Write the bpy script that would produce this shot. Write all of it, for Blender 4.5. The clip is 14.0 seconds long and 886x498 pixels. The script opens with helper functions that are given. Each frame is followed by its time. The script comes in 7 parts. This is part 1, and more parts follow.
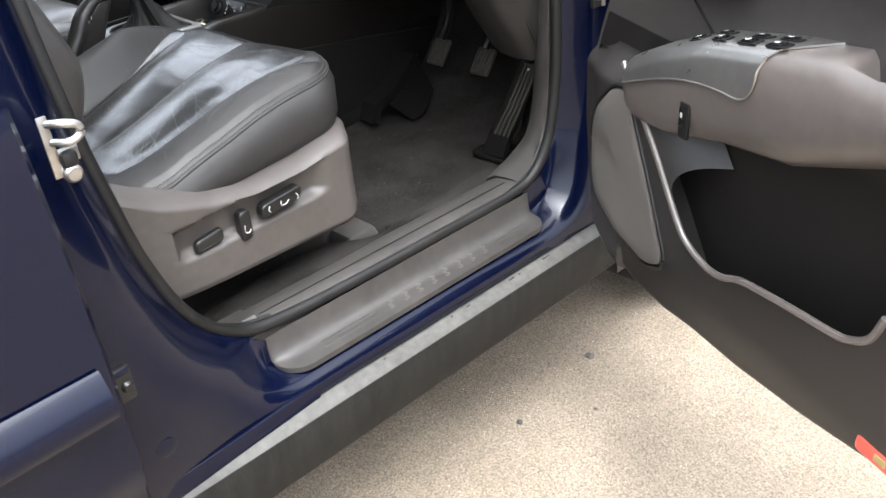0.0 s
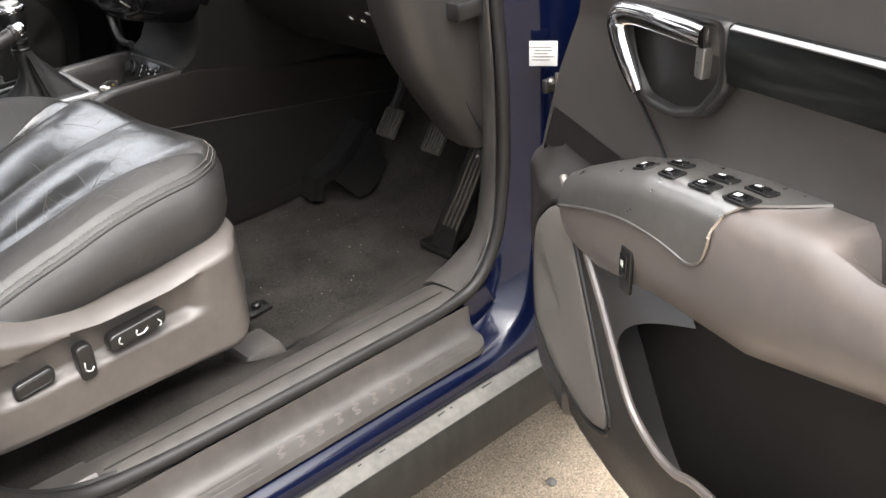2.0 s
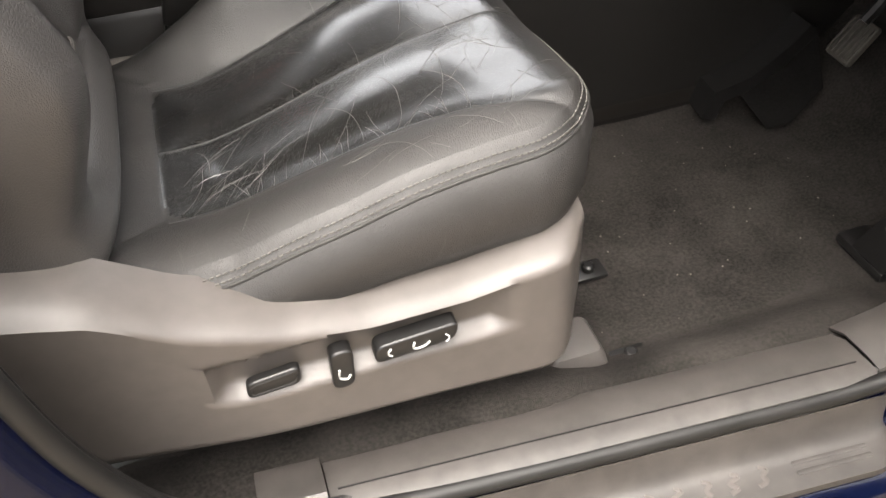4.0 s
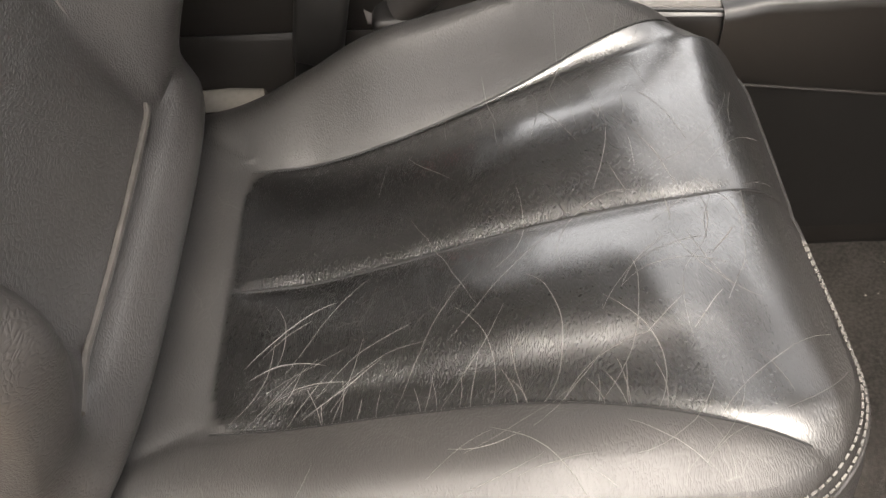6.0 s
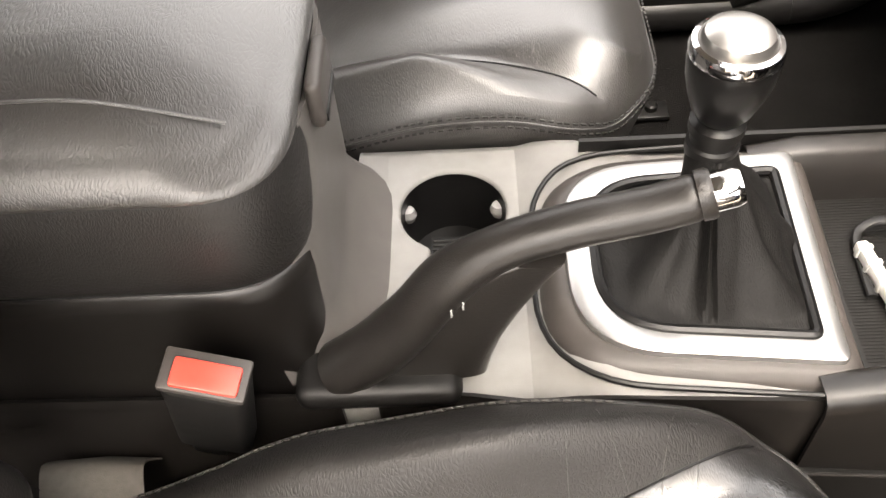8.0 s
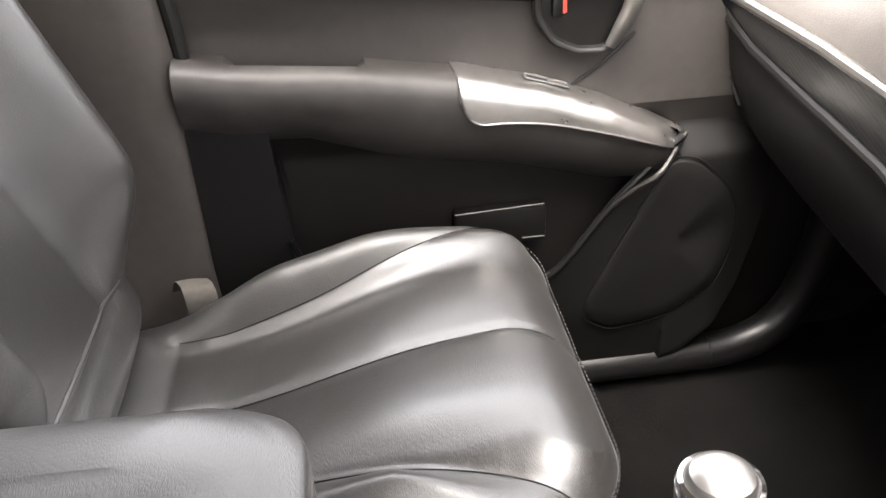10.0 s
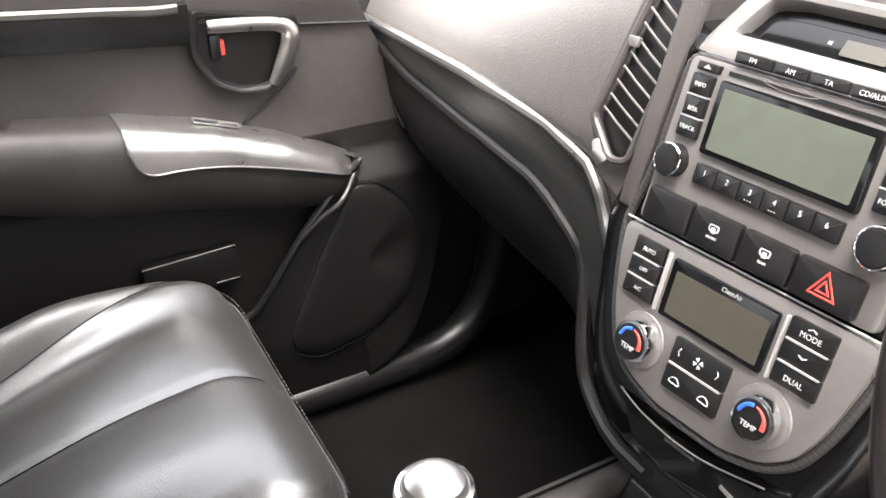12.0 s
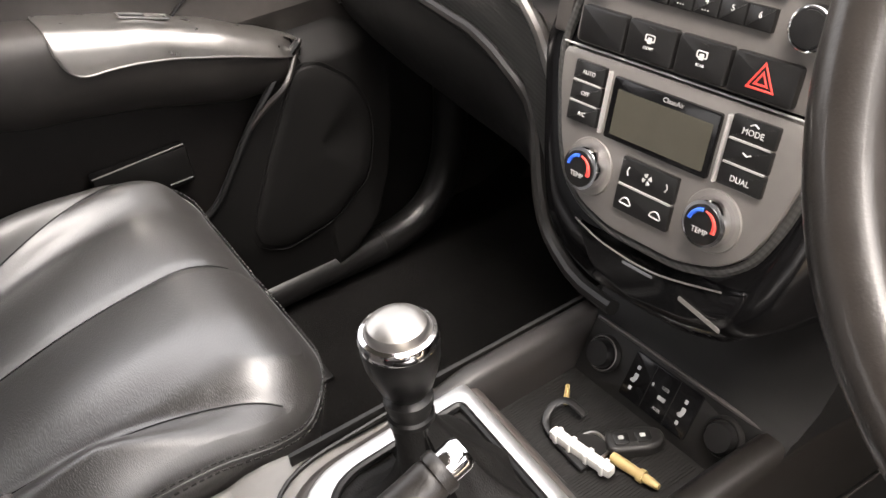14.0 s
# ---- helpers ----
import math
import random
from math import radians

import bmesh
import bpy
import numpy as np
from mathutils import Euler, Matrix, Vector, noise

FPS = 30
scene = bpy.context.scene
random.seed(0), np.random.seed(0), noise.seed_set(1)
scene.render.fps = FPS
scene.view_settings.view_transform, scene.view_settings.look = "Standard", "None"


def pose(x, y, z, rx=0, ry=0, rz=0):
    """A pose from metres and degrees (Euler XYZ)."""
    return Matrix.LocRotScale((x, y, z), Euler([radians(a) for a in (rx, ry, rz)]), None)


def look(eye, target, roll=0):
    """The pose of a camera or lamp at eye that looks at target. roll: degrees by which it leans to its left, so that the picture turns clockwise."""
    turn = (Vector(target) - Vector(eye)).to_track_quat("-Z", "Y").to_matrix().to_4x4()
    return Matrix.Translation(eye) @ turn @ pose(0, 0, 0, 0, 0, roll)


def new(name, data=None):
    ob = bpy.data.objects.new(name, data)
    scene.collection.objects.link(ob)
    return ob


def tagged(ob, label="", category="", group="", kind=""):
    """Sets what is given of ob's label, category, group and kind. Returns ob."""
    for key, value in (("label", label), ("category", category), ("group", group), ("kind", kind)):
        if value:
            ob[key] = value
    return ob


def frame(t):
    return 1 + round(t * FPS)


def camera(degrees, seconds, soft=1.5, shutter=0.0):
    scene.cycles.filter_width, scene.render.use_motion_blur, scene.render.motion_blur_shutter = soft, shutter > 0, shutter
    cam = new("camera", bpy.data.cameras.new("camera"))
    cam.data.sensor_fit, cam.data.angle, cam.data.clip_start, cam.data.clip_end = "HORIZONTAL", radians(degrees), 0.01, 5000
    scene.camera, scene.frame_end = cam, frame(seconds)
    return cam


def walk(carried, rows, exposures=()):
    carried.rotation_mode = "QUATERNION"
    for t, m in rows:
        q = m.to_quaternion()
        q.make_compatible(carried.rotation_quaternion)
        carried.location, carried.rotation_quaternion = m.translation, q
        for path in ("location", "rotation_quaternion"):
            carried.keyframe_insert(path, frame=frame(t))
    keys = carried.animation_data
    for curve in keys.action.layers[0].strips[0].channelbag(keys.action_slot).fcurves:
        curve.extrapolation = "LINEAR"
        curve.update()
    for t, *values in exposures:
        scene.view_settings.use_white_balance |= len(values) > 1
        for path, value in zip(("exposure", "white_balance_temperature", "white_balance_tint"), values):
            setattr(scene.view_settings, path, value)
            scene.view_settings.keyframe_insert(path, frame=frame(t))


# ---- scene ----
cam = camera(54.8, 14.0)
PATH = [
    (0, (-0.636, -0.863, 1.435), (0.554, 0.343, 0.372), -4.8),
    (0.5, (-0.617, -0.83, 1.431), (0.649, 0.306, 0.379), -5.0),
    (1, (-0.476, -0.833, 1.425), (0.86, 0.24, 0.393), -3.9),
    (1.5, (-0.331, -0.816, 1.424), (0.987, 0.321, 0.439), -3.1),
    (2, (-0.264, -0.755, 1.411), (0.912, 0.51, 0.402), -3.8),
    (2.5, (-0.191, -0.617, 1.383), (0.793, 0.745, 0.298), -3.6),
    (3, (-0.148, -0.487, 1.385), (0.684, 0.899, 0.207), -2.4),
    (3.2, (-0.131, -0.449, 1.386), (0.63, 0.956, 0.182), -2.4),
    (5.3, (0.114, 0.001, 1.406), (0.042, 1.234, -0.168), -8.3),
    (5.5, (0.101, 0.049, 1.392), (0.028, 1.282, -0.181), -7.6),
    (5.6, (0.095, 0.077, 1.401), (0.026, 1.284, -0.192), -6.9),
    (6, (0.082, 0.151, 1.4), (0.012, 1.361, -0.19), -5.1),
    (6.5, (0.131, 0.273, 1.394), (-0.057, 1.475, -0.192), -8.3),
    (7, (0.138, 0.394, 1.374), (-0.104, 1.628, -0.182), -9.3),
    (7.5, (0.123, 0.478, 1.36), (-0.101, 1.705, -0.203), -9.1),
    (8, (0.117, 0.557, 1.363), (0.034, 1.816, -0.19), -5.2),
    (8.5, (0.109, 0.595, 1.376), (0.1, 1.962, -0.084), -3.6),
    (8.7, (0.099, 0.608, 1.386), (0.11, 2.052, 0.002), -3.6),
    (10.8, (0.071, 0.608, 1.463), (0.511, 2.298, 0.488), -1.7),
    (11, (0.073, 0.601, 1.463), (0.614, 2.261, 0.489), -1.3),
    (11.5, (0.084, 0.598, 1.46), (0.819, 2.173, 0.47), -0.8),
    (12, (0.082, 0.599, 1.463), (0.91, 2.118, 0.46), -0.4),
    (12.5, (0.081, 0.597, 1.466), (0.944, 2.102, 0.47), -0.3),
    (13, (0.09, 0.591, 1.462), (0.974, 2.096, 0.485), -2.1),
    (13.5, (0.089, 0.581, 1.446), (0.965, 2.033, 0.386), -4.4),
    (14, (0.09, 0.578, 1.424), (0.896, 1.961, 0.225), -6.2),
]
walk(cam, [(t, look(eye, target, roll)) for t, eye, target, roll in PATH],
     exposures=[(0.0, 2.72, 6000, 8), (3.2, 3.08, 6800, 10), (5.3, 3.20, 6900, 10), (6.5, 3.5, 7200, 12), (7.0, 3.52, 7300, 13), (8.0, 3.6, 7300, 12), (8.7, 3.68, 7200, 11), (10.8, 3.75, 6600, 12), (12.6, 3.6, 6500, 11), (13.4, 3.5, 6800, 12), (14.0, 3.15, 6900, 13)])

# ---- world, sun ----
world = bpy.data.worlds.new("sky")
scene.world = world
world.use_nodes = True
wn = world.node_tree.nodes
sky = wn.new("ShaderNodeTexSky")
sky.sky_type = "NISHITA"
sky.sun_disc = False
sky.sun_elevation, sky.sun_rotation = radians(69.5), radians(211)
sky.air_density, sky.dust_density, sky.ozone_density = 1.0, 9.0, 1.0
wn["Background"].inputs["Strength"].default_value = 0.14
cloud = wn.new("ShaderNodeHueSaturation")
cloud.inputs["Saturation"].default_value = 0.28
world.node_tree.links.new(sky.outputs["Color"], cloud.inputs["Color"])
veil = wn.new("ShaderNodeMix")
veil.data_type = "RGBA"
veil.inputs[0].default_value, veil.inputs[7].default_value = 0.35, (2.9, 2.93, 2.98, 1)
world.node_tree.links.new(cloud.outputs["Color"], veil.inputs[6])
world.node_tree.links.new(veil.outputs[2], wn["Background"].inputs["Color"])
sun = new("sun", bpy.data.lights.new("sun", "SUN"))
sun.data.energy, sun.data.angle, sun.data.color = 0.5, radians(60), (1.0, 0.95, 0.88)
sun.matrix_world = look((-0.7, -1.15, 3.6), (0, 0, 0))

# ---- materials ----
def mat(name, color, rough=0.5, metal=0.0, var=0.15, scale=60.0, bump=0.1, fine=900.0, bump_d=0.0004, blot=6.0, coat=0.0, spec=0.5, color2=None, aniso=None):
    """Colour with blotches and grain at two scales, fine relief, uneven gloss."""
    m = bpy.data.materials.new(name)
    m.use_nodes = True
    nt, nd, lk = m.node_tree, m.node_tree.nodes, m.node_tree.links
    b = nd["Principled BSDF"]
    tc = nd.new("ShaderNodeTexCoord")
    n1 = nd.new("ShaderNodeTexNoise"); n1.inputs["Scale"].default_value = blot; n1.inputs["Detail"].default_value = 6
    n2 = nd.new("ShaderNodeTexNoise"); n2.inputs["Scale"].default_value = scale; n2.inputs["Detail"].default_value = 8
    n3 = nd.new("ShaderNodeTexNoise"); n3.inputs["Scale"].default_value = fine; n3.inputs["Detail"].default_value = 3
    src = tc.outputs["Object"]
    if aniso:
        mp = nd.new("ShaderNodeMapping"); mp.inputs["Scale"].default_value = aniso
        lk.new(src, mp.inputs["Vector"]); src = mp.outputs["Vector"]
    for n in (n1, n2, n3):
        lk.new(src, n.inputs["Vector"])
    add = nd.new("ShaderNodeMath"); add.operation = "ADD"
    lk.new(n1.outputs["Fac"], add.inputs[0]); lk.new(n2.outputs["Fac"], add.inputs[1])
    mr = nd.new("ShaderNodeMapRange"); mr.inputs["From Min"].default_value, mr.inputs["From Max"].default_value = 0.7, 1.3
    lk.new(add.outputs[0], mr.inputs["Value"])
    mix = nd.new("ShaderNodeMix"); mix.data_type = "RGBA"
    c2 = color2 or tuple(min(1, c * (1 + 2 * var)) for c in color)
    c1 = tuple(c * (1 - var) for c in color)
    mix.inputs[6].default_value, mix.inputs[7].default_value = (*c1, 1), (*c2, 1)
    lk.new(mr.outputs["Result"], mix.inputs[0]); lk.new(mix.outputs[2], b.inputs["Base Color"])
    rr = nd.new("ShaderNodeMapRange")
    rr.inputs["To Min"].default_value, rr.inputs["To Max"].default_value = max(0.02, rough * 0.85), min(1, rough * 1.15)
    lk.new(n2.outputs["Fac"], rr.inputs["Value"]); lk.new(rr.outputs["Result"], b.inputs["Roughness"])
    b.inputs["Metallic"].default_value = metal
    b.inputs["Specular IOR Level"].default_value = spec
    b.inputs["Coat Weight"].default_value = coat
    b.inputs["Coat Roughness"].default_value = 0.05
    if bump:
        bp = nd.new("ShaderNodeBump"); bp.inputs["Strength"].default_value = bump; bp.inputs["Distance"].default_value = bump_d
        lk.new(n3.outputs["Fac"], bp.inputs["Height"]); lk.new(bp.outputs["Normal"], b.inputs["Normal"])
    return m

def leather(name, color, wear, rough=0.36, coat=0.65, spec=(0.5, 0.9), dark=0.34, grain_b=0.16, crease=(0.20, 0.19, 0.175), coat_r=0.33, edge=1.35, edge_coat=0.4, coat_ior=1.5, folds=0.16, slant=1.0):
    """Grained hide: pores as small cells, soft folds, and pale cracks where it is worn. The 'insert' layer marks the smoother centre panels."""
    m = bpy.data.materials.new(name)
    m.use_nodes = True
    nd, lk = m.node_tree.nodes, m.node_tree.links
    b = nd["Principled BSDF"]
    b.inputs["Coat Roughness"].default_value = coat_r
    b.inputs["Coat IOR"].default_value = coat_ior
    tc = nd.new("ShaderNodeTexCoord")
    warp = nd.new("ShaderNodeTexNoise"); warp.inputs["Scale"].default_value = 9; warp.inputs["Detail"].default_value = 4
    lk.new(tc.outputs["Object"], warp.inputs["Vector"])
    wm = nd.new("ShaderNodeVectorMath"); wm.operation = "MULTIPLY_ADD"
    wm.inputs[1].default_value = (0.05, 0.05, 0.05)
    lk.new(warp.outputs["Color"], wm.inputs[0]); lk.new(tc.outputs["Object"], wm.inputs[2])
    grain = nd.new("ShaderNodeTexVoronoi"); grain.feature = "DISTANCE_TO_EDGE"; grain.inputs["Scale"].default_value = 300
    gm = nd.new("ShaderNodeMapping"); gm.inputs["Scale"].default_value = (1.9, 0.5, 1.0)
    lk.new(wm.outputs[0], gm.inputs["Vector"]); lk.new(gm.outputs["Vector"], grain.inputs["Vector"])
    gr = nd.new("ShaderNodeMapRange"); gr.interpolation_type = "SMOOTHSTEP"; gr.inputs["From Max"].default_value = 0.30
    lk.new(grain.outputs["Distance"], gr.inputs["Value"])
    # long cracks, running across the seat and irregular
    cm = nd.new("ShaderNodeMapping"); cm.inputs["Scale"].default_value = (1.0, 0.42, 0.6); cm.inputs["Rotation"].default_value = (0, 0, 0.35)
    lk.new(wm.outputs[0], cm.inputs["Vector"])
    crack = nd.new("ShaderNodeTexVoronoi"); crack.feature = "DISTANCE_TO_EDGE"; crack.inputs["Scale"].default_value = 34
    lk.new(cm.outputs["Vector"], crack.inputs["Vector"])
    cr = nd.new("ShaderNodeMapRange"); cr.inputs["From Min"].default_value, cr.inputs["From Max"].default_value = 0.001, 0.011
    cr.inputs["To Min"].default_value, cr.inputs["To Max"].default_value = 1, 0
    lk.new(crack.outputs["Distance"], cr.inputs["Value"])
    crack2 = nd.new("ShaderNodeTexVoronoi"); crack2.feature = "DISTANCE_TO_EDGE"; crack2.inputs["Scale"].default_value = 90
    lk.new(cm.outputs["Vector"], crack2.inputs["Vector"])
    cr2 = nd.new("ShaderNodeMapRange"); cr2.inputs["From Min"].default_value, cr2.inputs["From Max"].default_value = 0.0, 0.02
    cr2.inputs["To Min"].default_value, cr2.inputs["To Max"].default_value = 0.45, 0
    lk.new(crack2.outputs["Distance"], cr2.inputs["Value"])
    cmx = nd.new("ShaderNodeMath"); cmx.operation = "MAXIMUM"
    lk.new(cr.outputs["Result"], cmx.inputs[0]); lk.new(cr2.outputs["Result"], cmx.inputs[1])
    wn_ = nd.new("ShaderNodeTexNoise"); wn_.inputs["Scale"].default_value = 7; wn_.inputs["Detail"].default_value = 3
    lk.new(tc.outputs["Object"], wn_.inputs["Vector"])
    wr = nd.new("ShaderNodeMapRange"); wr.inputs["From Min"].default_value, wr.inputs["From Max"].default_value = 0.42, 0.70
    lk.new(wn_.outputs["Fac"], wr.inputs["Value"])
    at = nd.new("ShaderNodeAttribute"); at.attribute_name = "insert"
    a1 = nd.new("ShaderNodeMath"); a1.operation = "MULTIPLY"
    lk.new(cmx.outputs[0], a1.inputs[0]); lk.new(wr.outputs["Result"], a1.inputs[1])
    a2 = nd.new("ShaderNodeMath"); a2.operation = "MULTIPLY"; a2.inputs[1].default_value = wear
    lk.new(a1.outputs[0], a2.inputs[0])
    blot = nd.new("ShaderNodeTexNoise"); blot.inputs["Scale"].default_value = 14; blot.inputs["Detail"].default_value = 7
    lk.new(tc.outputs["Object"], blot.inputs["Vector"])
    base = nd.new("ShaderNodeMix"); base.data_type = "RGBA"
    base.inputs[6].default_value = (*[c * 0.55 for c in color], 1); base.inputs[7].default_value = (*[c * 1.5 for c in color], 1)
    lk.new(blot.outputs["Fac"], base.inputs[0])
    ins = nd.new("ShaderNodeMix"); ins.data_type = "RGBA"
    ins.inputs[7].default_value = (*[c * dark for c in color], 1)
    lk.new(at.outputs["Fac"], ins.inputs[0]); lk.new(base.outputs[2], ins.inputs[6])
    cw = nd.new("ShaderNodeMapRange"); cw.inputs["To Min"].default_value, cw.inputs["To Max"].default_value = coat * edge_coat, coat
    lk.new(at.outputs["Fac"], cw.inputs["Value"])
    lw = nd.new("ShaderNodeLayerWeight"); lw.inputs["Blend"].default_value = 0.5
    sw = nd.new("ShaderNodeMapRange"); sw.inputs["From Min"].default_value, sw.inputs["From Max"].default_value = 0.22, 0.52
    sw.inputs["To Min"].default_value = slant
    lk.new(lw.outputs["Facing"], sw.inputs["Value"])
    cg = nd.new("ShaderNodeMath"); cg.operation = "MULTIPLY"
    lk.new(cw.outputs["Result"], cg.inputs[0]); lk.new(sw.outputs["Result"], cg.inputs[1]); lk.new(cg.outputs[0], b.inputs["Coat Weight"])
    sp = nd.new("ShaderNodeMapRange"); sp.inputs["To Min"].default_value, sp.inputs["To Max"].default_value = spec
    lk.new(at.outputs["Fac"], sp.inputs["Value"]); lk.new(sp.outputs["Result"], b.inputs["Specular IOR Level"])
    worn = nd.new("ShaderNodeMix"); worn.data_type = "RGBA"
    worn.inputs[7].default_value = (*crease, 1)
    lk.new(a2.outputs[0], worn.inputs[0]); lk.new(ins.outputs[2], worn.inputs[6])
    lk.new(worn.outputs[2], b.inputs["Base Color"])
    ro = nd.new("ShaderNodeMapRange"); ro.inputs["To Min"].default_value, ro.inputs["To Max"].default_value = rough * edge, rough * 0.85
    lk.new(at.outputs["Fac"], ro.inputs["Value"]); lk.new(ro.outputs["Result"], b.inputs["Roughness"])
    s1 = nd.new("ShaderNodeMath"); s1.operation = "MULTIPLY"; s1.inputs[1].default_value = -2.5 * wear
    lk.new(a1.outputs[0], s1.inputs[0])
    s2 = nd.new("ShaderNodeMath"); s2.operation = "ADD"
    lk.new(gr.outputs["Result"], s2.inputs[0]); lk.new(s1.outputs[0], s2.inputs[1])
    bp = nd.new("ShaderNodeBump"); bp.inputs["Strength"].default_value = grain_b; bp.inputs["Distance"].default_value = 0.0005
    lk.new(s2.outputs[0], bp.inputs["Height"])
    bp2 = nd.new("ShaderNodeBump"); bp2.inputs["Strength"].default_value = folds; bp2.inputs["Distance"].default_value = 0.004
    fold = nd.new("ShaderNodeTexNoise"); fold.inputs["Scale"].default_value = 22; fold.inputs["Detail"].default_value = 3
    lk.new(cm.outputs["Vector"], fold.inputs["Vector"]); lk.new(fold.outputs["Fac"], bp2.inputs["Height"])
    lk.new(bp.outputs["Normal"], bp2.inputs["Normal"]); lk.new(bp2.outputs["Normal"], b.inputs["Normal"])
    return m

def weave(name, c1, c2, scale, rough, bump, rot=0.6, bump_d=0.0006):
    """A twill or mesh of fine ribs."""
    m = mat(name, c1, rough, var=0.1)
    nd, lk = m.node_tree.nodes, m.node_tree.links
    b = nd["Principled BSDF"]
    tc = nd["Texture Coordinate"]
    mp = nd.new("ShaderNodeMapping"); mp.inputs["Rotation"].default_value = (rot, rot, rot)
    wv = nd.new("ShaderNodeTexWave"); wv.inputs["Scale"].default_value = scale; wv.inputs["Distortion"].default_value = 0.0
    lk.new(tc.outputs["Object"], mp.inputs["Vector"]); lk.new(mp.outputs["Vector"], wv.inputs["Vector"])
    mx = nd.new("ShaderNodeMix"); mx.data_type = "RGBA"
    mx.inputs[6].default_value, mx.inputs[7].default_value = (*c1, 1), (*c2, 1)
    lk.new(wv.outputs["Fac"], mx.inputs[0]); lk.new(mx.outputs[2], b.inputs["Base Color"])
    bp = nd.new("ShaderNodeBump"); bp.inputs["Strength"].default_value = bump; bp.inputs["Distance"].default_value = bump_d
    lk.new(wv.outputs["Fac"], bp.inputs["Height"]); lk.new(bp.outputs["Normal"], b.inputs["Normal"])
    return m

M_PAINT = mat("blue_metallic_paint", (0.0010, 0.0023, 0.0120), 0.22, metal=0.15, var=0.06, bump=0.0, coat=0.33, spec=0.2)
M_PLASTIC = mat("grey_brown_plastic", (0.056, 0.049, 0.0447), 0.42, var=0.1, bump=0.35, fine=1400)
M_DOORDARK = mat("charcoal_door_trim", (0.043, 0.0387, 0.0362), 0.42, var=0.1, bump=0.4, fine=1300)
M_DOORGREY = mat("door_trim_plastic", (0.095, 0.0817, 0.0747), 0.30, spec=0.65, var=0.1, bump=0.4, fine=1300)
M_DARK = mat("charcoal_plastic", (0.0085, 0.0079, 0.0075), 0.45, var=0.15, bump=0.35, fine=1300, spec=0.35)
M_BLACK = mat("black_plastic", (0.007, 0.0067, 0.0067), 0.35, var=0.15, bump=0.2, spec=0.4)
M_BROWN = mat("dark_brown_plastic", (0.0090, 0.0078, 0.0070), 0.33, var=0.1, bump=0.35, fine=1300)
M_GRIP = mat("grip_plastic", (0.018, 0.016, 0.0146), 0.33, var=0.12, bump=0.5, fine=900)
M_CREASE = mat("worn_crease", (0.058, 0.0545, 0.0507), 0.36, var=0.3, bump=0.0)
M_FACE = mat("console_face_plastic", (0.11, 0.101, 0.094), 0.42, var=0.08, bump=0.35, fine=1300)
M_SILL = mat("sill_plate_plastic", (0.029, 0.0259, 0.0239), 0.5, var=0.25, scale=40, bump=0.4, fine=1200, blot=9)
M_GLOSS = mat("gloss_black", (0.004, 0.0039, 0.0042), 0.16, var=0.1, bump=0.0, coat=0.2, spec=0.3)
M_PAD = mat("dash_pad", (0.105, 0.096, 0.088), 0.5, var=0.08, bump=0.7, fine=420, bump_d=0.0007)
M_CONSOLE = mat("console_plastic", (0.25, 0.241, 0.23), 0.42, var=0.08, bump=0.35, fine=1300)
M_SILVER = mat("satin_silver", (0.40, 0.385, 0.365), 0.29, metal=0.92, var=0.06, bump=0.1, fine=1800)
M_FRAME = mat("bright_silver_frame", (0.50, 0.495, 0.485), 0.32, metal=0.9, var=0.05, bump=0.1, fine=1800)
M_FASCIA = mat("fascia_titanium", (0.145, 0.136, 0.128), 0.34, metal=0.25, var=0.06, bump=0.15, fine=1800)
M_CHROME = mat("chrome", (0.85, 0.85, 0.86), 0.08, metal=1.0, var=0.03, bump=0.0)
M_STEEL = mat("zinc_steel", (0.40, 0.39, 0.375), 0.35, metal=1.0, var=0.2, bump=0.2)
M_RUBBER = mat("rubber_seal", (0.0075, 0.0072, 0.007), 0.5, spec=0.3, var=0.25, scale=25, bump=0.2)
M_CARPET = mat("carpet", (0.023, 0.0205, 0.0188), 0.95, var=0.5, scale=240, bump=1.0, fine=1600, bump_d=0.003, blot=9, spec=0.1)
# Carpet again, near black to hold the footwells' shade in its colour.
M_SHADECARPET = mat("shaded_carpet", (0.006, 0.0056, 0.0054), 0.95, var=0.5, scale=240, bump=1.0, fine=1600, bump_d=0.003, blot=9, spec=0.1)
M_CLAD = mat("weathered_cladding", (0.008, 0.0076, 0.0070), 0.65, var=0.35, scale=30, bump=0.4, blot=5, spec=0.25, aniso=(9.0, 9.0, 1.2), color2=(0.017, 0.0163, 0.0148))
M_LEDGE = mat("dusty_ledge", (0.055, 0.0525, 0.0475), 0.7, var=0.3, scale=60, bump=0.4, blot=8)
M_WHITE = mat("white_mark", (0.38, 0.38, 0.37), 0.5, var=0.05, bump=0.0)
M_LINE = mat("silver_line", (0.40, 0.39, 0.38), 0.4, metal=0.4, var=0.03, bump=0.0)
M_RED = mat("red_plastic", (0.72, 0.085, 0.06), 0.3, var=0.1, bump=0.0)
M_REDMARK = mat("red_mark", (0.6, 0.05, 0.04), 0.45, var=0.05, bump=0.0)
M_BLUEMARK = mat("blue_mark", (0.03, 0.12, 0.6), 0.45, var=0.05, bump=0.0)
M_LCD = mat("lcd_green_grey", (0.068, 0.075, 0.060), 0.16, var=0.05, bump=0.0, blot=2)
M_LCD2 = mat("lcd_olive", (0.042, 0.039, 0.030), 0.16, var=0.05, bump=0.0, blot=2)
M_THREAD = mat("thread_grey", (0.065, 0.060, 0.055), 0.7, var=0.2, bump=0.3)
M_THREADK = mat("thread_dark", (0.022, 0.021, 0.020), 0.7, var=0.2, bump=0.3)
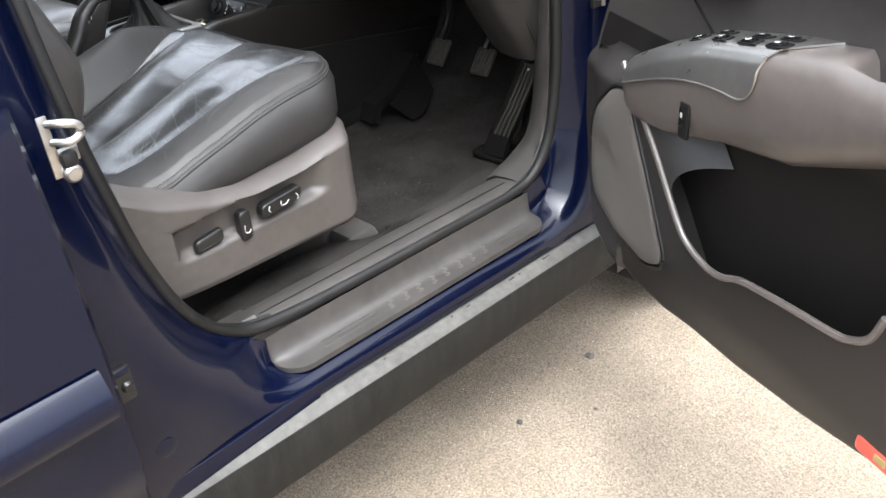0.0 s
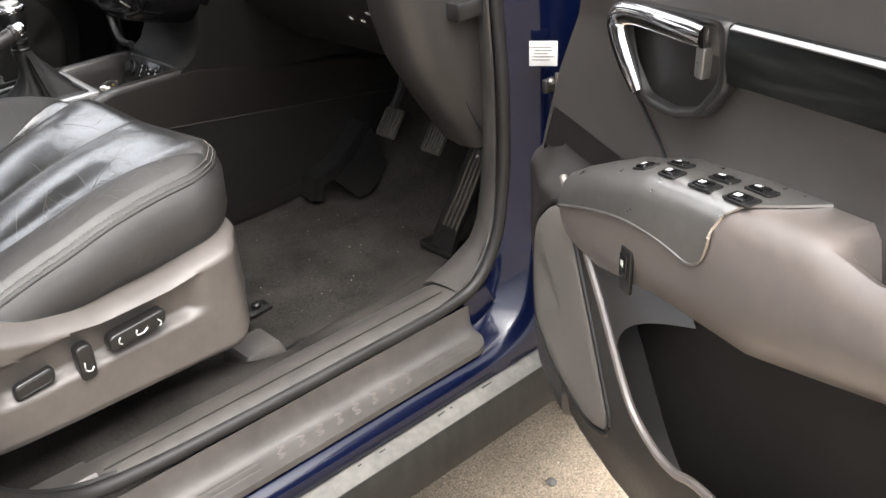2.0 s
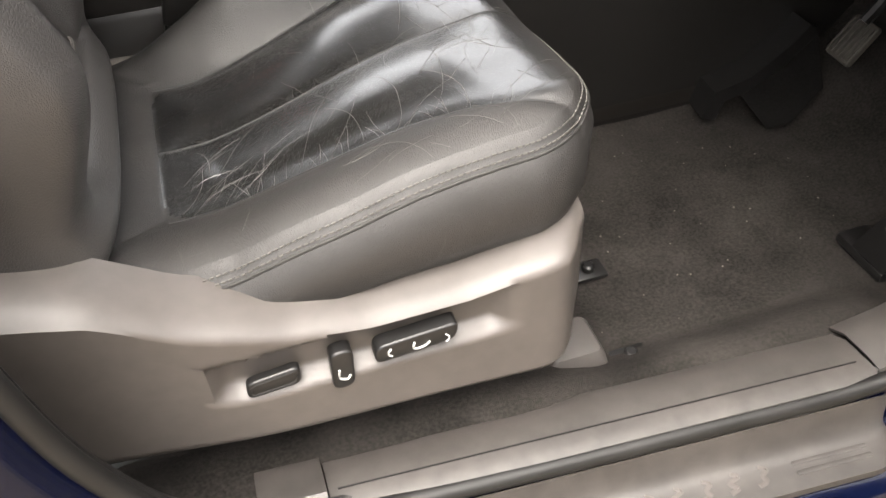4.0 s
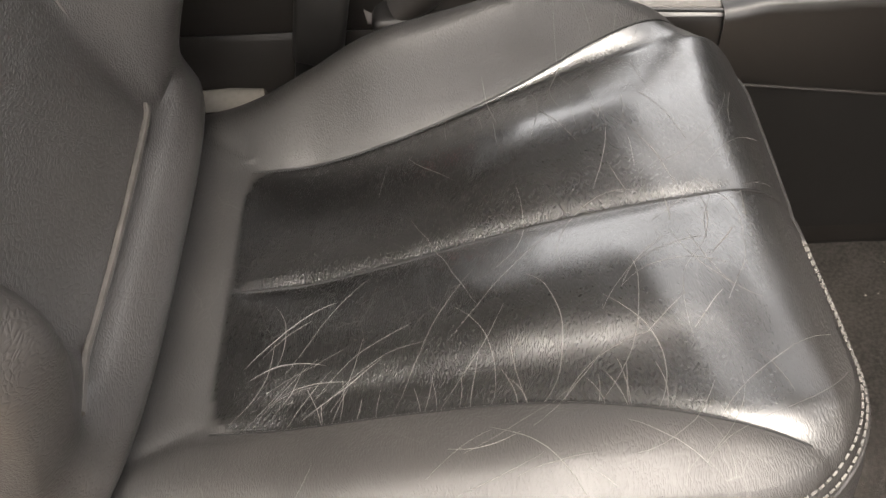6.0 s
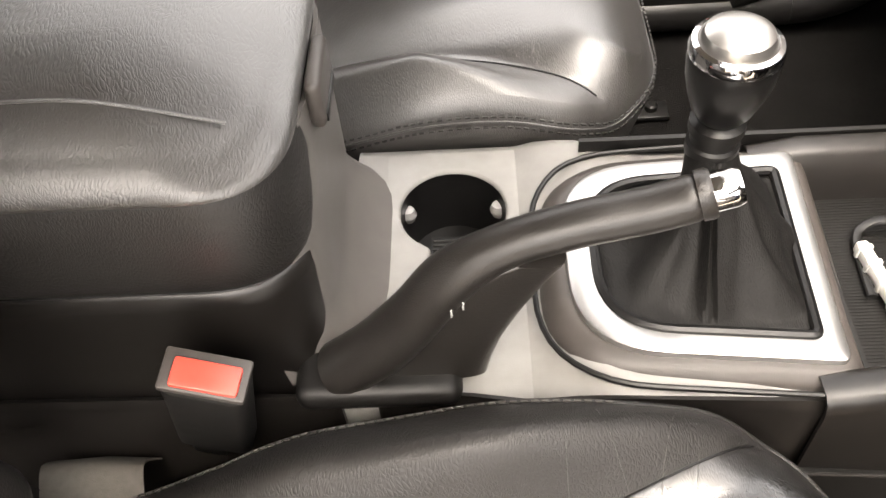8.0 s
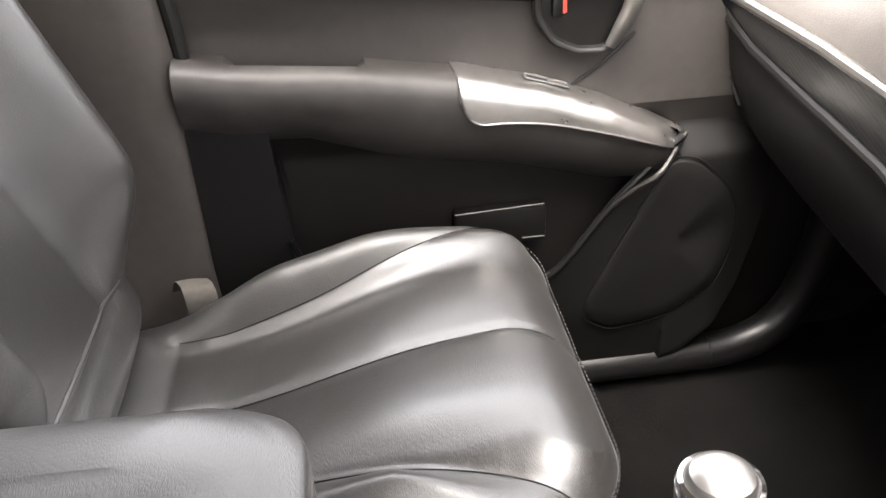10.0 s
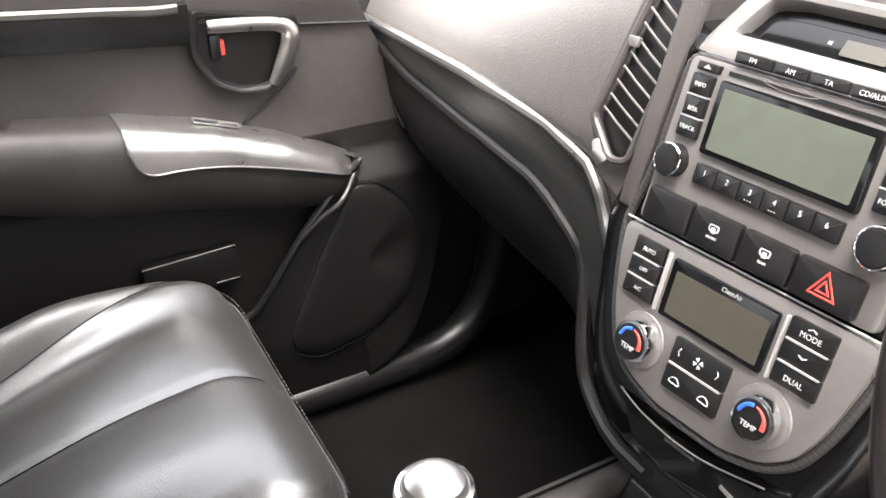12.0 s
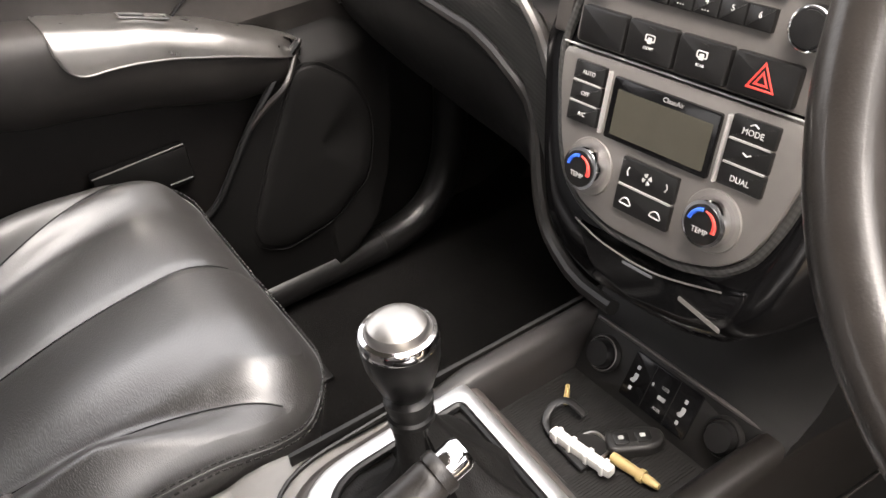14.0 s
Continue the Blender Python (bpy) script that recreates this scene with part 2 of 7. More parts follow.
M_YELLOW = mat("yellow_plastic", (0.32, 0.235, 0.10), 0.4, var=0.15, bump=0.1)
M_STICKER = mat("sticker_paper", (0.38, 0.38, 0.372), 0.5, var=0.05, bump=0.0)
M_IVORY = mat("white_plastic", (0.52, 0.51, 0.485), 0.4, var=0.08, bump=0.1)
M_WOOD = mat("dark_wood_strip", (0.005, 0.0055, 0.0052), 0.12, var=0.5, scale=30, bump=0.0, spec=0.22, aniso=(1.0, 14.0, 14.0))
# One weave in two tones, painting the dash lit and the door strip dark.
M_CARBON = weave("lit_carbon_strip", (0.020, 0.0197, 0.019), (0.042, 0.0412, 0.0398), 85, 0.36, 0.2)
M_STRIP = weave("door_strip", (0.0065, 0.0064, 0.0063), (0.0105, 0.0103, 0.010), 85, 0.2, 0.12)
M_BAND = mat("dull_silver_band", (0.12, 0.116, 0.109), 0.36, metal=0.8, var=0.05, bump=0.1, fine=1800)
# Also covers the far door, where its black stands in for shade.
M_GLOVE = mat("glove_and_shaded_door_plastic", (0.006, 0.0057, 0.0055), 0.6, var=0.15, bump=0.3, fine=1300, spec=0.2)
# Door plastic darkened so the pocket's shade is in the colour.
M_POCKET_SHADE = mat("shaded_pocket_plastic", (0.0115, 0.0101, 0.0094), 0.5, var=0.12, bump=0.4, fine=1300, spec=0.3)
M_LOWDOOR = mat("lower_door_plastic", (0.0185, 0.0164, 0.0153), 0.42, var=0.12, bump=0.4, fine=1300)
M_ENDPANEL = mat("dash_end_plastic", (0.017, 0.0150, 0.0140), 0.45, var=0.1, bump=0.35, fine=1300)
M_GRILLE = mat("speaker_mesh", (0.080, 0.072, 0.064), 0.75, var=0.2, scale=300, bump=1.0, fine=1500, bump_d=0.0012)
M_STONE = mat("pebble", (0.07, 0.065, 0.06), 0.9, var=0.3, bump=0.6)
# Unseen lining, darkened to hold back fill light and reflections.
M_HEAD = mat("headliner", (0.15, 0.144, 0.135), 0.9, var=0.05, bump=0.3)
M_LEATHER_W = leather("worn_black_leather", (0.0132, 0.0119, 0.0111), 0.10, 0.34, 1.0, (0.45, 0.35), 0.12, 0.42, coat_r=0.26, edge=1.7, edge_coat=0.06, coat_ior=3.0, slant=0.34, folds=0.34)
# The driver's hide again, paler to paint in the light on the backrest.
M_LEATHER_B = leather("lit_backrest_leather", (0.027, 0.0245, 0.0231), 0.05, 0.36, 0.6, (0.5, 0.7), 0.8, 0.45)
M_LEATHER = leather("black_leather", (0.039, 0.0362, 0.0338), 0.05, 0.34, 1.0, (0.7, 0.7), 0.75, 0.40, coat_r=0.33, coat_ior=2.4, edge_coat=0.7, folds=0.5, slant=0.5)
M_BOOT = leather("boot_leather", (0.0065, 0.006, 0.0056), 0.0, 0.46, 0.0, (0.25, 0.25), 1.0, 0.3, folds=0.7)
M_LID = leather("lid_vinyl", (0.036, 0.0327, 0.0302), 0.0, 0.40, 1.0, (0.6, 0.6), 1.0, 0.5, coat_r=0.38, edge=1.0, edge_coat=1.0, coat_ior=2.2, folds=0.4, slant=0.35)
M_BOXPAD = leather("box_vinyl", (0.0105, 0.0093, 0.0086), 0.0, 0.38, 0.3, (0.5, 0.5), 1.0, 0.3)
M_WHEEL = mat("wheel_leather", (0.021, 0.0182, 0.0163), 0.30, var=0.12, scale=80, bump=0.35, fine=700, coat=0.35)
M_PIPING = mat("worn_piping_leather", (0.052, 0.047, 0.043), 0.42, var=0.3, bump=0.3)
M_PADWORN = mat("worn_pedal_rubber", (0.030, 0.027, 0.022), 0.6, var=0.4, scale=120, bump=0.6)

def ground_material():
    m = mat("asphalt_gravel", (0.25, 0.21, 0.165), 0.9, var=0.22, scale=160, bump=1.0, fine=260, bump_d=0.006, blot=3, spec=0.2)
    nd, lk = m.node_tree.nodes, m.node_tree.links
    b = nd["Principled BSDF"]
    vo = nd.new("ShaderNodeTexVoronoi"); vo.inputs["Scale"].default_value = 300
    lk.new(nd["Texture Coordinate"].outputs["Object"], vo.inputs["Vector"])
    mr = nd.new("ShaderNodeMapRange"); mr.inputs["From Min"].default_value, mr.inputs["From Max"].default_value = 0.1, 0.9
    lk.new(vo.outputs["Color"], mr.inputs["Value"])
    mx = nd.new("ShaderNodeMix"); mx.data_type = "RGBA"; mx.blend_type = "MULTIPLY"; mx.inputs[0].default_value = 0.6
    rp = nd.new("ShaderNodeValToRGB")
    rp.color_ramp.elements[0].color, rp.color_ramp.elements[1].color = (0.30, 0.28, 0.26, 1), (1.15, 1.1, 1.02, 1)
    rp.color_ramp.elements[0].position, rp.color_ramp.elements[1].position = 0.0, 0.75
    lk.new(mr.outputs["Result"], rp.inputs["Fac"]); lk.new(rp.outputs["Color"], mx.inputs[7])
    old = b.inputs["Base Color"].links[0].from_socket
    lk.new(old, mx.inputs[6]); lk.new(mx.outputs[2], b.inputs["Base Color"])
    return m
M_GROUND = ground_material()

# ---- helpers of this scene ----
def mesh_of(bm, name, smooth=35):
    bmesh.ops.recalc_face_normals(bm, faces=bm.faces)
    me = bpy.data.meshes.new(name)
    bm.to_mesh(me); bm.free()
    if smooth:
        me.shade_smooth()
        me.set_sharp_from_angle(angle=radians(smooth))
    return me

def part(name, bm, material, parent=None, label="", m=None, smooth=35):
    if m is not None:
        bmesh.ops.transform(bm, matrix=m, verts=bm.verts)
    ob = new(name, mesh_of(bm, name, smooth))
    ob.data.materials.append(material)
    if parent is not None:
        ob.parent = parent
    if label:
        ob["label"] = label
    return ob

def thing(name, label, category, group="", kind=""):
    return tagged(new(name), label, category, group, kind)

def from_data(verts, faces):
    bm = bmesh.new()
    vs = [bm.verts.new(v) for v in verts]
    for f in faces:
        bm.faces.new([vs[i] for i in f])
    return bm

def loft(rings, closed=True, caps=True):
    """Skin over rings of equal count."""
    n = len(rings[0])
    verts = [p for r in rings for p in r]
    faces = []
    for i in range(len(rings) - 1):
        for j in range(n if closed else n - 1):
            k = (j + 1) % n
            faces.append((i * n + j, i * n + k, (i + 1) * n + k, (i + 1) * n + j))
    if caps and closed:
        faces.append(tuple(range(n)))
        faces.append(tuple((len(rings) - 1) * n + j for j in range(n)))
    return from_data(verts, faces)

def sheet(rings, thick):
    """An open skin over rings, given thickness behind it."""
    bm = loft(rings, closed=False)
    bmesh.ops.recalc_face_normals(bm, faces=bm.faces)
    bmesh.ops.solidify(bm, geom=bm.faces[:], thickness=thick)
    return bm

def rbox(c, s, r=0.003, seg=2):
    bm = bmesh.new()
    bmesh.ops.create_cube(bm, size=1.0, matrix=Matrix.Translation(c) @ Matrix.Diagonal((*s, 1)))
    if r:
        bmesh.ops.bevel(bm, geom=bm.edges[:], offset=min(r, min(s) * 0.49), segments=seg, affect="EDGES", profile=0.5)
    return bm

def prism(poly, depth, r=0.0015, seg=2):
    """A flat outline in x, y raised to z = depth, with its upper edge rounded."""
    bm = bmesh.new()
    vs = [bm.verts.new((p[0], p[1], 0)) for p in poly]
    f = bm.faces.new(vs)
    if f.normal.z < 0:
        f.normal_flip()
    ext = bmesh.ops.extrude_face_region(bm, geom=[f])
    top = [g for g in ext["geom"] if isinstance(g, bmesh.types.BMVert)]
    bmesh.ops.translate(bm, vec=(0, 0, depth), verts=top)
    if r:
        ed = [e for e in bm.edges if all(v in top for v in e.verts)]
        bmesh.ops.bevel(bm, geom=ed, offset=min(r, abs(depth) * 0.9), segments=seg, affect="EDGES", profile=0.5)
    return bm

def ring_prism(outer, inner, depth):
    """A flat frame between two outlines of equal count."""
    n = len(outer)
    v = [(p[0], p[1], 0) for p in outer] + [(p[0], p[1], 0) for p in inner] + [(p[0], p[1], depth) for p in outer] + [(p[0], p[1], depth) for p in inner]
    fs = []
    for j in range(n):
        k = (j + 1) % n
        fs += [(j, k, n + k, n + j), (2 * n + j, 3 * n + j, 3 * n + k, 2 * n + k), (j, 2 * n + j, 2 * n + k, k), (n + j, n + k, 3 * n + k, 3 * n + j)]
    bm = from_data(v, fs)
    bmesh.ops.recalc_face_normals(bm, faces=bm.faces)
    ed = [e for e in bm.edges if all(abs(q.co.z - depth) < 1e-7 for q in e.verts) and e.calc_face_angle(0) > 1.0]
    bmesh.ops.bevel(bm, geom=ed, offset=abs(depth) * 0.35, segments=2, affect="EDGES", profile=0.5)
    return bm

def smooth_line(pts, n=48, closed=False):
    """Catmull-Rom through points."""
    p = [np.array(q, float) for q in pts]
    m = len(p)
    out = []
    spans = m if closed else m - 1
    for i in range(n if closed else n + 1):
        t = i / n * spans
        k = min(int(t), spans - 1)
        u = t - k
        g = (lambda j: p[j % m]) if closed else (lambda j: p[min(max(j, 0), m - 1)])
        a, b, c, d = g(k - 1), g(k), g(k + 1), g(k + 2)
        out.append(0.5 * (2 * b + (c - a) * u + (2 * a - 5 * b + 4 * c - d) * u * u + (3 * b - a - 3 * c + d) * u ** 3))
    return out

def rounded(poly, r, seg=5):
    """An outline with its corners rounded."""
    out = []
    n = len(poly)
    for i in range(n):
        a, b, c = (np.array(poly[(i + k) % n], float) for k in (-1, 0, 1))
        rr = min(r[i] if isinstance(r, (list, tuple)) else r, 0.45 * np.linalg.norm(a - b), 0.45 * np.linalg.norm(c - b))
        p, q = b + (a - b) / np.linalg.norm(a - b) * rr, b + (c - b) / np.linalg.norm(c - b) * rr
        for k in range(seg + 1):
            t = k / seg
            out.append((1 - t) ** 2 * p + 2 * t * (1 - t) * b + t * t * q)
    return [tuple(o) for o in out]

def rect(x0, y0, x1, y1, r=0.002):
    return rounded([(x0, y0), (x1, y0), (x1, y1), (x0, y1)], r, 4)

def tube(pts, r, n=10, closed=False, flat=1.0, up=(0, 0, 1)):
    """A round or flattened bar along points; r may be a list."""
    pts = [Vector(p) for p in pts]
    m = len(pts)
    rings = []
    for i, p in enumerate(pts):
        a = pts[(i - 1) % m] if closed or i else pts[0]
        b = pts[(i + 1) % m] if closed or i < m - 1 else pts[-1]
        d = (b - a).normalized()
        s = d.cross(Vector(up))
        s = s.normalized() if s.length > 1e-4 else d.orthogonal().normalized()
        t = s.cross(d).normalized()
        rr = float(r[i] if isinstance(r, (list, tuple)) else r)
        rings.append([p + rr * (math.cos(2 * math.pi * k / n) * s + flat * math.sin(2 * math.pi * k / n) * t) for k in range(n)])
    if closed:
        rings.append(rings[0])
        bm = loft(rings, True, False)
        bmesh.ops.remove_doubles(bm, verts=bm.verts, dist=1e-6)
        return bm
    return loft(rings, True, True)

def turned(profile, n=32):
    """A turned body round z from (radius, height) pairs."""
    rings = [[(max(r, 1e-4) * math.cos(2 * math.pi * k / n), max(r, 1e-4) * math.sin(2 * math.pi * k / n), z) for k in range(n)] for r, z in profile]
    return loft(rings)

def letters(text, size, m, material, parent, label=""):
    """Raised lettering in the built-in font, centred, in the x, y plane of m."""
    cu = bpy.data.curves.new("lettering", "FONT")
    cu.body, cu.size, cu.align_x, cu.align_y, cu.extrude, cu.resolution_u = text, size * 0.92, "CENTER", "CENTER", 0.0002, 3
    tmp = new("lettering", cu)
    me = bpy.data.meshes.new_from_object(tmp.evaluated_get(bpy.context.evaluated_depsgraph_get()))
    bpy.data.objects.remove(tmp)
    me.transform(m)
    ob = new("lettering", me)
    me.materials.clear(); me.materials.append(material)
    ob.parent = parent
    if label:
        ob["label"] = label
    return ob

def step(x, a, b):
    t = np.clip((x - a) / (b - a), 0, 1)
    return t * t * (3 - 2 * t)

YC = 0.945
def ys(x, y0):
    """The body side runs slightly outwards towards the front."""
    return y0 - 0.065 * x

# ---- ground ----
def build_ground():
    bm = bmesh.new()
    xs = [-400, -60, -12, -4, -1.5, 0, 0.5, 1, 1.5, 3, 12, 60, 400]
    vs = [[bm.verts.new((x, y, 0)) for y in xs] for x in xs]
    for i in range(len(xs) - 1):
        for j in range(len(xs) - 1):
            bm.faces.new((vs[i][j], vs[i + 1][j], vs[i + 1][j + 1], vs[i][j + 1]))
    g = part("ground", bm, M_GROUND)
    tagged(g, "sunlit pale gravelly asphalt beside the car", "ground", kind="structure")
    rnd = random.Random(4)
    vs, fs = [], []
    for k in range(2600):
        x, y, s = rnd.uniform(-0.5, 1.6), rnd.uniform(-0.9, 0.5), rnd.uniform(0.0012, 0.0034)
        b0, a0 = len(vs), rnd.uniform(0, 6)
        for j in range(5):
            vs.append((x + s * math.cos(a0 + j * 1.257) * rnd.uniform(0.7, 1.3), y + s * math.sin(a0 + j * 1.257) * rnd.uniform(0.7, 1.3), -0.001))
        vs.append((x, y, s * 0.6))
        fs += [(b0 + j, b0 + (j + 1) % 5, b0 + 5) for j in range(5)]
    c = part("grit", from_data(vs, fs), mat("grit", (0.30, 0.26, 0.21), 0.9, var=0.6, scale=20, bump=0.0))
    tagged(c, "loose grit on the asphalt", "grit", kind="stuff")
    for x, y, s in ((0.814, 0.102, 0.012), (0.512, 0.093, 0.008), (0.66, -0.02, 0.005)):
        bm = bmesh.new()
        bmesh.ops.create_icosphere(bm, subdivisions=2, radius=s)
        for v in bm.verts:
            v.co *= 1 + 0.35 * noise.noise(v.co * 90)
            v.co.z *= 0.5
        o = part("pebble", bm, M_STONE, m=Matrix.Translation((x, y, s * 0.35)))
        tagged(o, "small dark pebble lying on the asphalt", "pebble", "pebbles on the ground")
build_ground()

# ---- car body ----
def along(y0, z, x0, x1, n=24):
    return [(x, ys(x, y0), z) for x in np.linspace(x0, x1, n)]

def strip_loft(section, x0, x1, n=24, thick=0.003):
    """A skin with a fixed section (y0, z) carried along the body side."""
    return sheet([[(x, ys(x, y), z) for y, z in section] for x in np.linspace(x0, x1, n)], thick)

def build_body():
    car = thing("car", "dark blue metallic car body with an open driver's doorway", "car")
    clad = part("rocker_cladding", strip_loft([(0.125, 0.446), (0.118, 0.454), (0.112, 0.454), (0.108, 0.446), (0.085, 0.443), (0.074, 0.436), (0.071, 0.42), (0.076, 0.37), (0.085, 0.325), (0.10, 0.305), (0.2, 0.28)], -1.2, 1.1, 60, 0.004), M_CLAD, car, "weathered grey plastic rocker cladding")
    part("dusty_edge", strip_loft([(0.121, 0.4565), (0.117, 0.4585), (0.111, 0.4585), (0.107, 0.451), (0.09, 0.4475), (0.0800, 0.4425), (0.0745, 0.437)], -1.2, 0.98, 50, 0.001), M_LEDGE, clad)
    for k, (x, w) in enumerate([(0.30, 0.007), (0.345, 0.012), (0.47, 0.016), (0.492, 0.006), (0.575, 0.024), (0.13, 0.005)]):
        part("scuff_mark", rbox((x, ys(x, 0.0965), 0.4484), (w, 0.004, 0.0012), 0.0005), M_CLAD, clad)
    # painted flange of the doorway: one skin round B pillar, sill and front pillar
    line = [(-0.245, 0.275, 1.50), (-0.255, 0.215, 1.25), (-0.250, 0.182, 1.05), (-0.235, 0.172, 0.92), (-0.212, 0.172, 0.80), (-0.165, 0.182, 0.68), (-0.09, 0.200, 0.600), (0.0, 0.200, 0.572), (0.2, 0.187, 0.566), (0.4, 0.174, 0.565), (0.57, 0.163, 0.566), (0.655, 0.157, 0.585), (0.705, 0.155, 0.64), (0.727, 0.155, 0.72), (0.738, 0.155, 0.83), (0.735, 0.157, 1.0), (0.72, 0.17, 1.2), (0.70, 0.2, 1.4)]
    sec_b = [(0.003, 0.012), (0.004, 0), (0.02, -0.03), (0.045, -0.066), (0.07, -0.083), (0.10, -0.088), (0.118, -0.090), (0.16, -0.09), (0.30, -0.09)]
    sec_s = [(0.002, 0.012), (0.004, 0), (0.03, -0.004), (0.066, -0.010), (0.073, -0.07), (0.080, -0.090), (0.092, -0.096), (0.115, -0.096), (0.14, -0.08)]
    sec_a = [(0.003, 0.010), (0.004, 0), (0.010, -0.012), (0.022, -0.020), (0.036, -0.052), (0.055, -0.068), (0.080, -0.078), (0.12, -0.105), (0.2, -0.115)]
    pts = smooth_line(line, 150)
    rows = []
    for i, p in enumerate(pts):
        a, b = pts[max(0, i - 1)], pts[min(len(pts) - 1, i + 1)]
        t = Vector((b[0] - a[0], 0, b[2] - a[2])).normalized()
        o = Vector((t.z, 0, -t.x))
        ws_ = step(i, 50, 62) * (1 - step(i, 86, 108))
        wa = step(i, 86, 108)
        row = []
        for k in range(9):
            d = sec_b[k][0] * (1 - ws_ - wa) + sec_s[k][0] * ws_ + sec_a[k][0] * wa
            dy = sec_b[k][1] * (1 - ws_ - wa) + sec_s[k][1] * ws_ + sec_a[k][1] * wa
            zz = p[2] + o.z * d
            if k >= 3:
                zz = zz * (1 - ws_) + ws_ * (0.496, 0.4885, 0.483, 0.474, 0.455, 0.445)[k - 3]
            row.append((max(-0.385, p[0] + o.x * d), p[1] + dy, max(0.445, zz)))
        rows.append(row)
    part("door_aperture", sheet(rows, 0.003), M_PAINT, car, "dark blue painted doorway flange", smooth=60)
    part("body_side", rbox((-0.20, 0.105, 0.445), (0.38, 0.01, 0.07), 0.002), M_PAINT, car)
    skin = []
    for z in np.linspace(0.44, 1.12, 26):
        bulge = -0.028 * math.sin(math.pi * np.clip((z - 0.44) / 0.68, 0, 1)) ** 0.8 + (0.012 if z < 0.6 else 0)
        skin.append([(x, 0.035 + bulge + 0.03 * (max(0, x + 0.36) / 0.02), z) for x in (-1.3, -1.0, -0.7, -0.5, -0.42, -0.375, -0.36, -0.352)])
    rear = part("rear_door_skin", sheet(skin, 0.02), M_PAINT, car)
    moul = [[(x, 0.004 - d, z + 0.02 * (-0.36 - x)) for d, z in ((0, 0.802), (0.004, 0.800), (0.022, 0.768), (0.024, 0.752), (0.018, 0.738), (0, 0.734))] for x in (-1.2, -0.9, -0.6, -0.45, -0.372)]
    part("side_moulding", loft(moul), M_PAINT, rear, "glossy blue side moulding")
    # striker and check bracket on the jamb
    st = part("door_striker", rbox((-0.318, 0.066, 1.055), (0.012, 0.004, 0.075), 0.0015), M_STEEL, car, "bright steel door striker")
    part("striker_loop", tube(smooth_line([(-0.316, 0.068, 1.082), (-0.300, 0.052, 1.082), (-0.287, 0.05, 1.076), (-0.287, 0.05, 1.066), (-0.300, 0.052, 1.060), (-0.316, 0.068, 1.060)], 24), 0.005, 10), M_STEEL, st)
    part("striker_plate", rbox((-0.305, 0.068, 1.040), (0.034, 0.006, 0.020), 0.003), M_STEEL, st)
    part("striker_bolt", turned([(0.0, 0), (0.011, 0), (0.011, 0.006), (0.008, 0.009), (0, 0.009)], 20), M_STEEL, st, m=Matrix.Translation((-0.304, 0.066, 1.019)) @ pose(0, 0, 0, 90, 0, 0))
    part("striker_bumper", rbox((-0.303, 0.064, 1.037), (0.020, 0.016, 0.020), 0.006), M_RUBBER, st)
    br = part("moulding_clip", rbox((-0.337, 0.045, 0.735), (0.026, 0.014, 0.052), 0.003), M_BLACK, car)
    part("clip_bolt", turned([(0, 0), (0.009, 0), (0.009, 0.004), (0.006, 0.008), (0, 0.008)], 16), M_BLACK, br, m=Matrix.Translation((-0.334, 0.040, 0.732)) @ pose(0, 0, 0, 90, 0, 0))
    part("clip_plate", rbox((-0.338, 0.038, 0.756), (0.022, 0.003, 0.008), 0.001), M_PAINT, br)
    part("body_plug", turned([(0, 0), (0.016, 0), (0.016, 0.002), (0.012, 0.004), (0, 0.003)], 24), M_PAINT, car, m=Matrix.Translation((-0.292, 0.0925, 0.556)) @ pose(0, 0, 0, 90, 0, 0))
    fen = [[(x, 0.02 - 0.01 * math.sin(3 * (z - 0.4)), z) for x in (0.80, 0.9, 1.1, 1.5)] for z in np.linspace(0.30, 1.1, 12)]
    part("front_fender", sheet(fen, 0.003), M_PAINT, car)
    hg = part("door_hinge", rbox((0.762, 0.074, 0.938), (0.028, 0.012, 0.024), 0.004), M_DARK, car, "greasy steel door hinge")
    part("hinge_pin", turned([(0, -0.014), (0.005, -0.014), (0.005, 0.014), (0, 0.014)], 16), M_STEEL, hg, m=Matrix.Translation((0.774, 0.066, 0.942)))
    part("hinge_bolt", turned([(0, 0), (0.006, 0), (0.005, 0.005), (0, 0.005)], 6), M_STEEL, hg, m=Matrix.Translation((0.758, 0.068, 0.947)) @ pose(0, 0, 0, 90, 0, 0))
    # weatherstrip round the opening
    ws = part("weatherstrip", tube(smooth_line([(x, y - 0.003, z - (0.005 if z < 0.62 else 0.0)) for x, y, z in line], 140), 0.0112, 12, up=(0, 1, 0)), M_RUBBER, car, "black rubber weatherstrip")
    part("weatherstrip_lip", tube(smooth_line([(x, y + 0.012, z - 0.002) for x, y, z in line], 140), 0.006, 8, up=(0, 1, 0)), M_RUBBER, ws)
    # roof, far side, rear and front close the cabin
    # Unseen roof, its edges and grey chosen for the light in the cabin.
    roof = []
    for x in np.linspace(-1.6, 0.23, 12):
        roof.append([(x, y, 1.66 - 0.25 * abs((y - YC) / 0.7) ** 4 * 0.35 - 0.04 * ((x + 0.5) / 1.0) ** 2) for y in np.linspace(0.40, 1.49, 11)])
    part("roof_lining", sheet(roof, 0.03), M_HEAD, car, "unseen grey roof lining shaping the cabin light")
    part("rear_bulkhead", rbox((-1.62, YC, 0.78), (0.05, 1.75, 0.76), 0.01), M_DARK, car)
    part("far_side_panel", rbox((-0.9, 1.80, 0.75), (1.2, 0.06, 0.80), 0.01), M_DARK, car)
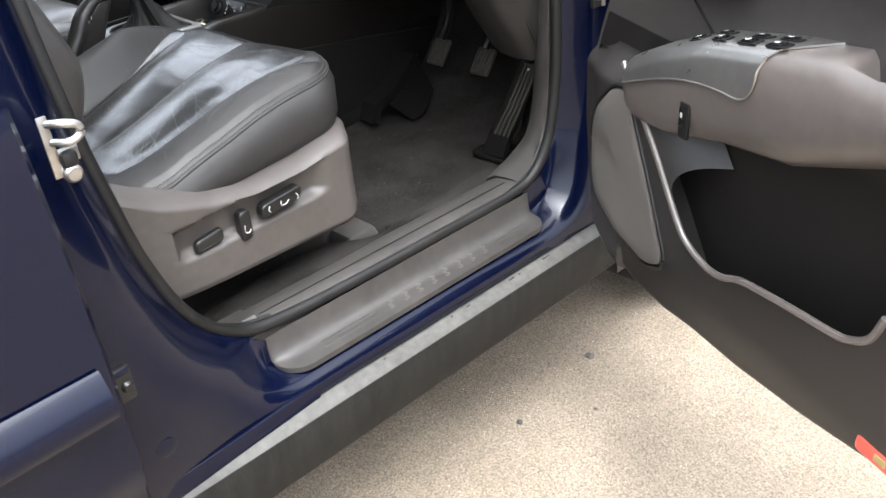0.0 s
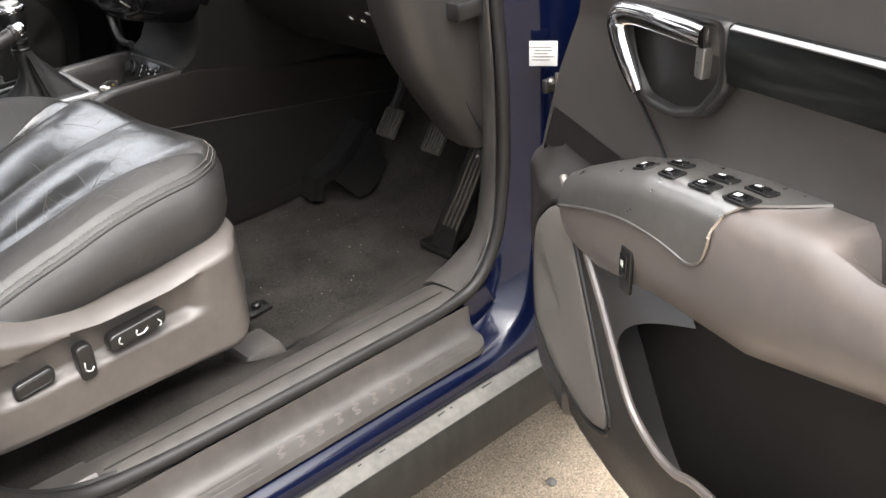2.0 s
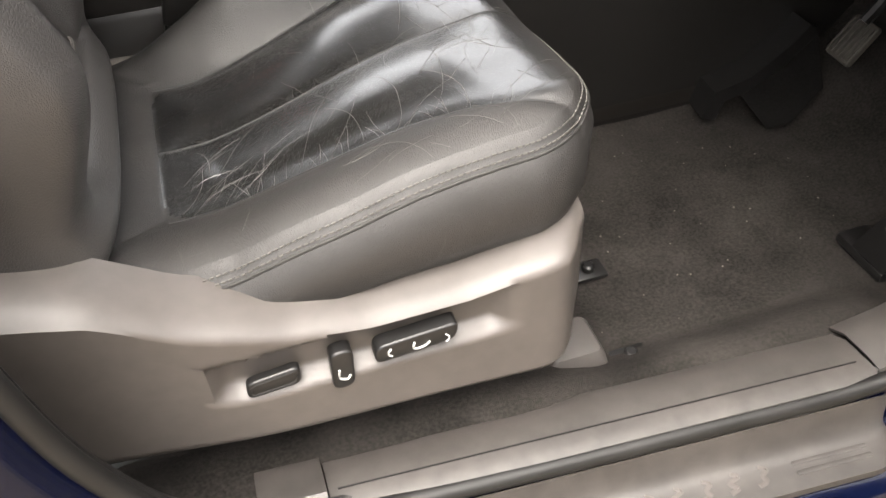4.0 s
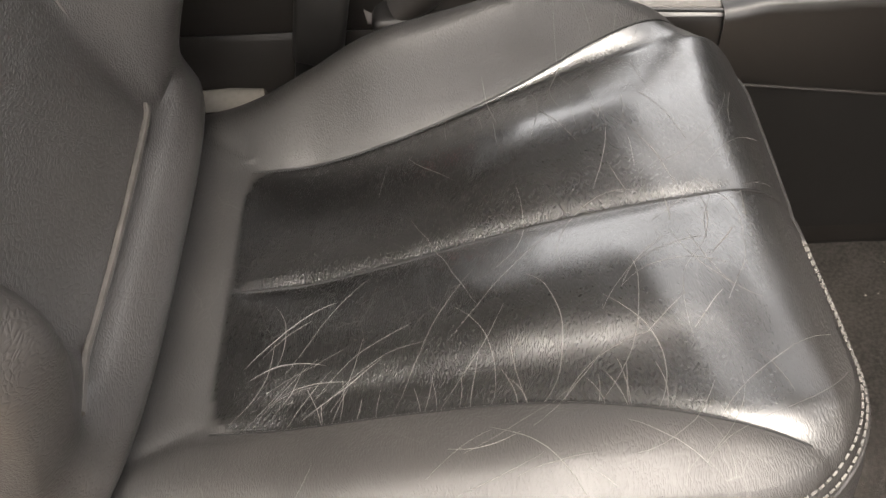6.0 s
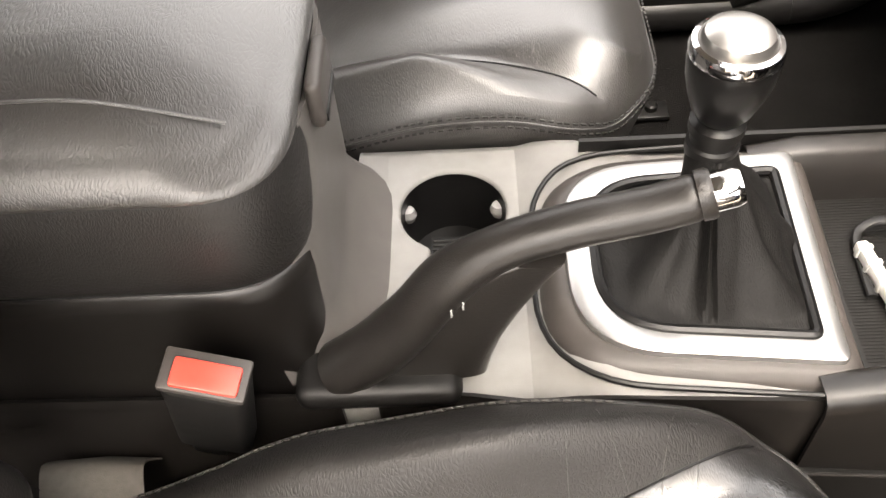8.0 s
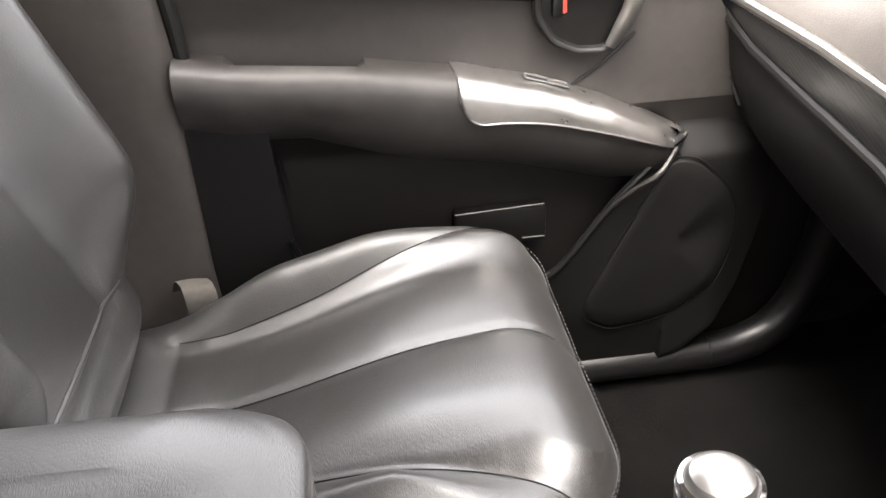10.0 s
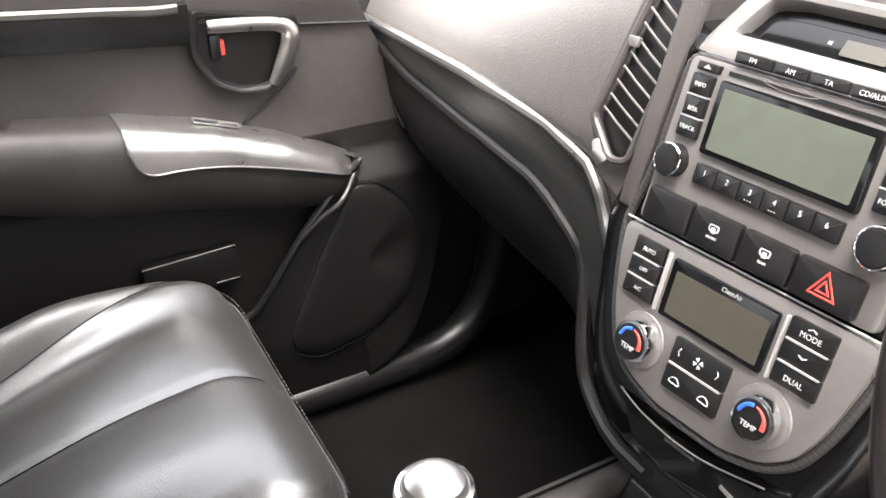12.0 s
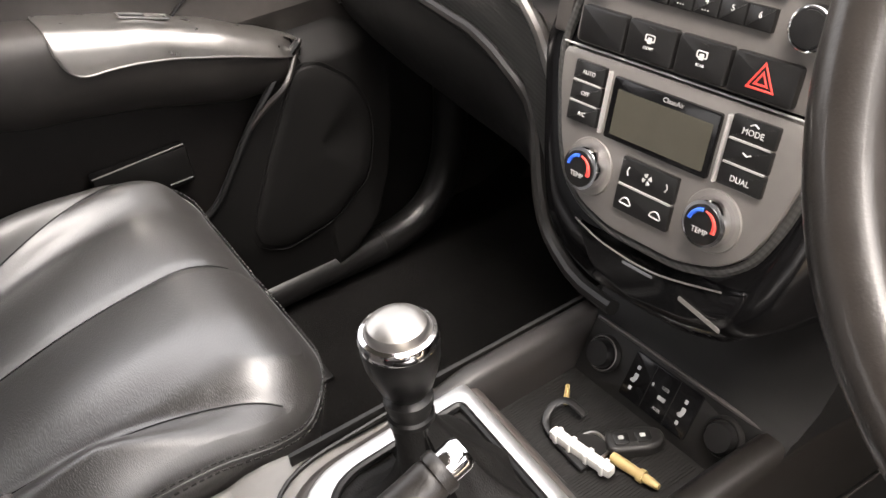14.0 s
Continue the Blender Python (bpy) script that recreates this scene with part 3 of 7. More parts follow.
    part("front_side_panel", rbox((0.95, 1.80, 0.75), (1.1, 0.06, 0.9), 0.01), M_DARK, car)
    part("near_front_panel", rbox((1.15, 0.13, 0.75), (0.7, 0.06, 0.9), 0.01), M_DARK, car)
    part("near_side_lining", rbox((-0.92, 0.16, 0.78), (1.25, 0.06, 0.72), 0.01), M_DARK, car)
    for y in (0.30, 1.59):
        part("windscreen_pillar", tube([(0.23, y + (-0.03 if y > 1 else 0.03), 1.62), (0.70, y + (0.1 if y > 1 else -0.1), 1.40), (1.05, y + (0.16 if y > 1 else -0.16), 1.2)], 0.035, 10), M_HEAD, car)
        part("center_pillar", tube([(-0.34, y + (0.11 if y > 1 else -0.10), 1.05), (-0.38, y + (-0.08 if y > 1 else 0.08), 1.62)], 0.04, 10), M_PLASTIC, car)
    roof2 = []
    for x in np.linspace(-1.75, 0.25, 14):
        roof2.append([(x, y, 1.712 - 0.20 * abs((y - YC) / 0.7) ** 4 * 0.35 - 0.04 * ((x + 0.5) / 1.0) ** 2) for y in np.linspace(0.39, 1.50, 11)])
    part("roof_skin", sheet(roof2, 0.012), M_PAINT, car, "dark blue roof")
    hood = [[(x, y, 1.10 - 0.10 * ((x - 1.3) / 0.9) ** 2 - 0.10 * abs((y - YC) / 0.82) ** 4) for y in np.linspace(0.12, 1.77, 15)] for x in np.linspace(1.38, 2.25, 12)]
    part("hood", sheet(hood, 0.012), M_PAINT, car, "dark blue hood")
    part("front_bumper", rbox((2.27, YC, 0.70), (0.14, 1.66, 0.62), 0.05, 4), M_PAINT, car)
    part("rear_panel", rbox((-2.02, YC, 0.78), (0.12, 1.62, 0.72), 0.05, 4), M_PAINT, car)
    part("far_body_side", rbox((0.12, 1.855, 0.77), (4.2, 0.04, 0.66), 0.015), M_PAINT, car)
    part("rear_quarter", rbox((-1.62, 0.055, 0.77), (0.72, 0.04, 0.66), 0.015), M_PAINT, car)
    part("front_quarter", rbox((1.85, 0.055, 0.74), (0.74, 0.04, 0.66), 0.015), M_PAINT, car)
    for x in (-1.45, 1.30):
        for y in (0.16, 1.73):
            m_ = Matrix.Translation((x, y, 0.355)) @ pose(0, 0, 0, 90, 0, 0)
            wh = part("wheel", turned([(0.0, -0.11), (0.33, -0.11), (0.355, -0.08), (0.355, 0.08), (0.33, 0.11), (0.0, 0.11)], 40), M_RUBBER, car, "black tyre", m=m_)
            part("rim", turned([(0.0, -0.1125), (0.215, -0.1125), (0.225, -0.108), (0.225, 0.108), (0.215, 0.1125), (0.0, 0.1125)], 32), M_FASCIA, wh, m=m_)
    # trims inside the sill
    tr = part("sill_trim", strip_loft([(0.194, 0.555), (0.198, 0.572), (0.212, 0.577), (0.262, 0.570), (0.285, 0.556), (0.292, 0.53), (0.294, 0.495)], -0.03, 0.615, 30, 0.004), M_SILL, car, "grey plastic inner sill trim")
    part("trim_groove", tube(along(0.225, 0.5765, -0.02, 0.60), 0.0012, 6), M_DARK, tr)
    part("rear_trim", strip_loft([(0.212, 0.560), (0.213, 0.580), (0.220, 0.5835), (0.262, 0.576), (0.285, 0.560), (0.294, 0.53), (0.296, 0.495)], -0.105, -0.032, 10, 0.004), M_SILL, car)
    pil = []
    for z, xf in ((0.60, -0.122), (0.72, -0.128), (0.845, -0.134), (0.95, -0.138), (1.04, -0.141), (1.13, -0.144), (1.22, -0.152), (1.30, -0.168), (1.45, -0.215)):
        pil.append([(-0.42, 1.70, z), (-0.40, 1.652, z), (xf - 0.05, 1.636, z), (xf - 0.018, 1.638, z), (xf - 0.006, 1.646, z), (xf, 1.660, z), (xf, 1.70, z)])
    fp = part("far_pillar_trim", loft(pil), M_PLASTIC, car, "grey-brown trim of the far centre pillar", smooth=50)
    part("pillar_seal", tube(smooth_line([(x + 0.010, 1.668, z) for x, z in ((-0.122, 0.60), (-0.134, 0.845), (-0.141, 1.04), (-0.152, 1.22), (-0.168, 1.30))], 30), 0.010, 10), M_RUBBER, fp)
    kick = []
    for t in np.linspace(0, 1, 30):
        c = [(0.618, 0.577), (0.66, 0.592), (0.69, 0.62), (0.708, 0.66), (0.718, 0.72), (0.722, 0.82), (0.722, 0.95), (0.712, 1.10), (0.70, 1.25)]
        k = t * (len(c) - 1); i = min(int(k), len(c) - 2); u = k - i
        x, z = c[i][0] * (1 - u) + c[i + 1][0] * u, c[i][1] * (1 - u) + c[i + 1][1] * u
        y0 = 0.160
        g = float(step(t, 0.0, 0.35))
        kick.append([(x, y0, z - 0.012), (x, y0 + 0.006, z), (x + 0.006 * g, y0 + 0.03, z), (x + (0.02 + 0.02 * t) * g, y0 + 0.070 - 0.015 * t, z - 0.005), (x + (0.05 + 0.04 * t) * g, y0 + 0.095 - 0.03 * t, z - 0.02 + 0.02 * t), (x + 0.05 + 0.30 * g, y0 + 0.10, z - 0.06 + 0.06 * t), (x + 0.05 + 0.35 * g, y0 + 0.10, z - 0.12)])
    part("kick_panel", sheet(kick, 0.004), M_SILL, car, "grey plastic kick panel")
    far = [[(x, 1.89 - y, z) for y, z in ((0.17, 0.50), (0.175, 0.556), (0.19, 0.572), (0.212, 0.572), (0.232, 0.560), (0.242, 0.535), (0.245, 0.48))] for x in np.linspace(-0.5, 0.25, 16)]
    fs_ = part("far_sill_trim", sheet(far, 0.004), M_DARK, car, "dark plastic inner sill trim of the far side")
    fk = smooth_line([(-0.3, 1.672, 0.545), (0.1, 1.672, 0.546), (0.45, 1.672, 0.548), (0.60, 1.672, 0.550), (0.67, 1.672, 0.562), (0.72, 1.674, 0.592), (0.755, 1.678, 0.645), (0.775, 1.682, 0.72), (0.785, 1.685, 0.82), (0.79, 1.69, 1.0)], 60)
    # Grey on the near side; black here to paint in the dark footwell.
    part("far_kick_panel", tube(fk, 0.030, 18), M_BLACK, car, "rounded trim curving up beside the footwell, blackened for its shade", smooth=60)
    part("far_kick_joint", tube([(0.603, 1.672 + 0.0303 * math.cos(a), 0.551 + 0.0303 * math.sin(a)) for a in np.linspace(0, 6.28, 24, endpoint=False)], 0.0012, 6, closed=True, up=(1, 0, 0)), M_BLACK, car)
    # plate on the sill, with its raised wordmark strokes and ribs
    px0, px1 = -0.040, 0.624
    zf = lambda v: 0.5030 + 0.004 * max(0.0, v) + 0.046 * max(0.0, v) ** 7
    def plate_y(x, v):
        d = min(x - px0, px1 - x)
        k = math.sqrt(max(0.0, 1 - (1 - min(1.0, d / 0.045)) ** 2))
        yo = 0.172 - 0.047 * k
        return ys(x, yo + (0.1875 - yo) * v)
    rows = []
    for i in range(61):
        x = px0 + (px1 - px0) * (0.5 - 0.5 * math.cos(math.pi * i / 60))
        rows.append([(x, plate_y(x, 0) - 0.0010, 0.4945), (x, plate_y(x, 0) - 0.0005, 0.500)] + [(x, plate_y(x, v), zf(v)) for v in (0.0, 0.08, 0.2, 0.35, 0.5, 0.62, 0.74, 0.84, 0.92, 1.0)])
    pl = part("sill_plate", sheet(rows, 0.002), M_SILL, car, "grey scuffed plastic sill plate", smooth=50)
    on = lambda x, v: (x, plate_y(x, v), zf(v) + 0.0004)
    for x0, x1 in ((0.045, 0.165), (0.49, 0.585)):
        for v in (0.30, 0.50):
            part("plate_rib", tube([on(x, v) for x in np.linspace(x0, x1, 8)], 0.0040, 8, flat=0.7), M_SILL, pl)
    for k in range(8):
        x = 0.195 + k * 0.035
        part("embossed_stroke", tube(smooth_line([on(x, 0.24), on(x + 0.011, 0.30), on(x + 0.004 + 0.006 * (k % 2), 0.42), on(x + 0.018, 0.52), on(x + 0.010, 0.60)], 14), 0.0044, 8, flat=0.55), M_PLASTIC, pl)
    for k in range(6):
        x = 0.10 + 0.09 * k
        part("scuff_mark", tube([on(x, 0.1 + 0.1 * (k % 3)), on(x + 0.012, 0.16 + 0.1 * (k % 3)), on(x + 0.02, 0.2 + 0.1 * (k % 3))], 0.0006, 5), M_LEDGE, pl)
    # certificate sticker with bars in place of print
    stk = part("sticker", rbox((0, 0, 0), (0.044, 0.0008, 0.040), 0.0003), M_STICKER, car, "white data sticker with dark print", m=Matrix.Translation((0.753, 0.079, 0.991)) @ pose(0, 0, 0, 0, 0, -55))
    for k in range(5):
        part("print_bar", rbox((0.004 * (k % 2) - 0.004, -0.0006, 0.0100 - 0.005 * k), (0.034 - 0.006 * (k % 3), 0.0006, 0.0013), 0), M_PLASTIC, stk, m=Matrix.Translation((0.753, 0.079, 0.991)) @ pose(0, 0, 0, 0, 0, -55))
    return car
build_body()

# ---- carpet and bulkhead ----
def build_floor():
    rows = []
    for x in np.linspace(-1.5, 1.35, 60):
        row = []
        for y in np.linspace(0.19, 1.70, 90):
            z = 0.497 + 0.008 * noise.noise(Vector((x * 7, y * 7, 0)))
            z += 0.42 * step(x, 0.86, 1.30)
            z += 0.056 * (1 - step(y, 0.272, 0.365)) * (1 - step(x, 0.66, 0.80))
            z += (0.068 * (1 - step(y, 0.31, 0.44)) - 0.056 * (1 - step(y, 0.272, 0.365))) * (1 - step(x, 0.20, 0.34))
            z += 0.30 * math.exp(-((y - YC) / 0.10) ** 4) * step(x, 0.2, 0.6)
            row.append((x, y, z))
        rows.append(row)
    f = part("floor", sheet(rows, 0.02), M_CARPET)
    tagged(f, "dark grey carpeted car floor, worn and dusty", "carpet", kind="structure")
    # Near-black mat spread wide to paint the footwell floor as shaded.
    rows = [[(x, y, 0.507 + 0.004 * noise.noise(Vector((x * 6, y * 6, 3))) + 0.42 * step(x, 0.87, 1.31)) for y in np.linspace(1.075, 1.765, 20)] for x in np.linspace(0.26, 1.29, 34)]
    o = part("floor_mat", sheet(rows, 0.006), M_SHADECARPET)
    tagged(o, "carpet mat in the passenger footwell, darkened for its shade", "mat")
    # Bulkhead takes the same shade-dark colour.
    b = part("bulkhead", rbox((1.34, YC, 0.85), (0.05, 1.7, 0.9), 0.01), M_SHADECARPET)
    tagged(b, "front bulkhead of the footwells, darkened for their shade", "bulkhead", kind="structure")
build_floor()

# ---- seats ----
def seat(name, label, xo, yc, sg, leather_mat, thread, worn):
    """sg: +1 where the inner side is at larger y. b runs from the seat's centre towards the middle of the car."""
    s = thing(name, label, "car seat", "front seats")
    W, XF, XR, R = 0.228, 0.320, -0.215, 0.085
    def width(x):
        w = W - 0.012 * step(-x, -0.05, 0.25)
        return w - R + math.sqrt(max(0, R * R - max(0, x - (XF - R)) ** 2))
    bo = lambda x: -0.142 - 0.070 * np.clip((x + 0.115) / 0.41, 0, 1.05) ** 3
    bi = lambda x: 0.120 + 0.085 * np.clip((x + 0.12) / 0.375, 0, 1.05) ** 2
    bm_ = lambda x: -0.014 + 0.018 * np.clip((x + 0.125) / 0.445, 0, 1.05)
    def height(x, b):
        z = 0.826 + 0.010 * step(-x, 0.10, 0.20) + 0.088 * (0.62 * float(np.clip((x + 0.06) / 0.36, 0, 1)) + 0.38 * step(x, -0.06, 0.30))
        crown = 0.088 * 0.6 * (0.35 * float(np.clip((x + 0.06) / 0.36, 0, 1)) + 0.65 * step(x, -0.10, 0.20) - 0.62 * float(np.clip((x + 0.06) / 0.36, 0, 1)) - 0.38 * step(x, -0.06, 0.30))
        z += crown * (1 - step(abs(b), 0.09, 0.20))
        amp = ((0.084 if worn else 0.062) if b > 0 else (0.030 if worn else 0.068)) * (1 - 0.72 * step(x, 0.10, 0.31)) * step(x, -0.20, 0.02)
        z += amp * (step(b, bi(x) - 0.010 - (0.020 * step(x, 0.10, 0.27) if worn else 0.0), max(0.205, bi(x) + 0.050 - (0.020 * step(x, 0.10, 0.27) if worn else 0.0))) if b > 0 else step(-b, 0.115, 0.205))
        u_, v_ = x + 0.12, min(b - bo(x), bi(x) - b)
        ins = u_ > 0 and v_ > 0 and not (u_ < 0.03 and v_ < 0.03 and math.hypot(0.03 - u_, 0.03 - v_) > 0.03)
        if ins:
            lo, hi = (bo(x), bm_(x)) if b < bm_(x) else (bm_(x), bi(x))
            u = (b - (lo + hi) / 2) / max(1e-3, (hi - lo) / 2)
            z += (0.006 + 0.006 * step(x, 0.0, 0.14)) * (0.95 if worn else 0.5) * max(0.0, 1 - u * u) ** 1.5 * step(x, -0.12, -0.06) * (1 - 0.7 * step(x, 0.20, 0.315))
        d = min(abs(b - bo(x)), abs(b - bi(x)), abs(b - bm_(x))) if x > -0.122 else 1
        if bo(x) - 0.01 < b < bi(x) + 0.01:
            d = min(d, abs(x + 0.12))
        if x < -0.12:
            d = min(d, abs(abs(b) - (0.135 + 0.6 * (-0.12 - x))))
        z -= 0.0005 * math.exp(-(d / 0.0030) ** 2) + 0.0020 * math.exp(-(d / 0.009) ** 2)
        e = min(width(x) - abs(b), XF - x)
        z -= (0.040 if not worn else 0.011 + 0.019 * step(b, -0.14, 0.16) + 0.006 * step(b, -0.17, -0.02) * step(x, 0.20, 0.28)) * max(0, 1 - e / (0.055 if worn else 0.080)) ** 2.2
        z += 0.0006 * noise.noise(Vector((x * 9 + b * 4, b * 21 - x * 3, 1.3))) + (0.0005 * noise.noise(Vector((x * 41 + b * 17, b * 15 - x * 9, 5.3))) if worn else 0)
        return z, (float(np.clip((e - 0.010) / 0.035, 0, 1)) if ins else 0.0)
    nx, nb = 190, 168
    def across(x):
        w = width(x)
        c = [-w, max(bo(x), -w + 0.012), bm_(x), min(bi(x), w - 0.012), w]
        out = [-w]
        for k in range(4):
            out += [c[k] + (c[k + 1] - c[k]) * (0.5 - 0.5 * math.cos(math.pi * j / 42)) * 0.6 + (c[k + 1] - c[k]) * 0.4 * j / 42 for j in range(1, 43)]
        return out
    xs = [XR + (XF - XR) * math.sin(0.5 * math.pi * (i / nx) ** 0.9) for i in range(nx + 1)]
    verts, ins, rings = [], [], []
    for x in xs:
        for b in across(x):
            z, k = height(x, b)
            verts.append((xo + x, yc + sg * b, z)); ins.append(k)
    faces = [(i * (nb + 1) + j, i * (nb + 1) + j + 1, (i + 1) * (nb + 1) + j + 1, (i + 1) * (nb + 1) + j) for i in range(nx) for j in range(nb)]
    # the side wall below the piped seam
    edge = [i * (nb + 1) for i in range(nx + 1)] + [nx * (nb + 1) + j for j in range(1, nb)] + [i * (nb + 1) + nb for i in range(nx, -1, -1)]
    c0 = (xo + 0.05, yc)
    prev = edge
    rimline = []
    for a, out in ((0.006, 0.004), (0.018, 0.012), (0.04, 0.018 if worn else 0.010), (0.07, 0.014 if worn else 0.0), (0.10, 0.000 if worn else -0.016), (0.125, -0.020 if worn else -0.036)):
        row = []
        for n_, vi in enumerate(edge):
            x, y, z = verts[vi]
            p0, p1 = verts[edge[max(0, n_ - 2)]], verts[edge[min(len(edge) - 1, n_ + 2)]]
            t = Vector((p1[0] - p0[0], p1[1] - p0[1], 0)).normalized()
            nrm = Vector((t.y, -t.x, 0))
            if nrm.dot(Vector((x - c0[0], y - c0[1], 0))) < 0:
                nrm = -nrm
            zz = z - a if a < 0.05 else (1 - (a - 0.05) / 0.075) * (z - a) + (a - 0.05) / 0.075 * (0.768 + 0.03 * step(-(x - xo), 0.0, 0.2))
            out2 = out + (0.026 * max(0.0, -nrm.y) * min(1.0, a / 0.06) if worn else 0.0)
            verts.append((x + nrm.x * out, y + nrm.y * out2, zz)); ins.append(0.0)
            row.append(len(verts) - 1)
            if a == 0.018:
                rimline.append((x + nrm.x * out, y + nrm.y * out2, zz))
        faces += [(prev[k], prev[k + 1], row[k + 1], row[k]) for k in range(len(edge) - 1)]
        prev = row
    bm = from_data(verts, faces)
    cushion = part("cushion", bm, leather_mat, s, "creased black leather seat cushion" if worn else "smooth black leather seat cushion", smooth=60)
    at = cushion.data.attributes.new("insert", "FLOAT", "POINT")
    at.data.foreach_set("value", ins)
    if worn:
        rnd = random.Random(11)
        vs, fs = [], []
        def crease(x, b, ang, length, w):
            n = max(5, int(length / 0.006))
            bend = rnd.uniform(-0.11, 0.11)
            row = []
            for i in range(n + 1):
                if abs(b) > width(min(x, XF - 0.002)) - 0.003 or x > XF - 0.004 or x < -0.11:
                    break
                z, _ = height(x, b)
                row.append((x, b, z, w * math.sin(math.pi * (i + 0.4) / (n + 0.8)) ** 0.6))
                ang += bend + rnd.uniform(-0.09, 0.09)
                x += math.cos(ang) * length / n; b += math.sin(ang) * length / n
            if len(row) < 4:
                return
            b0 = len(vs)
            for i, (px, pb, pz, pw) in enumerate(row):
                qx, qb = row[min(i + 1, len(row) - 1)][:2]; rx, rb = row[max(i - 1, 0)][:2]
                l = math.hypot(qx - rx, qb - rb) + 1e-9
                nx_, nb_ = -(qb - rb) / l, (qx - rx) / l
                for o, h in ((-0.6 * pw, -0.0001), (0, 0.0002), (0.6 * pw, -0.0001)):
                    X, B = px + nx_ * o, pb + nb_ * o
                    vs.append((xo + X, yc + sg * B, height(X, B)[0] + 0.00015 + h))
                if i:
                    a_ = b0 + 3 * i
                    fs.extend([(a_ - 3, a_ - 2, a_ + 1, a_), (a_ - 2, a_ - 1, a_ + 2, a_ + 1)])
        for i in range(9):
            x = -0.115 + 0.011 * i
            crease(x, bo(x) + rnd.uniform(0.001, 0.012), rnd.uniform(0.75, 1.15), rnd.uniform(0.04, 0.11), rnd.uniform(0.0003, 0.0006))
        for i in range(20):
            x = rnd.uniform(-0.04, 0.20)
            crease(x, bo(x) + 0.001, rnd.uniform(1.2, 1.8), rnd.uniform(0.015, 0.05), rnd.uniform(0.0003, 0.0006))
        for i in range(7):
            x = 0.02 + 0.035 * i
            crease(x, bo(x) + 0.001, rnd.uniform(0.75, 1.2), rnd.uniform(0.07, 0.13), rnd.uniform(0.0003, 0.0006))
        for i in range(12):
            crease(rnd.uniform(0.17, 0.30), rnd.uniform(-0.20, 0.02), rnd.choice((0.9, 1.5, 2.1)) + rnd.uniform(-0.4, 0.4), rnd.uniform(0.025, 0.06), rnd.uniform(0.0003, 0.0008))
        for i in range(18):
            crease(rnd.uniform(0.06, 0.29), rnd.uniform(-0.19, 0.06), rnd.choice((0.5, 1.1, 1.7, 2.4)) + rnd.uniform(-0.3, 0.3), rnd.uniform(0.05, 0.13), rnd.uniform(0.0002, 0.0005))
        for i in range(16):
            crease(rnd.uniform(0.10, 0.29), rnd.uniform(0.04, 0.19), rnd.uniform(1.1, 2.0), rnd.uniform(0.03, 0.09), rnd.uniform(0.0002, 0.0005))
        for i in range(9):
            crease(rnd.uniform(-0.10, -0.04), rnd.uniform(-0.14, -0.06), rnd.uniform(0.5, 1.1), rnd.uniform(0.04, 0.10), rnd.uniform(0.0003, 0.0007))
        for i in range(14):
            crease(rnd.uniform(-0.05, 0.22), rnd.uniform(-0.215, -0.17), rnd.uniform(-0.5, 0.9), rnd.uniform(0.03, 0.10), rnd.uniform(0.0002, 0.0005))
        for i in range(10):
            crease(rnd.uniform(0.0, 0.22), rnd.uniform(0.03, 0.12), rnd.uniform(1.1, 1.9), rnd.uniform(0.015, 0.05), rnd.uniform(0.0002, 0.0005))
        tagged(part("creases", from_data(vs, fs), M_CREASE, cushion, "pale cracks in the worn hide", smooth=0), kind="stuff")
    for nm_, fb in (("outer", bo), ("middle", bm_), ("inner", bi)):
        line = [(xo + x, yc + sg * fb(x), height(x, fb(x))[0] + 0.0002) for x in np.linspace(-0.118, 0.308, 60) if abs(fb(x)) < width(x) - 0.004]
        part("seam", tube(line, 0.0009, 6), M_BLACK, cushion)
    # twin rows of stitches beside the seam, and the piping
    def stitches(line, off, nm):
        vs, fs = [], []
        pts = smooth_line(line, 900)
        acc, last = 0.0, pts[0]
        for i in range(1, len(pts)):
            acc += np.linalg.norm(pts[i] - last); last = pts[i]
            if acc > 0.0062:
                acc = 0.0
                d = pts[min(i + 1, len(pts) - 1)] - pts[i - 1]
                d = d / (np.linalg.norm(d) + 1e-9)
                u = np.cross(d, (0, 0, 1)); u = u / (np.linalg.norm(u) + 1e-9)
                c = pts[i] + np.array((0, 0, off))
                w = np.cross(u, d)
                b0 = len(vs)
                for e in (-0.0021, 0.0021):
                    for a_ in range(4):
                        an = a_ * math.pi / 2 + 0.785
                        vs.append(c + d * e + (u * math.cos(an) + w * math.sin(an)) * 0.0010)
                for a_ in range(4):
                    fs.append((b0 + a_, b0 + (a_ + 1) % 4, b0 + 4 + (a_ + 1) % 4, b0 + 4 + a_))
                fs += [(b0, b0 + 1, b0 + 2, b0 + 3), (b0 + 4, b0 + 5, b0 + 6, b0 + 7)]
        part("stitching", from_data(vs, fs), thread, cushion, nm)
    half_way = len(rimline) // 2
    def pushed(o, run):
        out = []
        for p in run[::3]:
            d = np.array((p[0] - c0[0], (p[1] - c0[1]) * 1.3, 0)); d = d / np.linalg.norm(d)
            out.append(np.array(p) + d * o)
        return out
    outer = [q for q in rimline[:half_way + 60] if sg * (q[1] - yc) < -0.02] if worn else rimline
    stitches(pushed(-0.0022 if worn else 0.0012, outer), 0.0056 if worn else 0.0065, "row of pale stitches")
    stitches(pushed(-0.0072 if worn else 0.0018, outer), 0.0118 if worn else -0.0045, "row of pale stitches")
    if worn:
        inner = [q for q in rimline[half_way:] if q[0] < xo + 0.20 and sg * (q[1] - yc) > 0.05]
        stitches(pushed(-0.0022, inner), 0.0056, "row of pale stitches")
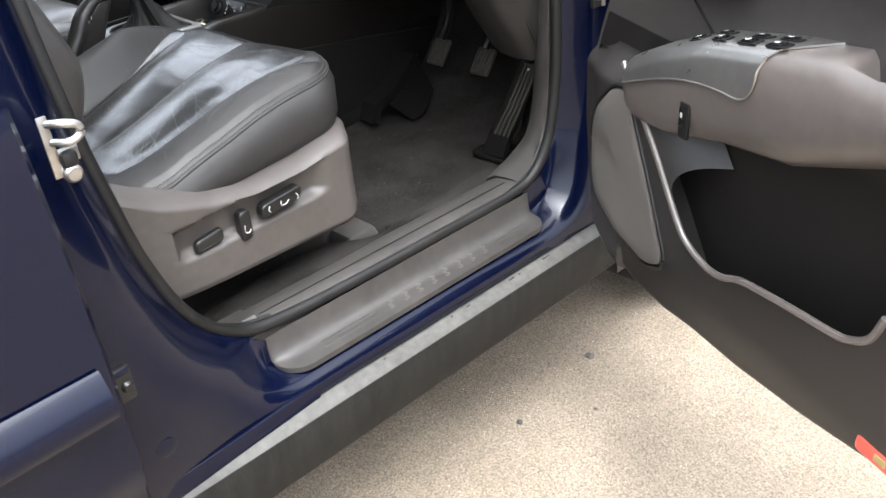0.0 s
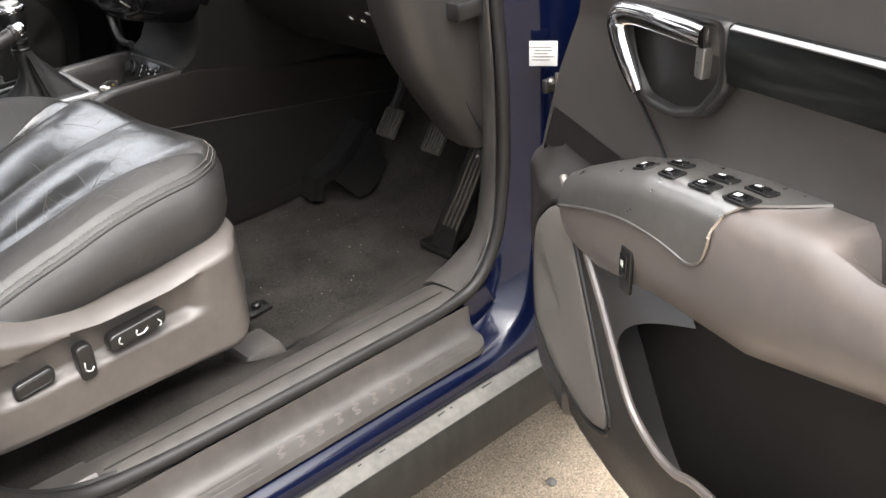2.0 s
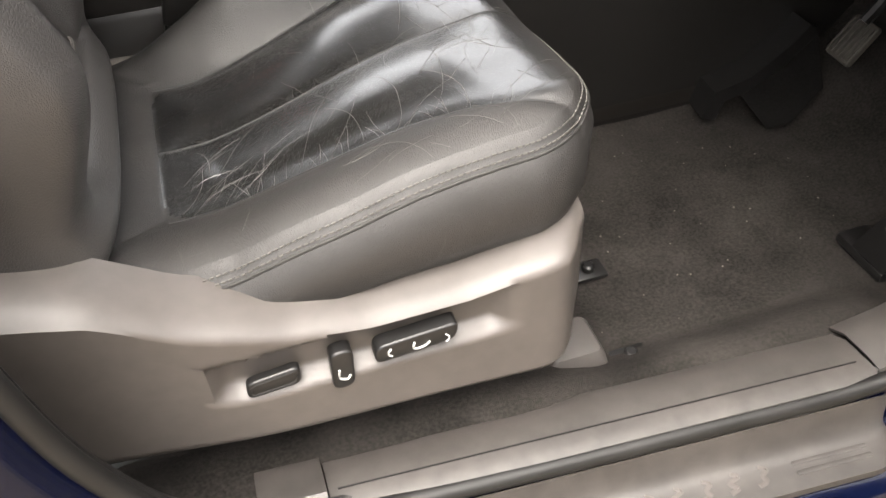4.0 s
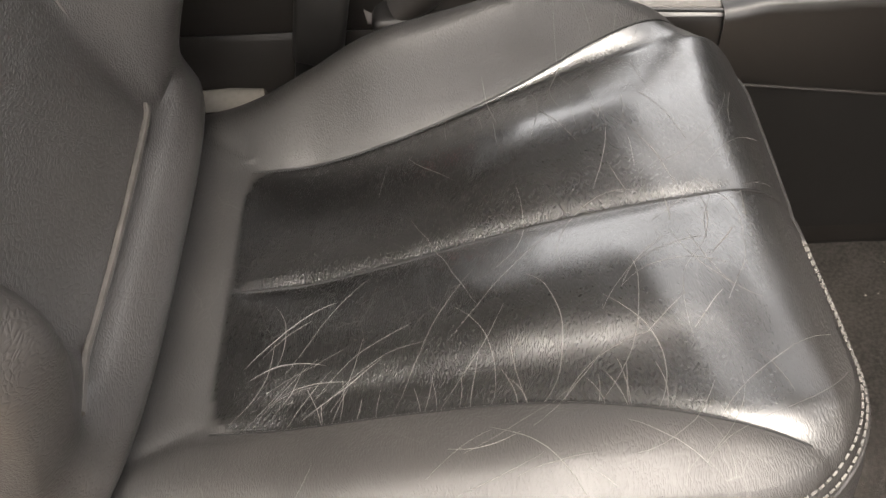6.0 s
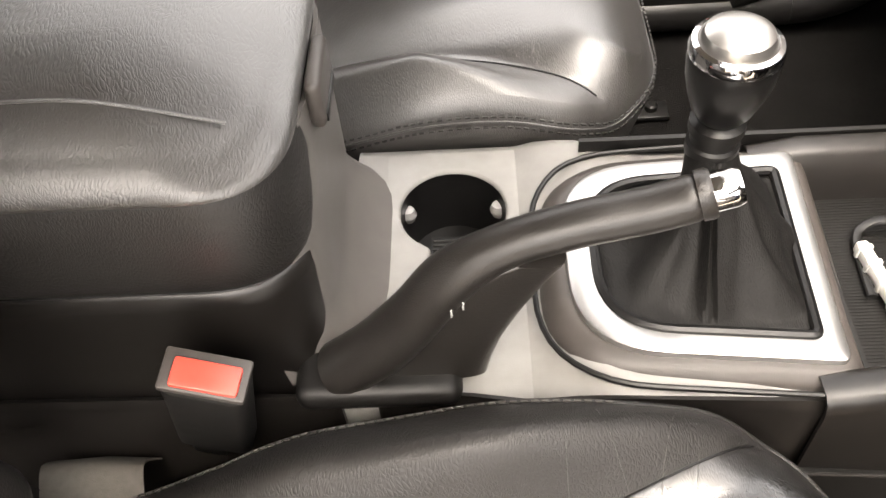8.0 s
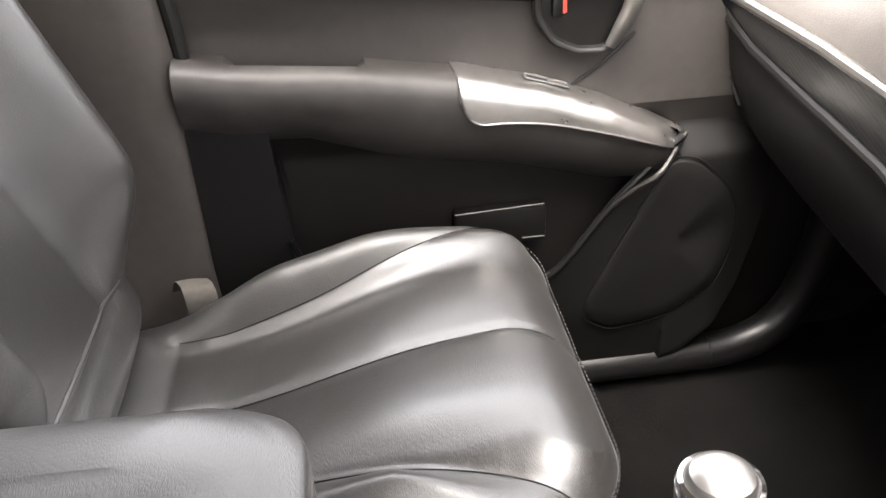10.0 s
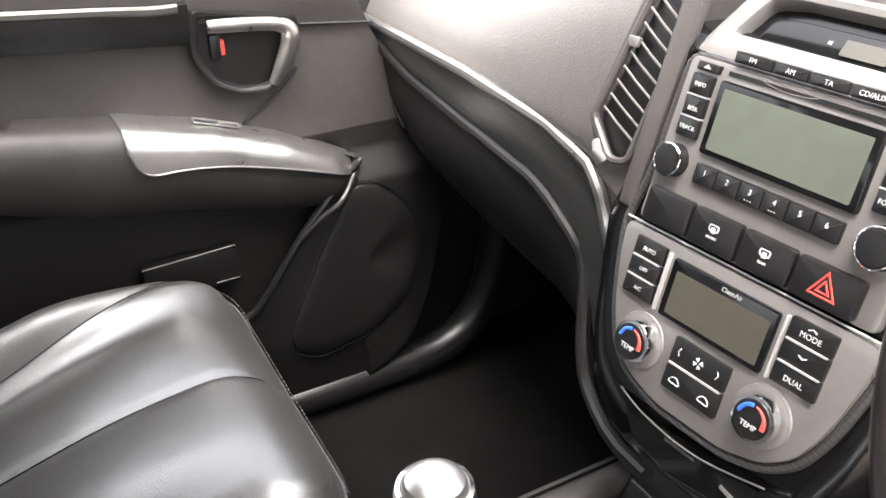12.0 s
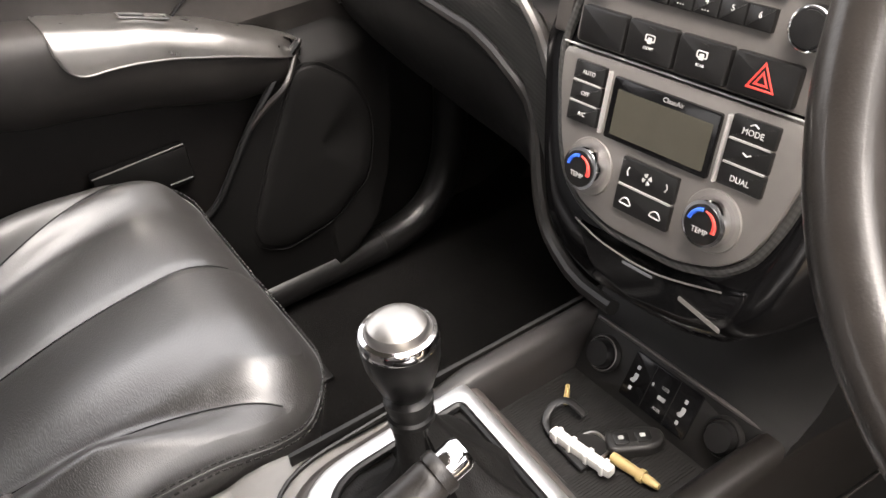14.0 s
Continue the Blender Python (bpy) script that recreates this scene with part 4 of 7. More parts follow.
    part("piping", tube([np.array(p) for p in rimline[::3]], 0.0020 if worn else 0.0010, 8), leather_mat, cushion)
    # backrest
    bx, bz = xo - 0.155, 0.835
    up = Vector((-0.36, 0, 0.933)); fw = Vector((0.933, 0, 0.36))
    bverts, bins, ns, na = [], [], 80, 96
    def back(sv, ang):
        half = 0.238 + 0.014 * step(sv, 0.05, 0.25) - 0.05 * step(sv, 0.40, 0.62)
        c, k = math.cos(ang), math.sin(ang)
        b = half * math.copysign(abs(c) ** 0.62, c)
        dep = (0.085 if k > 0 else 0.07) * math.copysign(abs(k) ** 0.55, k)
        if k > 0:
            bol = step(abs(b), 0.11, 0.19) * step(sv, 0.03, 0.20)
            dep = dep - 0.085 + 0.004 + 0.105 * bol * min(1, k * 2.2) + 0.012 * math.exp(-((sv - 0.035) / 0.03) ** 2)
            dd = min(abs(abs(b) - (0.115 + 0.03 * step(sv, 0.1, 0.4))) if sv > 0.075 else 1, abs(sv - 0.075) if abs(b) < 0.17 else 1)
            dep -= 0.006 * math.exp(-(dd / 0.006) ** 2) * min(1, k * 3)
        else:
            dep -= 0.05
        dep -= 0.05 * max(0, 1 - sv / 0.03) ** 2 if k > 0 else 0
        dep *= 1 - 0.85 * step(sv, 0.60, 0.66) ** 2
        q = Vector((bx, yc + sg * b, bz)) + up * sv + fw * dep
        return q, (1.0 if (k > 0 and abs(b) < 0.115 and sv > 0.075) else 0.0)
    for i in range(ns + 1):
        for j in range(na):
            q, k = back(-0.02 + 0.68 * i / ns, 2 * math.pi * j / na)
            bverts.append(q); bins.append(k * 0.35)
    bf = [(i * na + j, i * na + (j + 1) % na, (i + 1) * na + (j + 1) % na, (i + 1) * na + j) for i in range(ns) for j in range(na)]
    bf += [tuple(range(na)), tuple(ns * na + j for j in range(na))]
    backrest = part("backrest", from_data(bverts, bf), M_LEATHER_B if worn else leather_mat, s, "black leather backrest with raised bolsters", smooth=60)
    at = backrest.data.attributes.new("insert", "FLOAT", "POINT")
    at.data.foreach_set("value", bins)
    def on_back(b, sv):
        half = 0.238 + 0.014 * step(sv, 0.05, 0.25) - 0.05 * step(sv, 0.40, 0.62)
        return back(sv, math.acos(math.copysign((abs(b) / half) ** (1 / 0.62), b)))[0]
    low = [on_back(b, 0.083 + 0.004 * math.sin(9 * b)) for b in np.linspace(-0.165, 0.118, 26)]
    side = [on_back(0.1165 + 0.03 * float(step(v, 0.1, 0.4)), v) for v in np.linspace(0.083, 0.55, 30)]
    part("lower_piping", tube(low, 0.0034, 8), M_PIPING if worn else leather_mat, backrest, "worn pale piping" if worn else "")
    part("side_piping", tube(side, 0.0016, 8), M_PIPING if worn else leather_mat, backrest)
    return s

def driver_base(s):
    """Power-seat side cover with its recess and switches, the rails and their feet."""
    rows = []
    for x in np.linspace(-0.30, 0.298, 46):
        top = np.interp(x, [-0.30, -0.19, -0.12, -0.03, 0.05, 0.15, 0.25, 0.298], [0.905, 0.872, 0.828, 0.795, 0.782, 0.783, 0.797, 0.806])
        bot = np.interp(x, [-0.30, -0.1, 0.1, 0.24, 0.275, 0.298], [0.66, 0.642, 0.632, 0.622, 0.64, 0.68])
        yy = 0.262 + 0.06 * step(x, 0.245, 0.305) ** 1.5 + 0.012 * step(-x, 0.02, 0.25)
        rec = step(x, -0.112, -0.098) * (1 - step(x, 0.178, 0.200))
        row = [(x, yy + 0.075, top + 0.004), (x, yy + 0.045, top + 0.002), (x, yy + 0.022, top - 0.003), (x, yy + 0.010, top - 0.008), (x, yy + 0.004, top - 0.013)]
        zt, zb = 0.7725 + 0.055 * x, 0.7075
        for z in np.linspace(top - 0.017, bot + 0.012, 40):
            cut = rec * step(-z, -zt - 0.0, -zt + 0.008) * (1 - step(-z, -zb - 0.014, -zb + 0.002))
            row.append((x, yy + 0.004 * math.sin((z - 0.62) * 14) + 0.021 * cut, z))
        row += [(x, yy + 0.006, bot + 0.003), (x, yy + 0.02, bot), (x, yy + 0.06, bot)]
        rows.append(row)
    cov = part("side_cover", sheet(rows, 0.003), M_PLASTIC, s, "grey-brown plastic side cover with a recess for the switches", smooth=50)
    def button(poly, d, y, m_):
        return part("seat_switch", prism(poly, d, 0.003, 3), m_, cov, "black seat adjustment switch", m=Matrix.Translation((0, y, 0)) @ pose(0, 0, 0, 90, 0, 0))
    b1 = button(rounded([(-0.083, 0.712), (-0.028, 0.717), (-0.026, 0.741), (-0.081, 0.735)], 0.009), 0.010, 0.276, M_BLACK)
    part("switch_ring", tube([(x, 0.2665, z) for x, z in rounded([(-0.079, 0.717), (-0.032, 0.721), (-0.030, 0.737), (-0.077, 0.731)], 0.008)], 0.0013, 6, closed=True), M_DARK, b1)
    b2 = button(rounded([(0.001, 0.697), (0.024, 0.699), (0.027, 0.752), (0.003, 0.752)], 0.010), 0.016, 0.276, M_BLACK)
    part("switch_mark", tube(smooth_line([(0.010, 0.2592, 0.728), (0.009, 0.2592, 0.716), (0.016, 0.2592, 0.712), (0.020, 0.2592, 0.717)], 10), 0.0012, 6), M_WHITE, b2)
    b3 = button(rounded([(0.046, 0.722), (0.132, 0.729), (0.137, 0.752), (0.049, 0.746)], 0.010), 0.018, 0.276, M_BLACK)
    part("switch_mark", tube(smooth_line([(0.088, 0.257, 0.741), (0.087, 0.257, 0.733), (0.097, 0.257, 0.732), (0.104, 0.257, 0.737)], 10), 0.0012, 6), M_WHITE, b3)
    for x, q in ((0.064, -1), (0.121, 1)):
        part("switch_mark", tube(smooth_line([(x, 0.257, 0.741), (x + 0.003 * q, 0.257, 0.737), (x + 0.003 * q, 0.257, 0.733), (x, 0.257, 0.730)], 8), 0.0010, 6), M_WHITE, b3)
    part("seat_frame", rbox((0.02, 0.60, 0.71), (0.50, 0.38, 0.10), 0.02), M_BLACK, s)
    for y in (0.36, 0.77):
        part("seat_rail", rbox((0.03, y + (0.16 if y < 0.5 else 0), 0.56), (0.56, 0.05, 0.035), 0.006), M_BLACK, s)
        part("rail_support", rbox((0.0, y + (0.16 if y < 0.5 else 0), 0.61), (0.40, 0.03, 0.10), 0.005), M_BLACK, s)
        part("rail_foot", loft([[(0.31 + a * w, y + b * w, z) for a, b in rounded([(-0.042, -0.042), (0.045, -0.042), (0.045, 0.042), (-0.042, 0.042)], 0.012, 4)] for z, w in ((0.496, 1.0), (0.515, 0.97), (0.535, 0.86), (0.543, 0.74), (0.545, 0.5))]), M_DOORDARK, s, "dark plastic rail foot cover")
        part("rail_foot", rbox((-0.24, y, 0.52), (0.07, 0.07, 0.045), 0.012), M_DARK, s)

drv = seat("driver_seat", "worn black leather driver's seat with cracked, creased cushion", 0.0, 0.567, 1, M_LEATHER_W, M_THREAD, True)
driver_base(drv)
pas = seat("passenger_seat", "black leather passenger seat, little worn", -0.05, 1.325, -1, M_LEATHER, M_THREADK, False)
def passenger_base(s):
    part("seat_frame", rbox((-0.03, 1.325, 0.70), (0.50, 0.44, 0.13), 0.03), M_BLACK, s)
    for y in (1.12, 1.53):
        part("seat_rail", rbox((-0.02, y, 0.56), (0.56, 0.05, 0.035), 0.006), M_BLACK, s)
        part("rail_support", rbox((-0.05, y, 0.61), (0.40, 0.03, 0.10), 0.005), M_BLACK, s)
        part("rail_foot", rbox((0.26, y, 0.52), (0.07, 0.07, 0.045), 0.012), M_DARK, s)
        part("rail_foot", rbox((-0.29, y, 0.52), (0.07, 0.07, 0.045), 0.012), M_DARK, s)
passenger_base(pas)

# ---- doors ----
def door(name, label, place, dz):
    """Built as the near door stands when shut; place maps x, y, z to the door's own space. dz: height of handle and strip."""
    d = thing(name, label, "car door", "front doors")
    near = place(0, 0, 0)[1] < 0.5
    sl_ = 0.065 if near else 0.004
    P = lambda q: place(*q)
    rib_x = [-0.33, -0.055, -0.045, -0.03, 0.0, 0.03, 0.10, 0.20, 0.245, 0.285, 0.335, 0.37, 0.44, 0.545]
    rib_z = [1.05, 1.05, 0.83, 0.79, 0.768, 0.760, 0.750, 0.732, 0.712, 0.708, 0.722, 0.752, 0.840, 0.955]
    rz = lambda x: np.interp(x, rib_x, rib_z)
    bot = lambda x: np.interp(x, [-0.33, -0.10, 0.07, 0.21, 0.33, 0.41, 0.51, 0.585, 0.645, 0.68, 0.70, 0.71], [0.63, 0.612, 0.572, 0.550, 0.542, 0.530, 0.532, 0.552, 0.592, 0.645, 0.71, 0.77])
    top = lambda x: np.interp(x, [-0.33, 0.48, 0.576, 0.65, 0.69, 0.71], [1.285, 1.275, 1.18, 1.06, 0.97, 0.92])
    xs = list(np.linspace(-0.33, 0.71, 210))
    def low_y(x, z):
        if x < 0.545:
            y = 0.248 - 0.014 * step(-z, -0.66, -0.54)
        else:
            y = 0.246 - 0.022 * step(x, 0.62, 0.71) - 0.040 * step(z, 0.90, 0.958)
        return y - 0.02 * max(0, 1 - (z - bot(x)) / 0.02) ** 2
    rows = []
    for x in xs:
        zt_ = min(rz(x), top(x)) if x < 0.545 else min(0.958, top(x))
        rows.append([P((x, low_y(x, z), z)) for z in np.linspace(bot(x), zt_, 60)])
    # Far panel near black: the shade on that side is put into its colour.
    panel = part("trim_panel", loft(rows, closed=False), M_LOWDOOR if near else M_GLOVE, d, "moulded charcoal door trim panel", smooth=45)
    liner, upper = [], []
    for x in xs:
        w = float(step(x, 0.49, 0.56))
        z0 = max(bot(x) + 0.03, min(rz(x) - 0.11, 0.94)) * (1 - w) + min(0.94, top(x) - 0.03) * w
        z1 = min(1.0, top(x) - 0.02)
        liner.append([P((x, 0.232 - 0.022 * w, z0 - 0.004)), P((x, 0.205, z0 - 0.006))] + [P((x, (0.178 + 0.028 * float(step(z, 0.93, 1.0))) * (1 - w) + 0.205 * w, z)) for z in np.linspace(z0, z1, 40)])
        upper.append([P((x, 0.206 + 0.012 * float(step(z, 1.14, 1.20)), z)) for z in np.linspace(z1, top(x), 40)])
    # Liner split from the upper panel to paint the pocket's shade.
    part("pocket_liner", loft(liner, closed=False), M_POCKET_SHADE, d, "back of the map pocket, darkened for its shade", smooth=45)
    part("upper_panel", loft(upper, closed=False), M_DOORDARK, d, "charcoal upper door panel", smooth=45)
    rows = [[P((x, y, z)) for y, z in ((0.19, bot(x) - 0.002), (0.15, bot(x) - 0.02), (0.06, bot(x) - 0.03), (0.03, bot(x) + 0.03), (0.02, 0.85), (0.05, 1.25), (0.10, top(x) + 0.01), (0.17, top(x) + 0.01), (0.205, top(x)))] for x in xs[::8] + [0.71]]
    part("outer_skin", sheet(rows, 0.002), M_PAINT, d, "dark blue painted outer skin")
    # Far lip black for the same painted shade.
    part("pocket_lip", tube([P(q) for q in smooth_line([(x, 0.2495, rz(x)) for x in rib_x[2:]] , 90)], 0.0055, 8), M_DOORGREY if near else M_BLACK, panel)
    if near:
        rows = []
        for z in np.linspace(0.762, 0.952, 60):
            xr = float(np.interp(z, [0.752, 0.840, 0.955], [0.37, 0.44, 0.545]))
            dd = 0.112 * (1 - math.sqrt(max(0.0, 1 - min(1.0, (z - 0.760) / 0.078) ** 2)))
            rows.append([P((xr - dd * a, 0.248 - 0.066 * (dd * a / 0.112) ** 1.5, z)) for a in (0, 0.12, 0.3, 0.5, 0.7, 0.88, 1.0)])
        # Darker plastic than the armrest, painting shade into the hollow.
        part("pocket_scoop", sheet(rows, 0.003), M_LOWDOOR, panel, "smooth hollow at the map pocket's front end", smooth=70)
    # armrest
    zt = lambda x: np.interp(x, [-0.33, -0.20, -0.10, -0.04, 0.03, 0.088, 0.2, 0.32, 0.42, 0.5, 0.565], [1.140, 1.138, 1.128, 1.108, 1.096, 1.100, 1.082, 1.056, 1.018, 0.978, 0.935])
    if not near:
        zt = lambda x: np.interp(x, [-0.33, -0.10, 0.03, 0.088, 0.2, 0.32, 0.42, 0.5, 0.565], [1.126, 1.116, 1.105, 1.100, 1.082, 1.056, 1.018, 0.978, 0.935])
    fall = 0.0 if near else 0.016
    zb = lambda x: np.interp(x, [-0.33, -0.14, 0.0, 0.06, 0.15, 0.293, 0.433, 0.52, 0.565], [1.02, 1.008, 1.0, 0.975, 0.938, 0.912, 0.872, 0.868, 0.905])
    rows = []
    for x in np.linspace(-0.33, 0.5575, 90):
        t, b = zt(x), zb(x)
        dip = 0.055 * step(x, -0.10, -0.06) * (1 - step(x, 0.062, 0.085))
        out = 0.05 * step(x, 0.50, 0.563)
        rows.append([P(q) for q in ((x, 0.17, t - dip), (x, 0.205, t + 0.004 - dip), (x, 0.228 - out * 0.3, t + 0.003 - dip * 0.9), (x, 0.238 - out * 0.5, t + 0.003 - dip * (0.25 if near else 0.0)), (x, 0.255 - out, t - 0.0005), (x, 0.265 - out, t - 0.008), (x, 0.2715 - out, t - 0.022), (x, 0.2735 - out - 0.3 * fall, 0.55 * t + 0.45 * b), (x, 0.268 - out - 0.8 * fall, 0.3 * t + 0.7 * b), (x, 0.256 - out - fall, b + 0.012), (x, 0.238 - out - fall, b), (x, 0.205, b - 0.002), (x, 0.17, b))])
    # Far armrest in a darker plastic, painting in the shade over there.
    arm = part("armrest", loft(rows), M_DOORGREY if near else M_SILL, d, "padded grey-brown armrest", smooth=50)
    zs = lambda x: np.interp(x, [0.196, 0.1975, 0.201, 0.207, 0.216, 0.23, 0.283, 0.35, 0.415, 0.507, 0.556], [1.056, 1.042, 1.030, 1.020, 1.013, 1.009, 1.008, 0.995, 0.975, 0.938, 0.918]) + (0 if near else 0.012)
    rows = []
    for x in [0.196 + 0.36 * (i / 60) ** 1.5 for i in range(61)]:
        t = zt(x); out = 0.05 * step(x, 0.50, 0.563); k = step(x, 0.196, 0.214)
        rows.append([P(q) for q in ((x - sl_ * (1 - (x - 0.196) / 0.36), 0.203, zt(x - sl_ * (1 - (x - 0.196) / 0.36)) + 0.0065), (x - 0.7 * sl_ * (1 - (x - 0.196) / 0.36), 0.236, zt(x - 0.7 * sl_ * (1 - (x - 0.196) / 0.36)) + 0.0065), (x - 0.3 * sl_ * (1 - (x - 0.196) / 0.36), 0.2585 - out, zt(x - 0.3 * sl_ * (1 - (x - 0.196) / 0.36)) + 0.0030), (x - 0.12 * sl_ * (1 - (x - 0.196) / 0.36), 0.2690 - out, t - 0.0055), (x, 0.2745 - out, max(t - 0.0225, zs(x) + 0.002)), (x, 0.2768 - out, min(zs(x), t - 0.024)))])
    part("switch_cover", sheet(rows, 0.0025), M_SILVER, arm, "satin silver armrest cover", smooth=50)
    edge = [P(q) for q in smooth_line([(x, 0.2762 - 0.05 * step(x, 0.50, 0.563), min(zs(x), zt(x) - 0.024)) for x in [0.1965, 0.198, 0.201, 0.207, 0.216, 0.23, 0.26, 0.30, 0.35, 0.40, 0.45, 0.50, 0.53, 0.554]], 80)]
    o5 = 0.05 * float(step(0.556, 0.50, 0.563))
    if near:
        part("cover_end", tube([P(q) for q in smooth_line([(0.556, 0.204, zt(0.556) + 0.006), (0.556, 0.236 - o5 * 0.5, zt(0.556) + 0.005), (0.556, 0.262 - o5, zt(0.556) - 0.002), (0.556, 0.2745 - o5, zt(0.556) - 0.018), (0.556, 0.2765 - o5, zt(0.556) - 0.03), (0.550, 0.2745 - o5, 0.905)], 24)], 0.0034, 8), M_SILVER, arm)
    part("cover_edge", tube(edge, 0.0016, 8), M_SILVER, arm)
    if place(0, 0, 0)[1] < 0.5:
        for (x, y), (lx, ly) in {(0.240, 0.253): (0.036, 0.017), (0.187, 0.253): (0.036, 0.017), (0.240, 0.233): (0.034, 0.014), (0.190, 0.231): (0.034, 0.014), (0.296, 0.252): (0.030, 0.017), (0.312, 0.232): (0.036, 0.013), (0.350, 0.248): (0.028, 0.020)}.items():
            sl = (zt(x + 0.03) - zt(x - 0.03)) / 0.06
            m_ = Matrix.Translation((x, y, zt(x) + np.interp(y, [0.203, 0.236, 0.2585], [0.0066, 0.0066, 0.0032]))) @ pose(0, 0, 0, -8 if y > 0.24 else 0, -math.degrees(math.atan(sl)), 0)
            sw = part("window_switch", prism(rect(-lx / 2, -ly / 2, lx / 2, ly / 2, 0.003), 0.0018, 0.0006), M_BLACK, arm, "black window switch", m=m_)
            part("switch_rocker", rbox((0.002, 0, 0.0018), (lx * 0.62, ly * 0.74, 0.0045), 0.0018), M_GLOSS, sw, m=m_)
            part("switch_mark", rbox((0.004, 0, 0.0042), (lx * 0.22, ly * 0.30, 0.0004), 0.0001), M_WHITE, sw, m=m_)
        lk_ = part("lock_switch", rbox((0.340, 0.2705, 0.934), (0.022, 0.006, 0.055), 0.0025), M_BLACK, arm, "black door lock switch")
        part("lock_rocker", rbox((0.341, 0.2735, 0.940), (0.014, 0.005, 0.030), 0.002), M_GLOSS, lk_)
        part("switch_mark", rbox((0.341, 0.2763, 0.944), (0.005, 0.0006, 0.008), 0.0002), M_WHITE, lk_)
        rf = part("door_reflector", rbox((-0.088, 0.236, 0.636), (0.096, 0.026, 0.034), 0.010, 4), M_RED, d, "red lamp lens at the door's lower edge")
        # Small amber piece on the lens face, painting its highlight.
        part("bulb", rbox((-0.085, 0.2490, 0.637), (0.018, 0.0025, 0.012), 0.0012), M_YELLOW, rf, "amber highlight set on the lens face")
    else:
        pa, pb = P((0.300, 0.228, zt(0.300))), P((0.362, 0.228, zt(0.362)))
        m_ = Matrix.Translation(((pa[0] + pb[0]) / 2, pa[1], (pa[2] + pb[2]) / 2 + 0.0082)) @ pose(0, 0, 0, 0, math.degrees(math.atan2(pa[2] - pb[2], pb[0] - pa[0])), 0)
        sw = part("window_switch", ring_prism(rect(-0.032, -0.010, 0.032, 0.010, 0.003), rect(-0.029, -0.007, 0.029, 0.007, 0.002), 0.002), M_FRAME, arm, "window switch in a bright frame", m=m_)
        part("switch_well", prism(rect(-0.029, -0.007, 0.029, 0.007, 0.002), 0.0008, 0), M_BLACK, sw, m=m_)
        part("switch_rocker", rbox((0.012, 0, 0.0014), (0.022, 0.010, 0.005), 0.0015), M_FASCIA, sw, m=m_)
    # speaker grille
    g = rounded([(0.652, 0.800), (0.622, 0.855), (0.572, 0.902), (0.532, 0.908), (0.505, 0.86), (0.452, 0.765), (0.402, 0.668), (0.405, 0.640), (0.45, 0.618), (0.55, 0.632), (0.628, 0.68), (0.652, 0.74)], 0.025, 5)
    gc = np.mean(np.array(g), 0)
    grow = [tuple(gc + (np.array(p) - gc) * 1.045) for p in g]
    yoff = lambda x: 0.246 - 0.022 * step(x, 0.62, 0.71)
    rings = []
    for k, h in ((1.0, 0.0), (1.0, 0.005), (0.975, 0.007), (0.8, 0.0076), (0.5, 0.008), (0.2, 0.0082)):
        rings.append([P((gc[0] + (p[0] - gc[0]) * k, yoff(p[0]) + h - 0.001, gc[1] + (p[1] - gc[1]) * k)) for p in g])
    # Far grille and rim blackened in place of shade.
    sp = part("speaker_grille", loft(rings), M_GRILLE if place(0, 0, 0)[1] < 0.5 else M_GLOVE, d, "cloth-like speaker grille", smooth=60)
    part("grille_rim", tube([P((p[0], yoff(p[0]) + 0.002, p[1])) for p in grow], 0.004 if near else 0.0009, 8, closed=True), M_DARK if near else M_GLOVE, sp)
    if not near:
        part("armrest_end", tube([P(q) for q in smooth_line([(0.435, 0.2495, 0.832), (0.468, 0.266, 0.872), (0.50, 0.2745, 0.900), (0.53, 0.2535, 0.925), (0.556, 0.232, 0.947)], 24)], 0.0042, 8), M_LOWDOOR, arm)
    # pull handle in its bezel
    zz = (lambda z: z) if near else (lambda z: 1.216 - (1.216 - z) * 0.88 + dz)
    fx = (lambda x: x) if near else (lambda x: 0.476 - (0.476 - x) * 0.78)
    bz = rounded([(0.476, zz(1.192)), (0.274, zz(1.216)), (0.266, zz(1.158)), (0.300, zz(1.118)), (0.350, zz(1.100)), (0.412, zz(1.098)), (0.452, zz(1.134))], 0.014, 5)
    rings = [[P((x, y, z)) for x, z in [(fx(0.37 + (a - 0.37) * k), zz(1.155) + (c - zz(1.155)) * k) for a, c in bz]] for k, y in ((1.03, 0.214), (1.03, 0.222), (1.0, 0.226), (0.93, 0.226), (0.86, 0.222), (0.82, 0.20), (0.78, 0.19), (0.4, 0.186))]
    be = part("handle_bezel", loft(rings), M_DARK, d, "dark handle bezel with a deep cup", smooth=50)
    bar = smooth_line([(fx(u), v, w) for u, v, w in ((0.300, 0.229, zz(1.196)), (0.36, 0.233, zz(1.1945)), (0.42, 0.234, zz(1.190)), (0.447, 0.234, zz(1.182)), (0.449, 0.234, zz(1.166)), (0.432, 0.232, zz(1.137)), (0.412, 0.228, zz(1.108)))], 40)
    rr = [float(np.interp(i, [0, 3, 14, 20, 25, 34, 40], [0.0105, 0.0118, 0.0118, 0.0145, 0.0165, 0.0140, 0.0090])) for i in range(41)]
    rr = [r * (1.0 if near else 0.78) for r in rr]
    part("door_handle", tube([P(q) for q in bar], rr, 14, flat=0.62, up=(0, 1, 0)), M_CHROME if place(0, 0, 0)[1] < 0.5 else M_SILVER, be, "silver door pull handle", smooth=50)
    part("lock_lever", rbox(P((fx(0.312), 0.214, zz(1.168))), (0.014, 0.02, 0.032), 0.003), M_SILVER if near else M_BLACK, be)
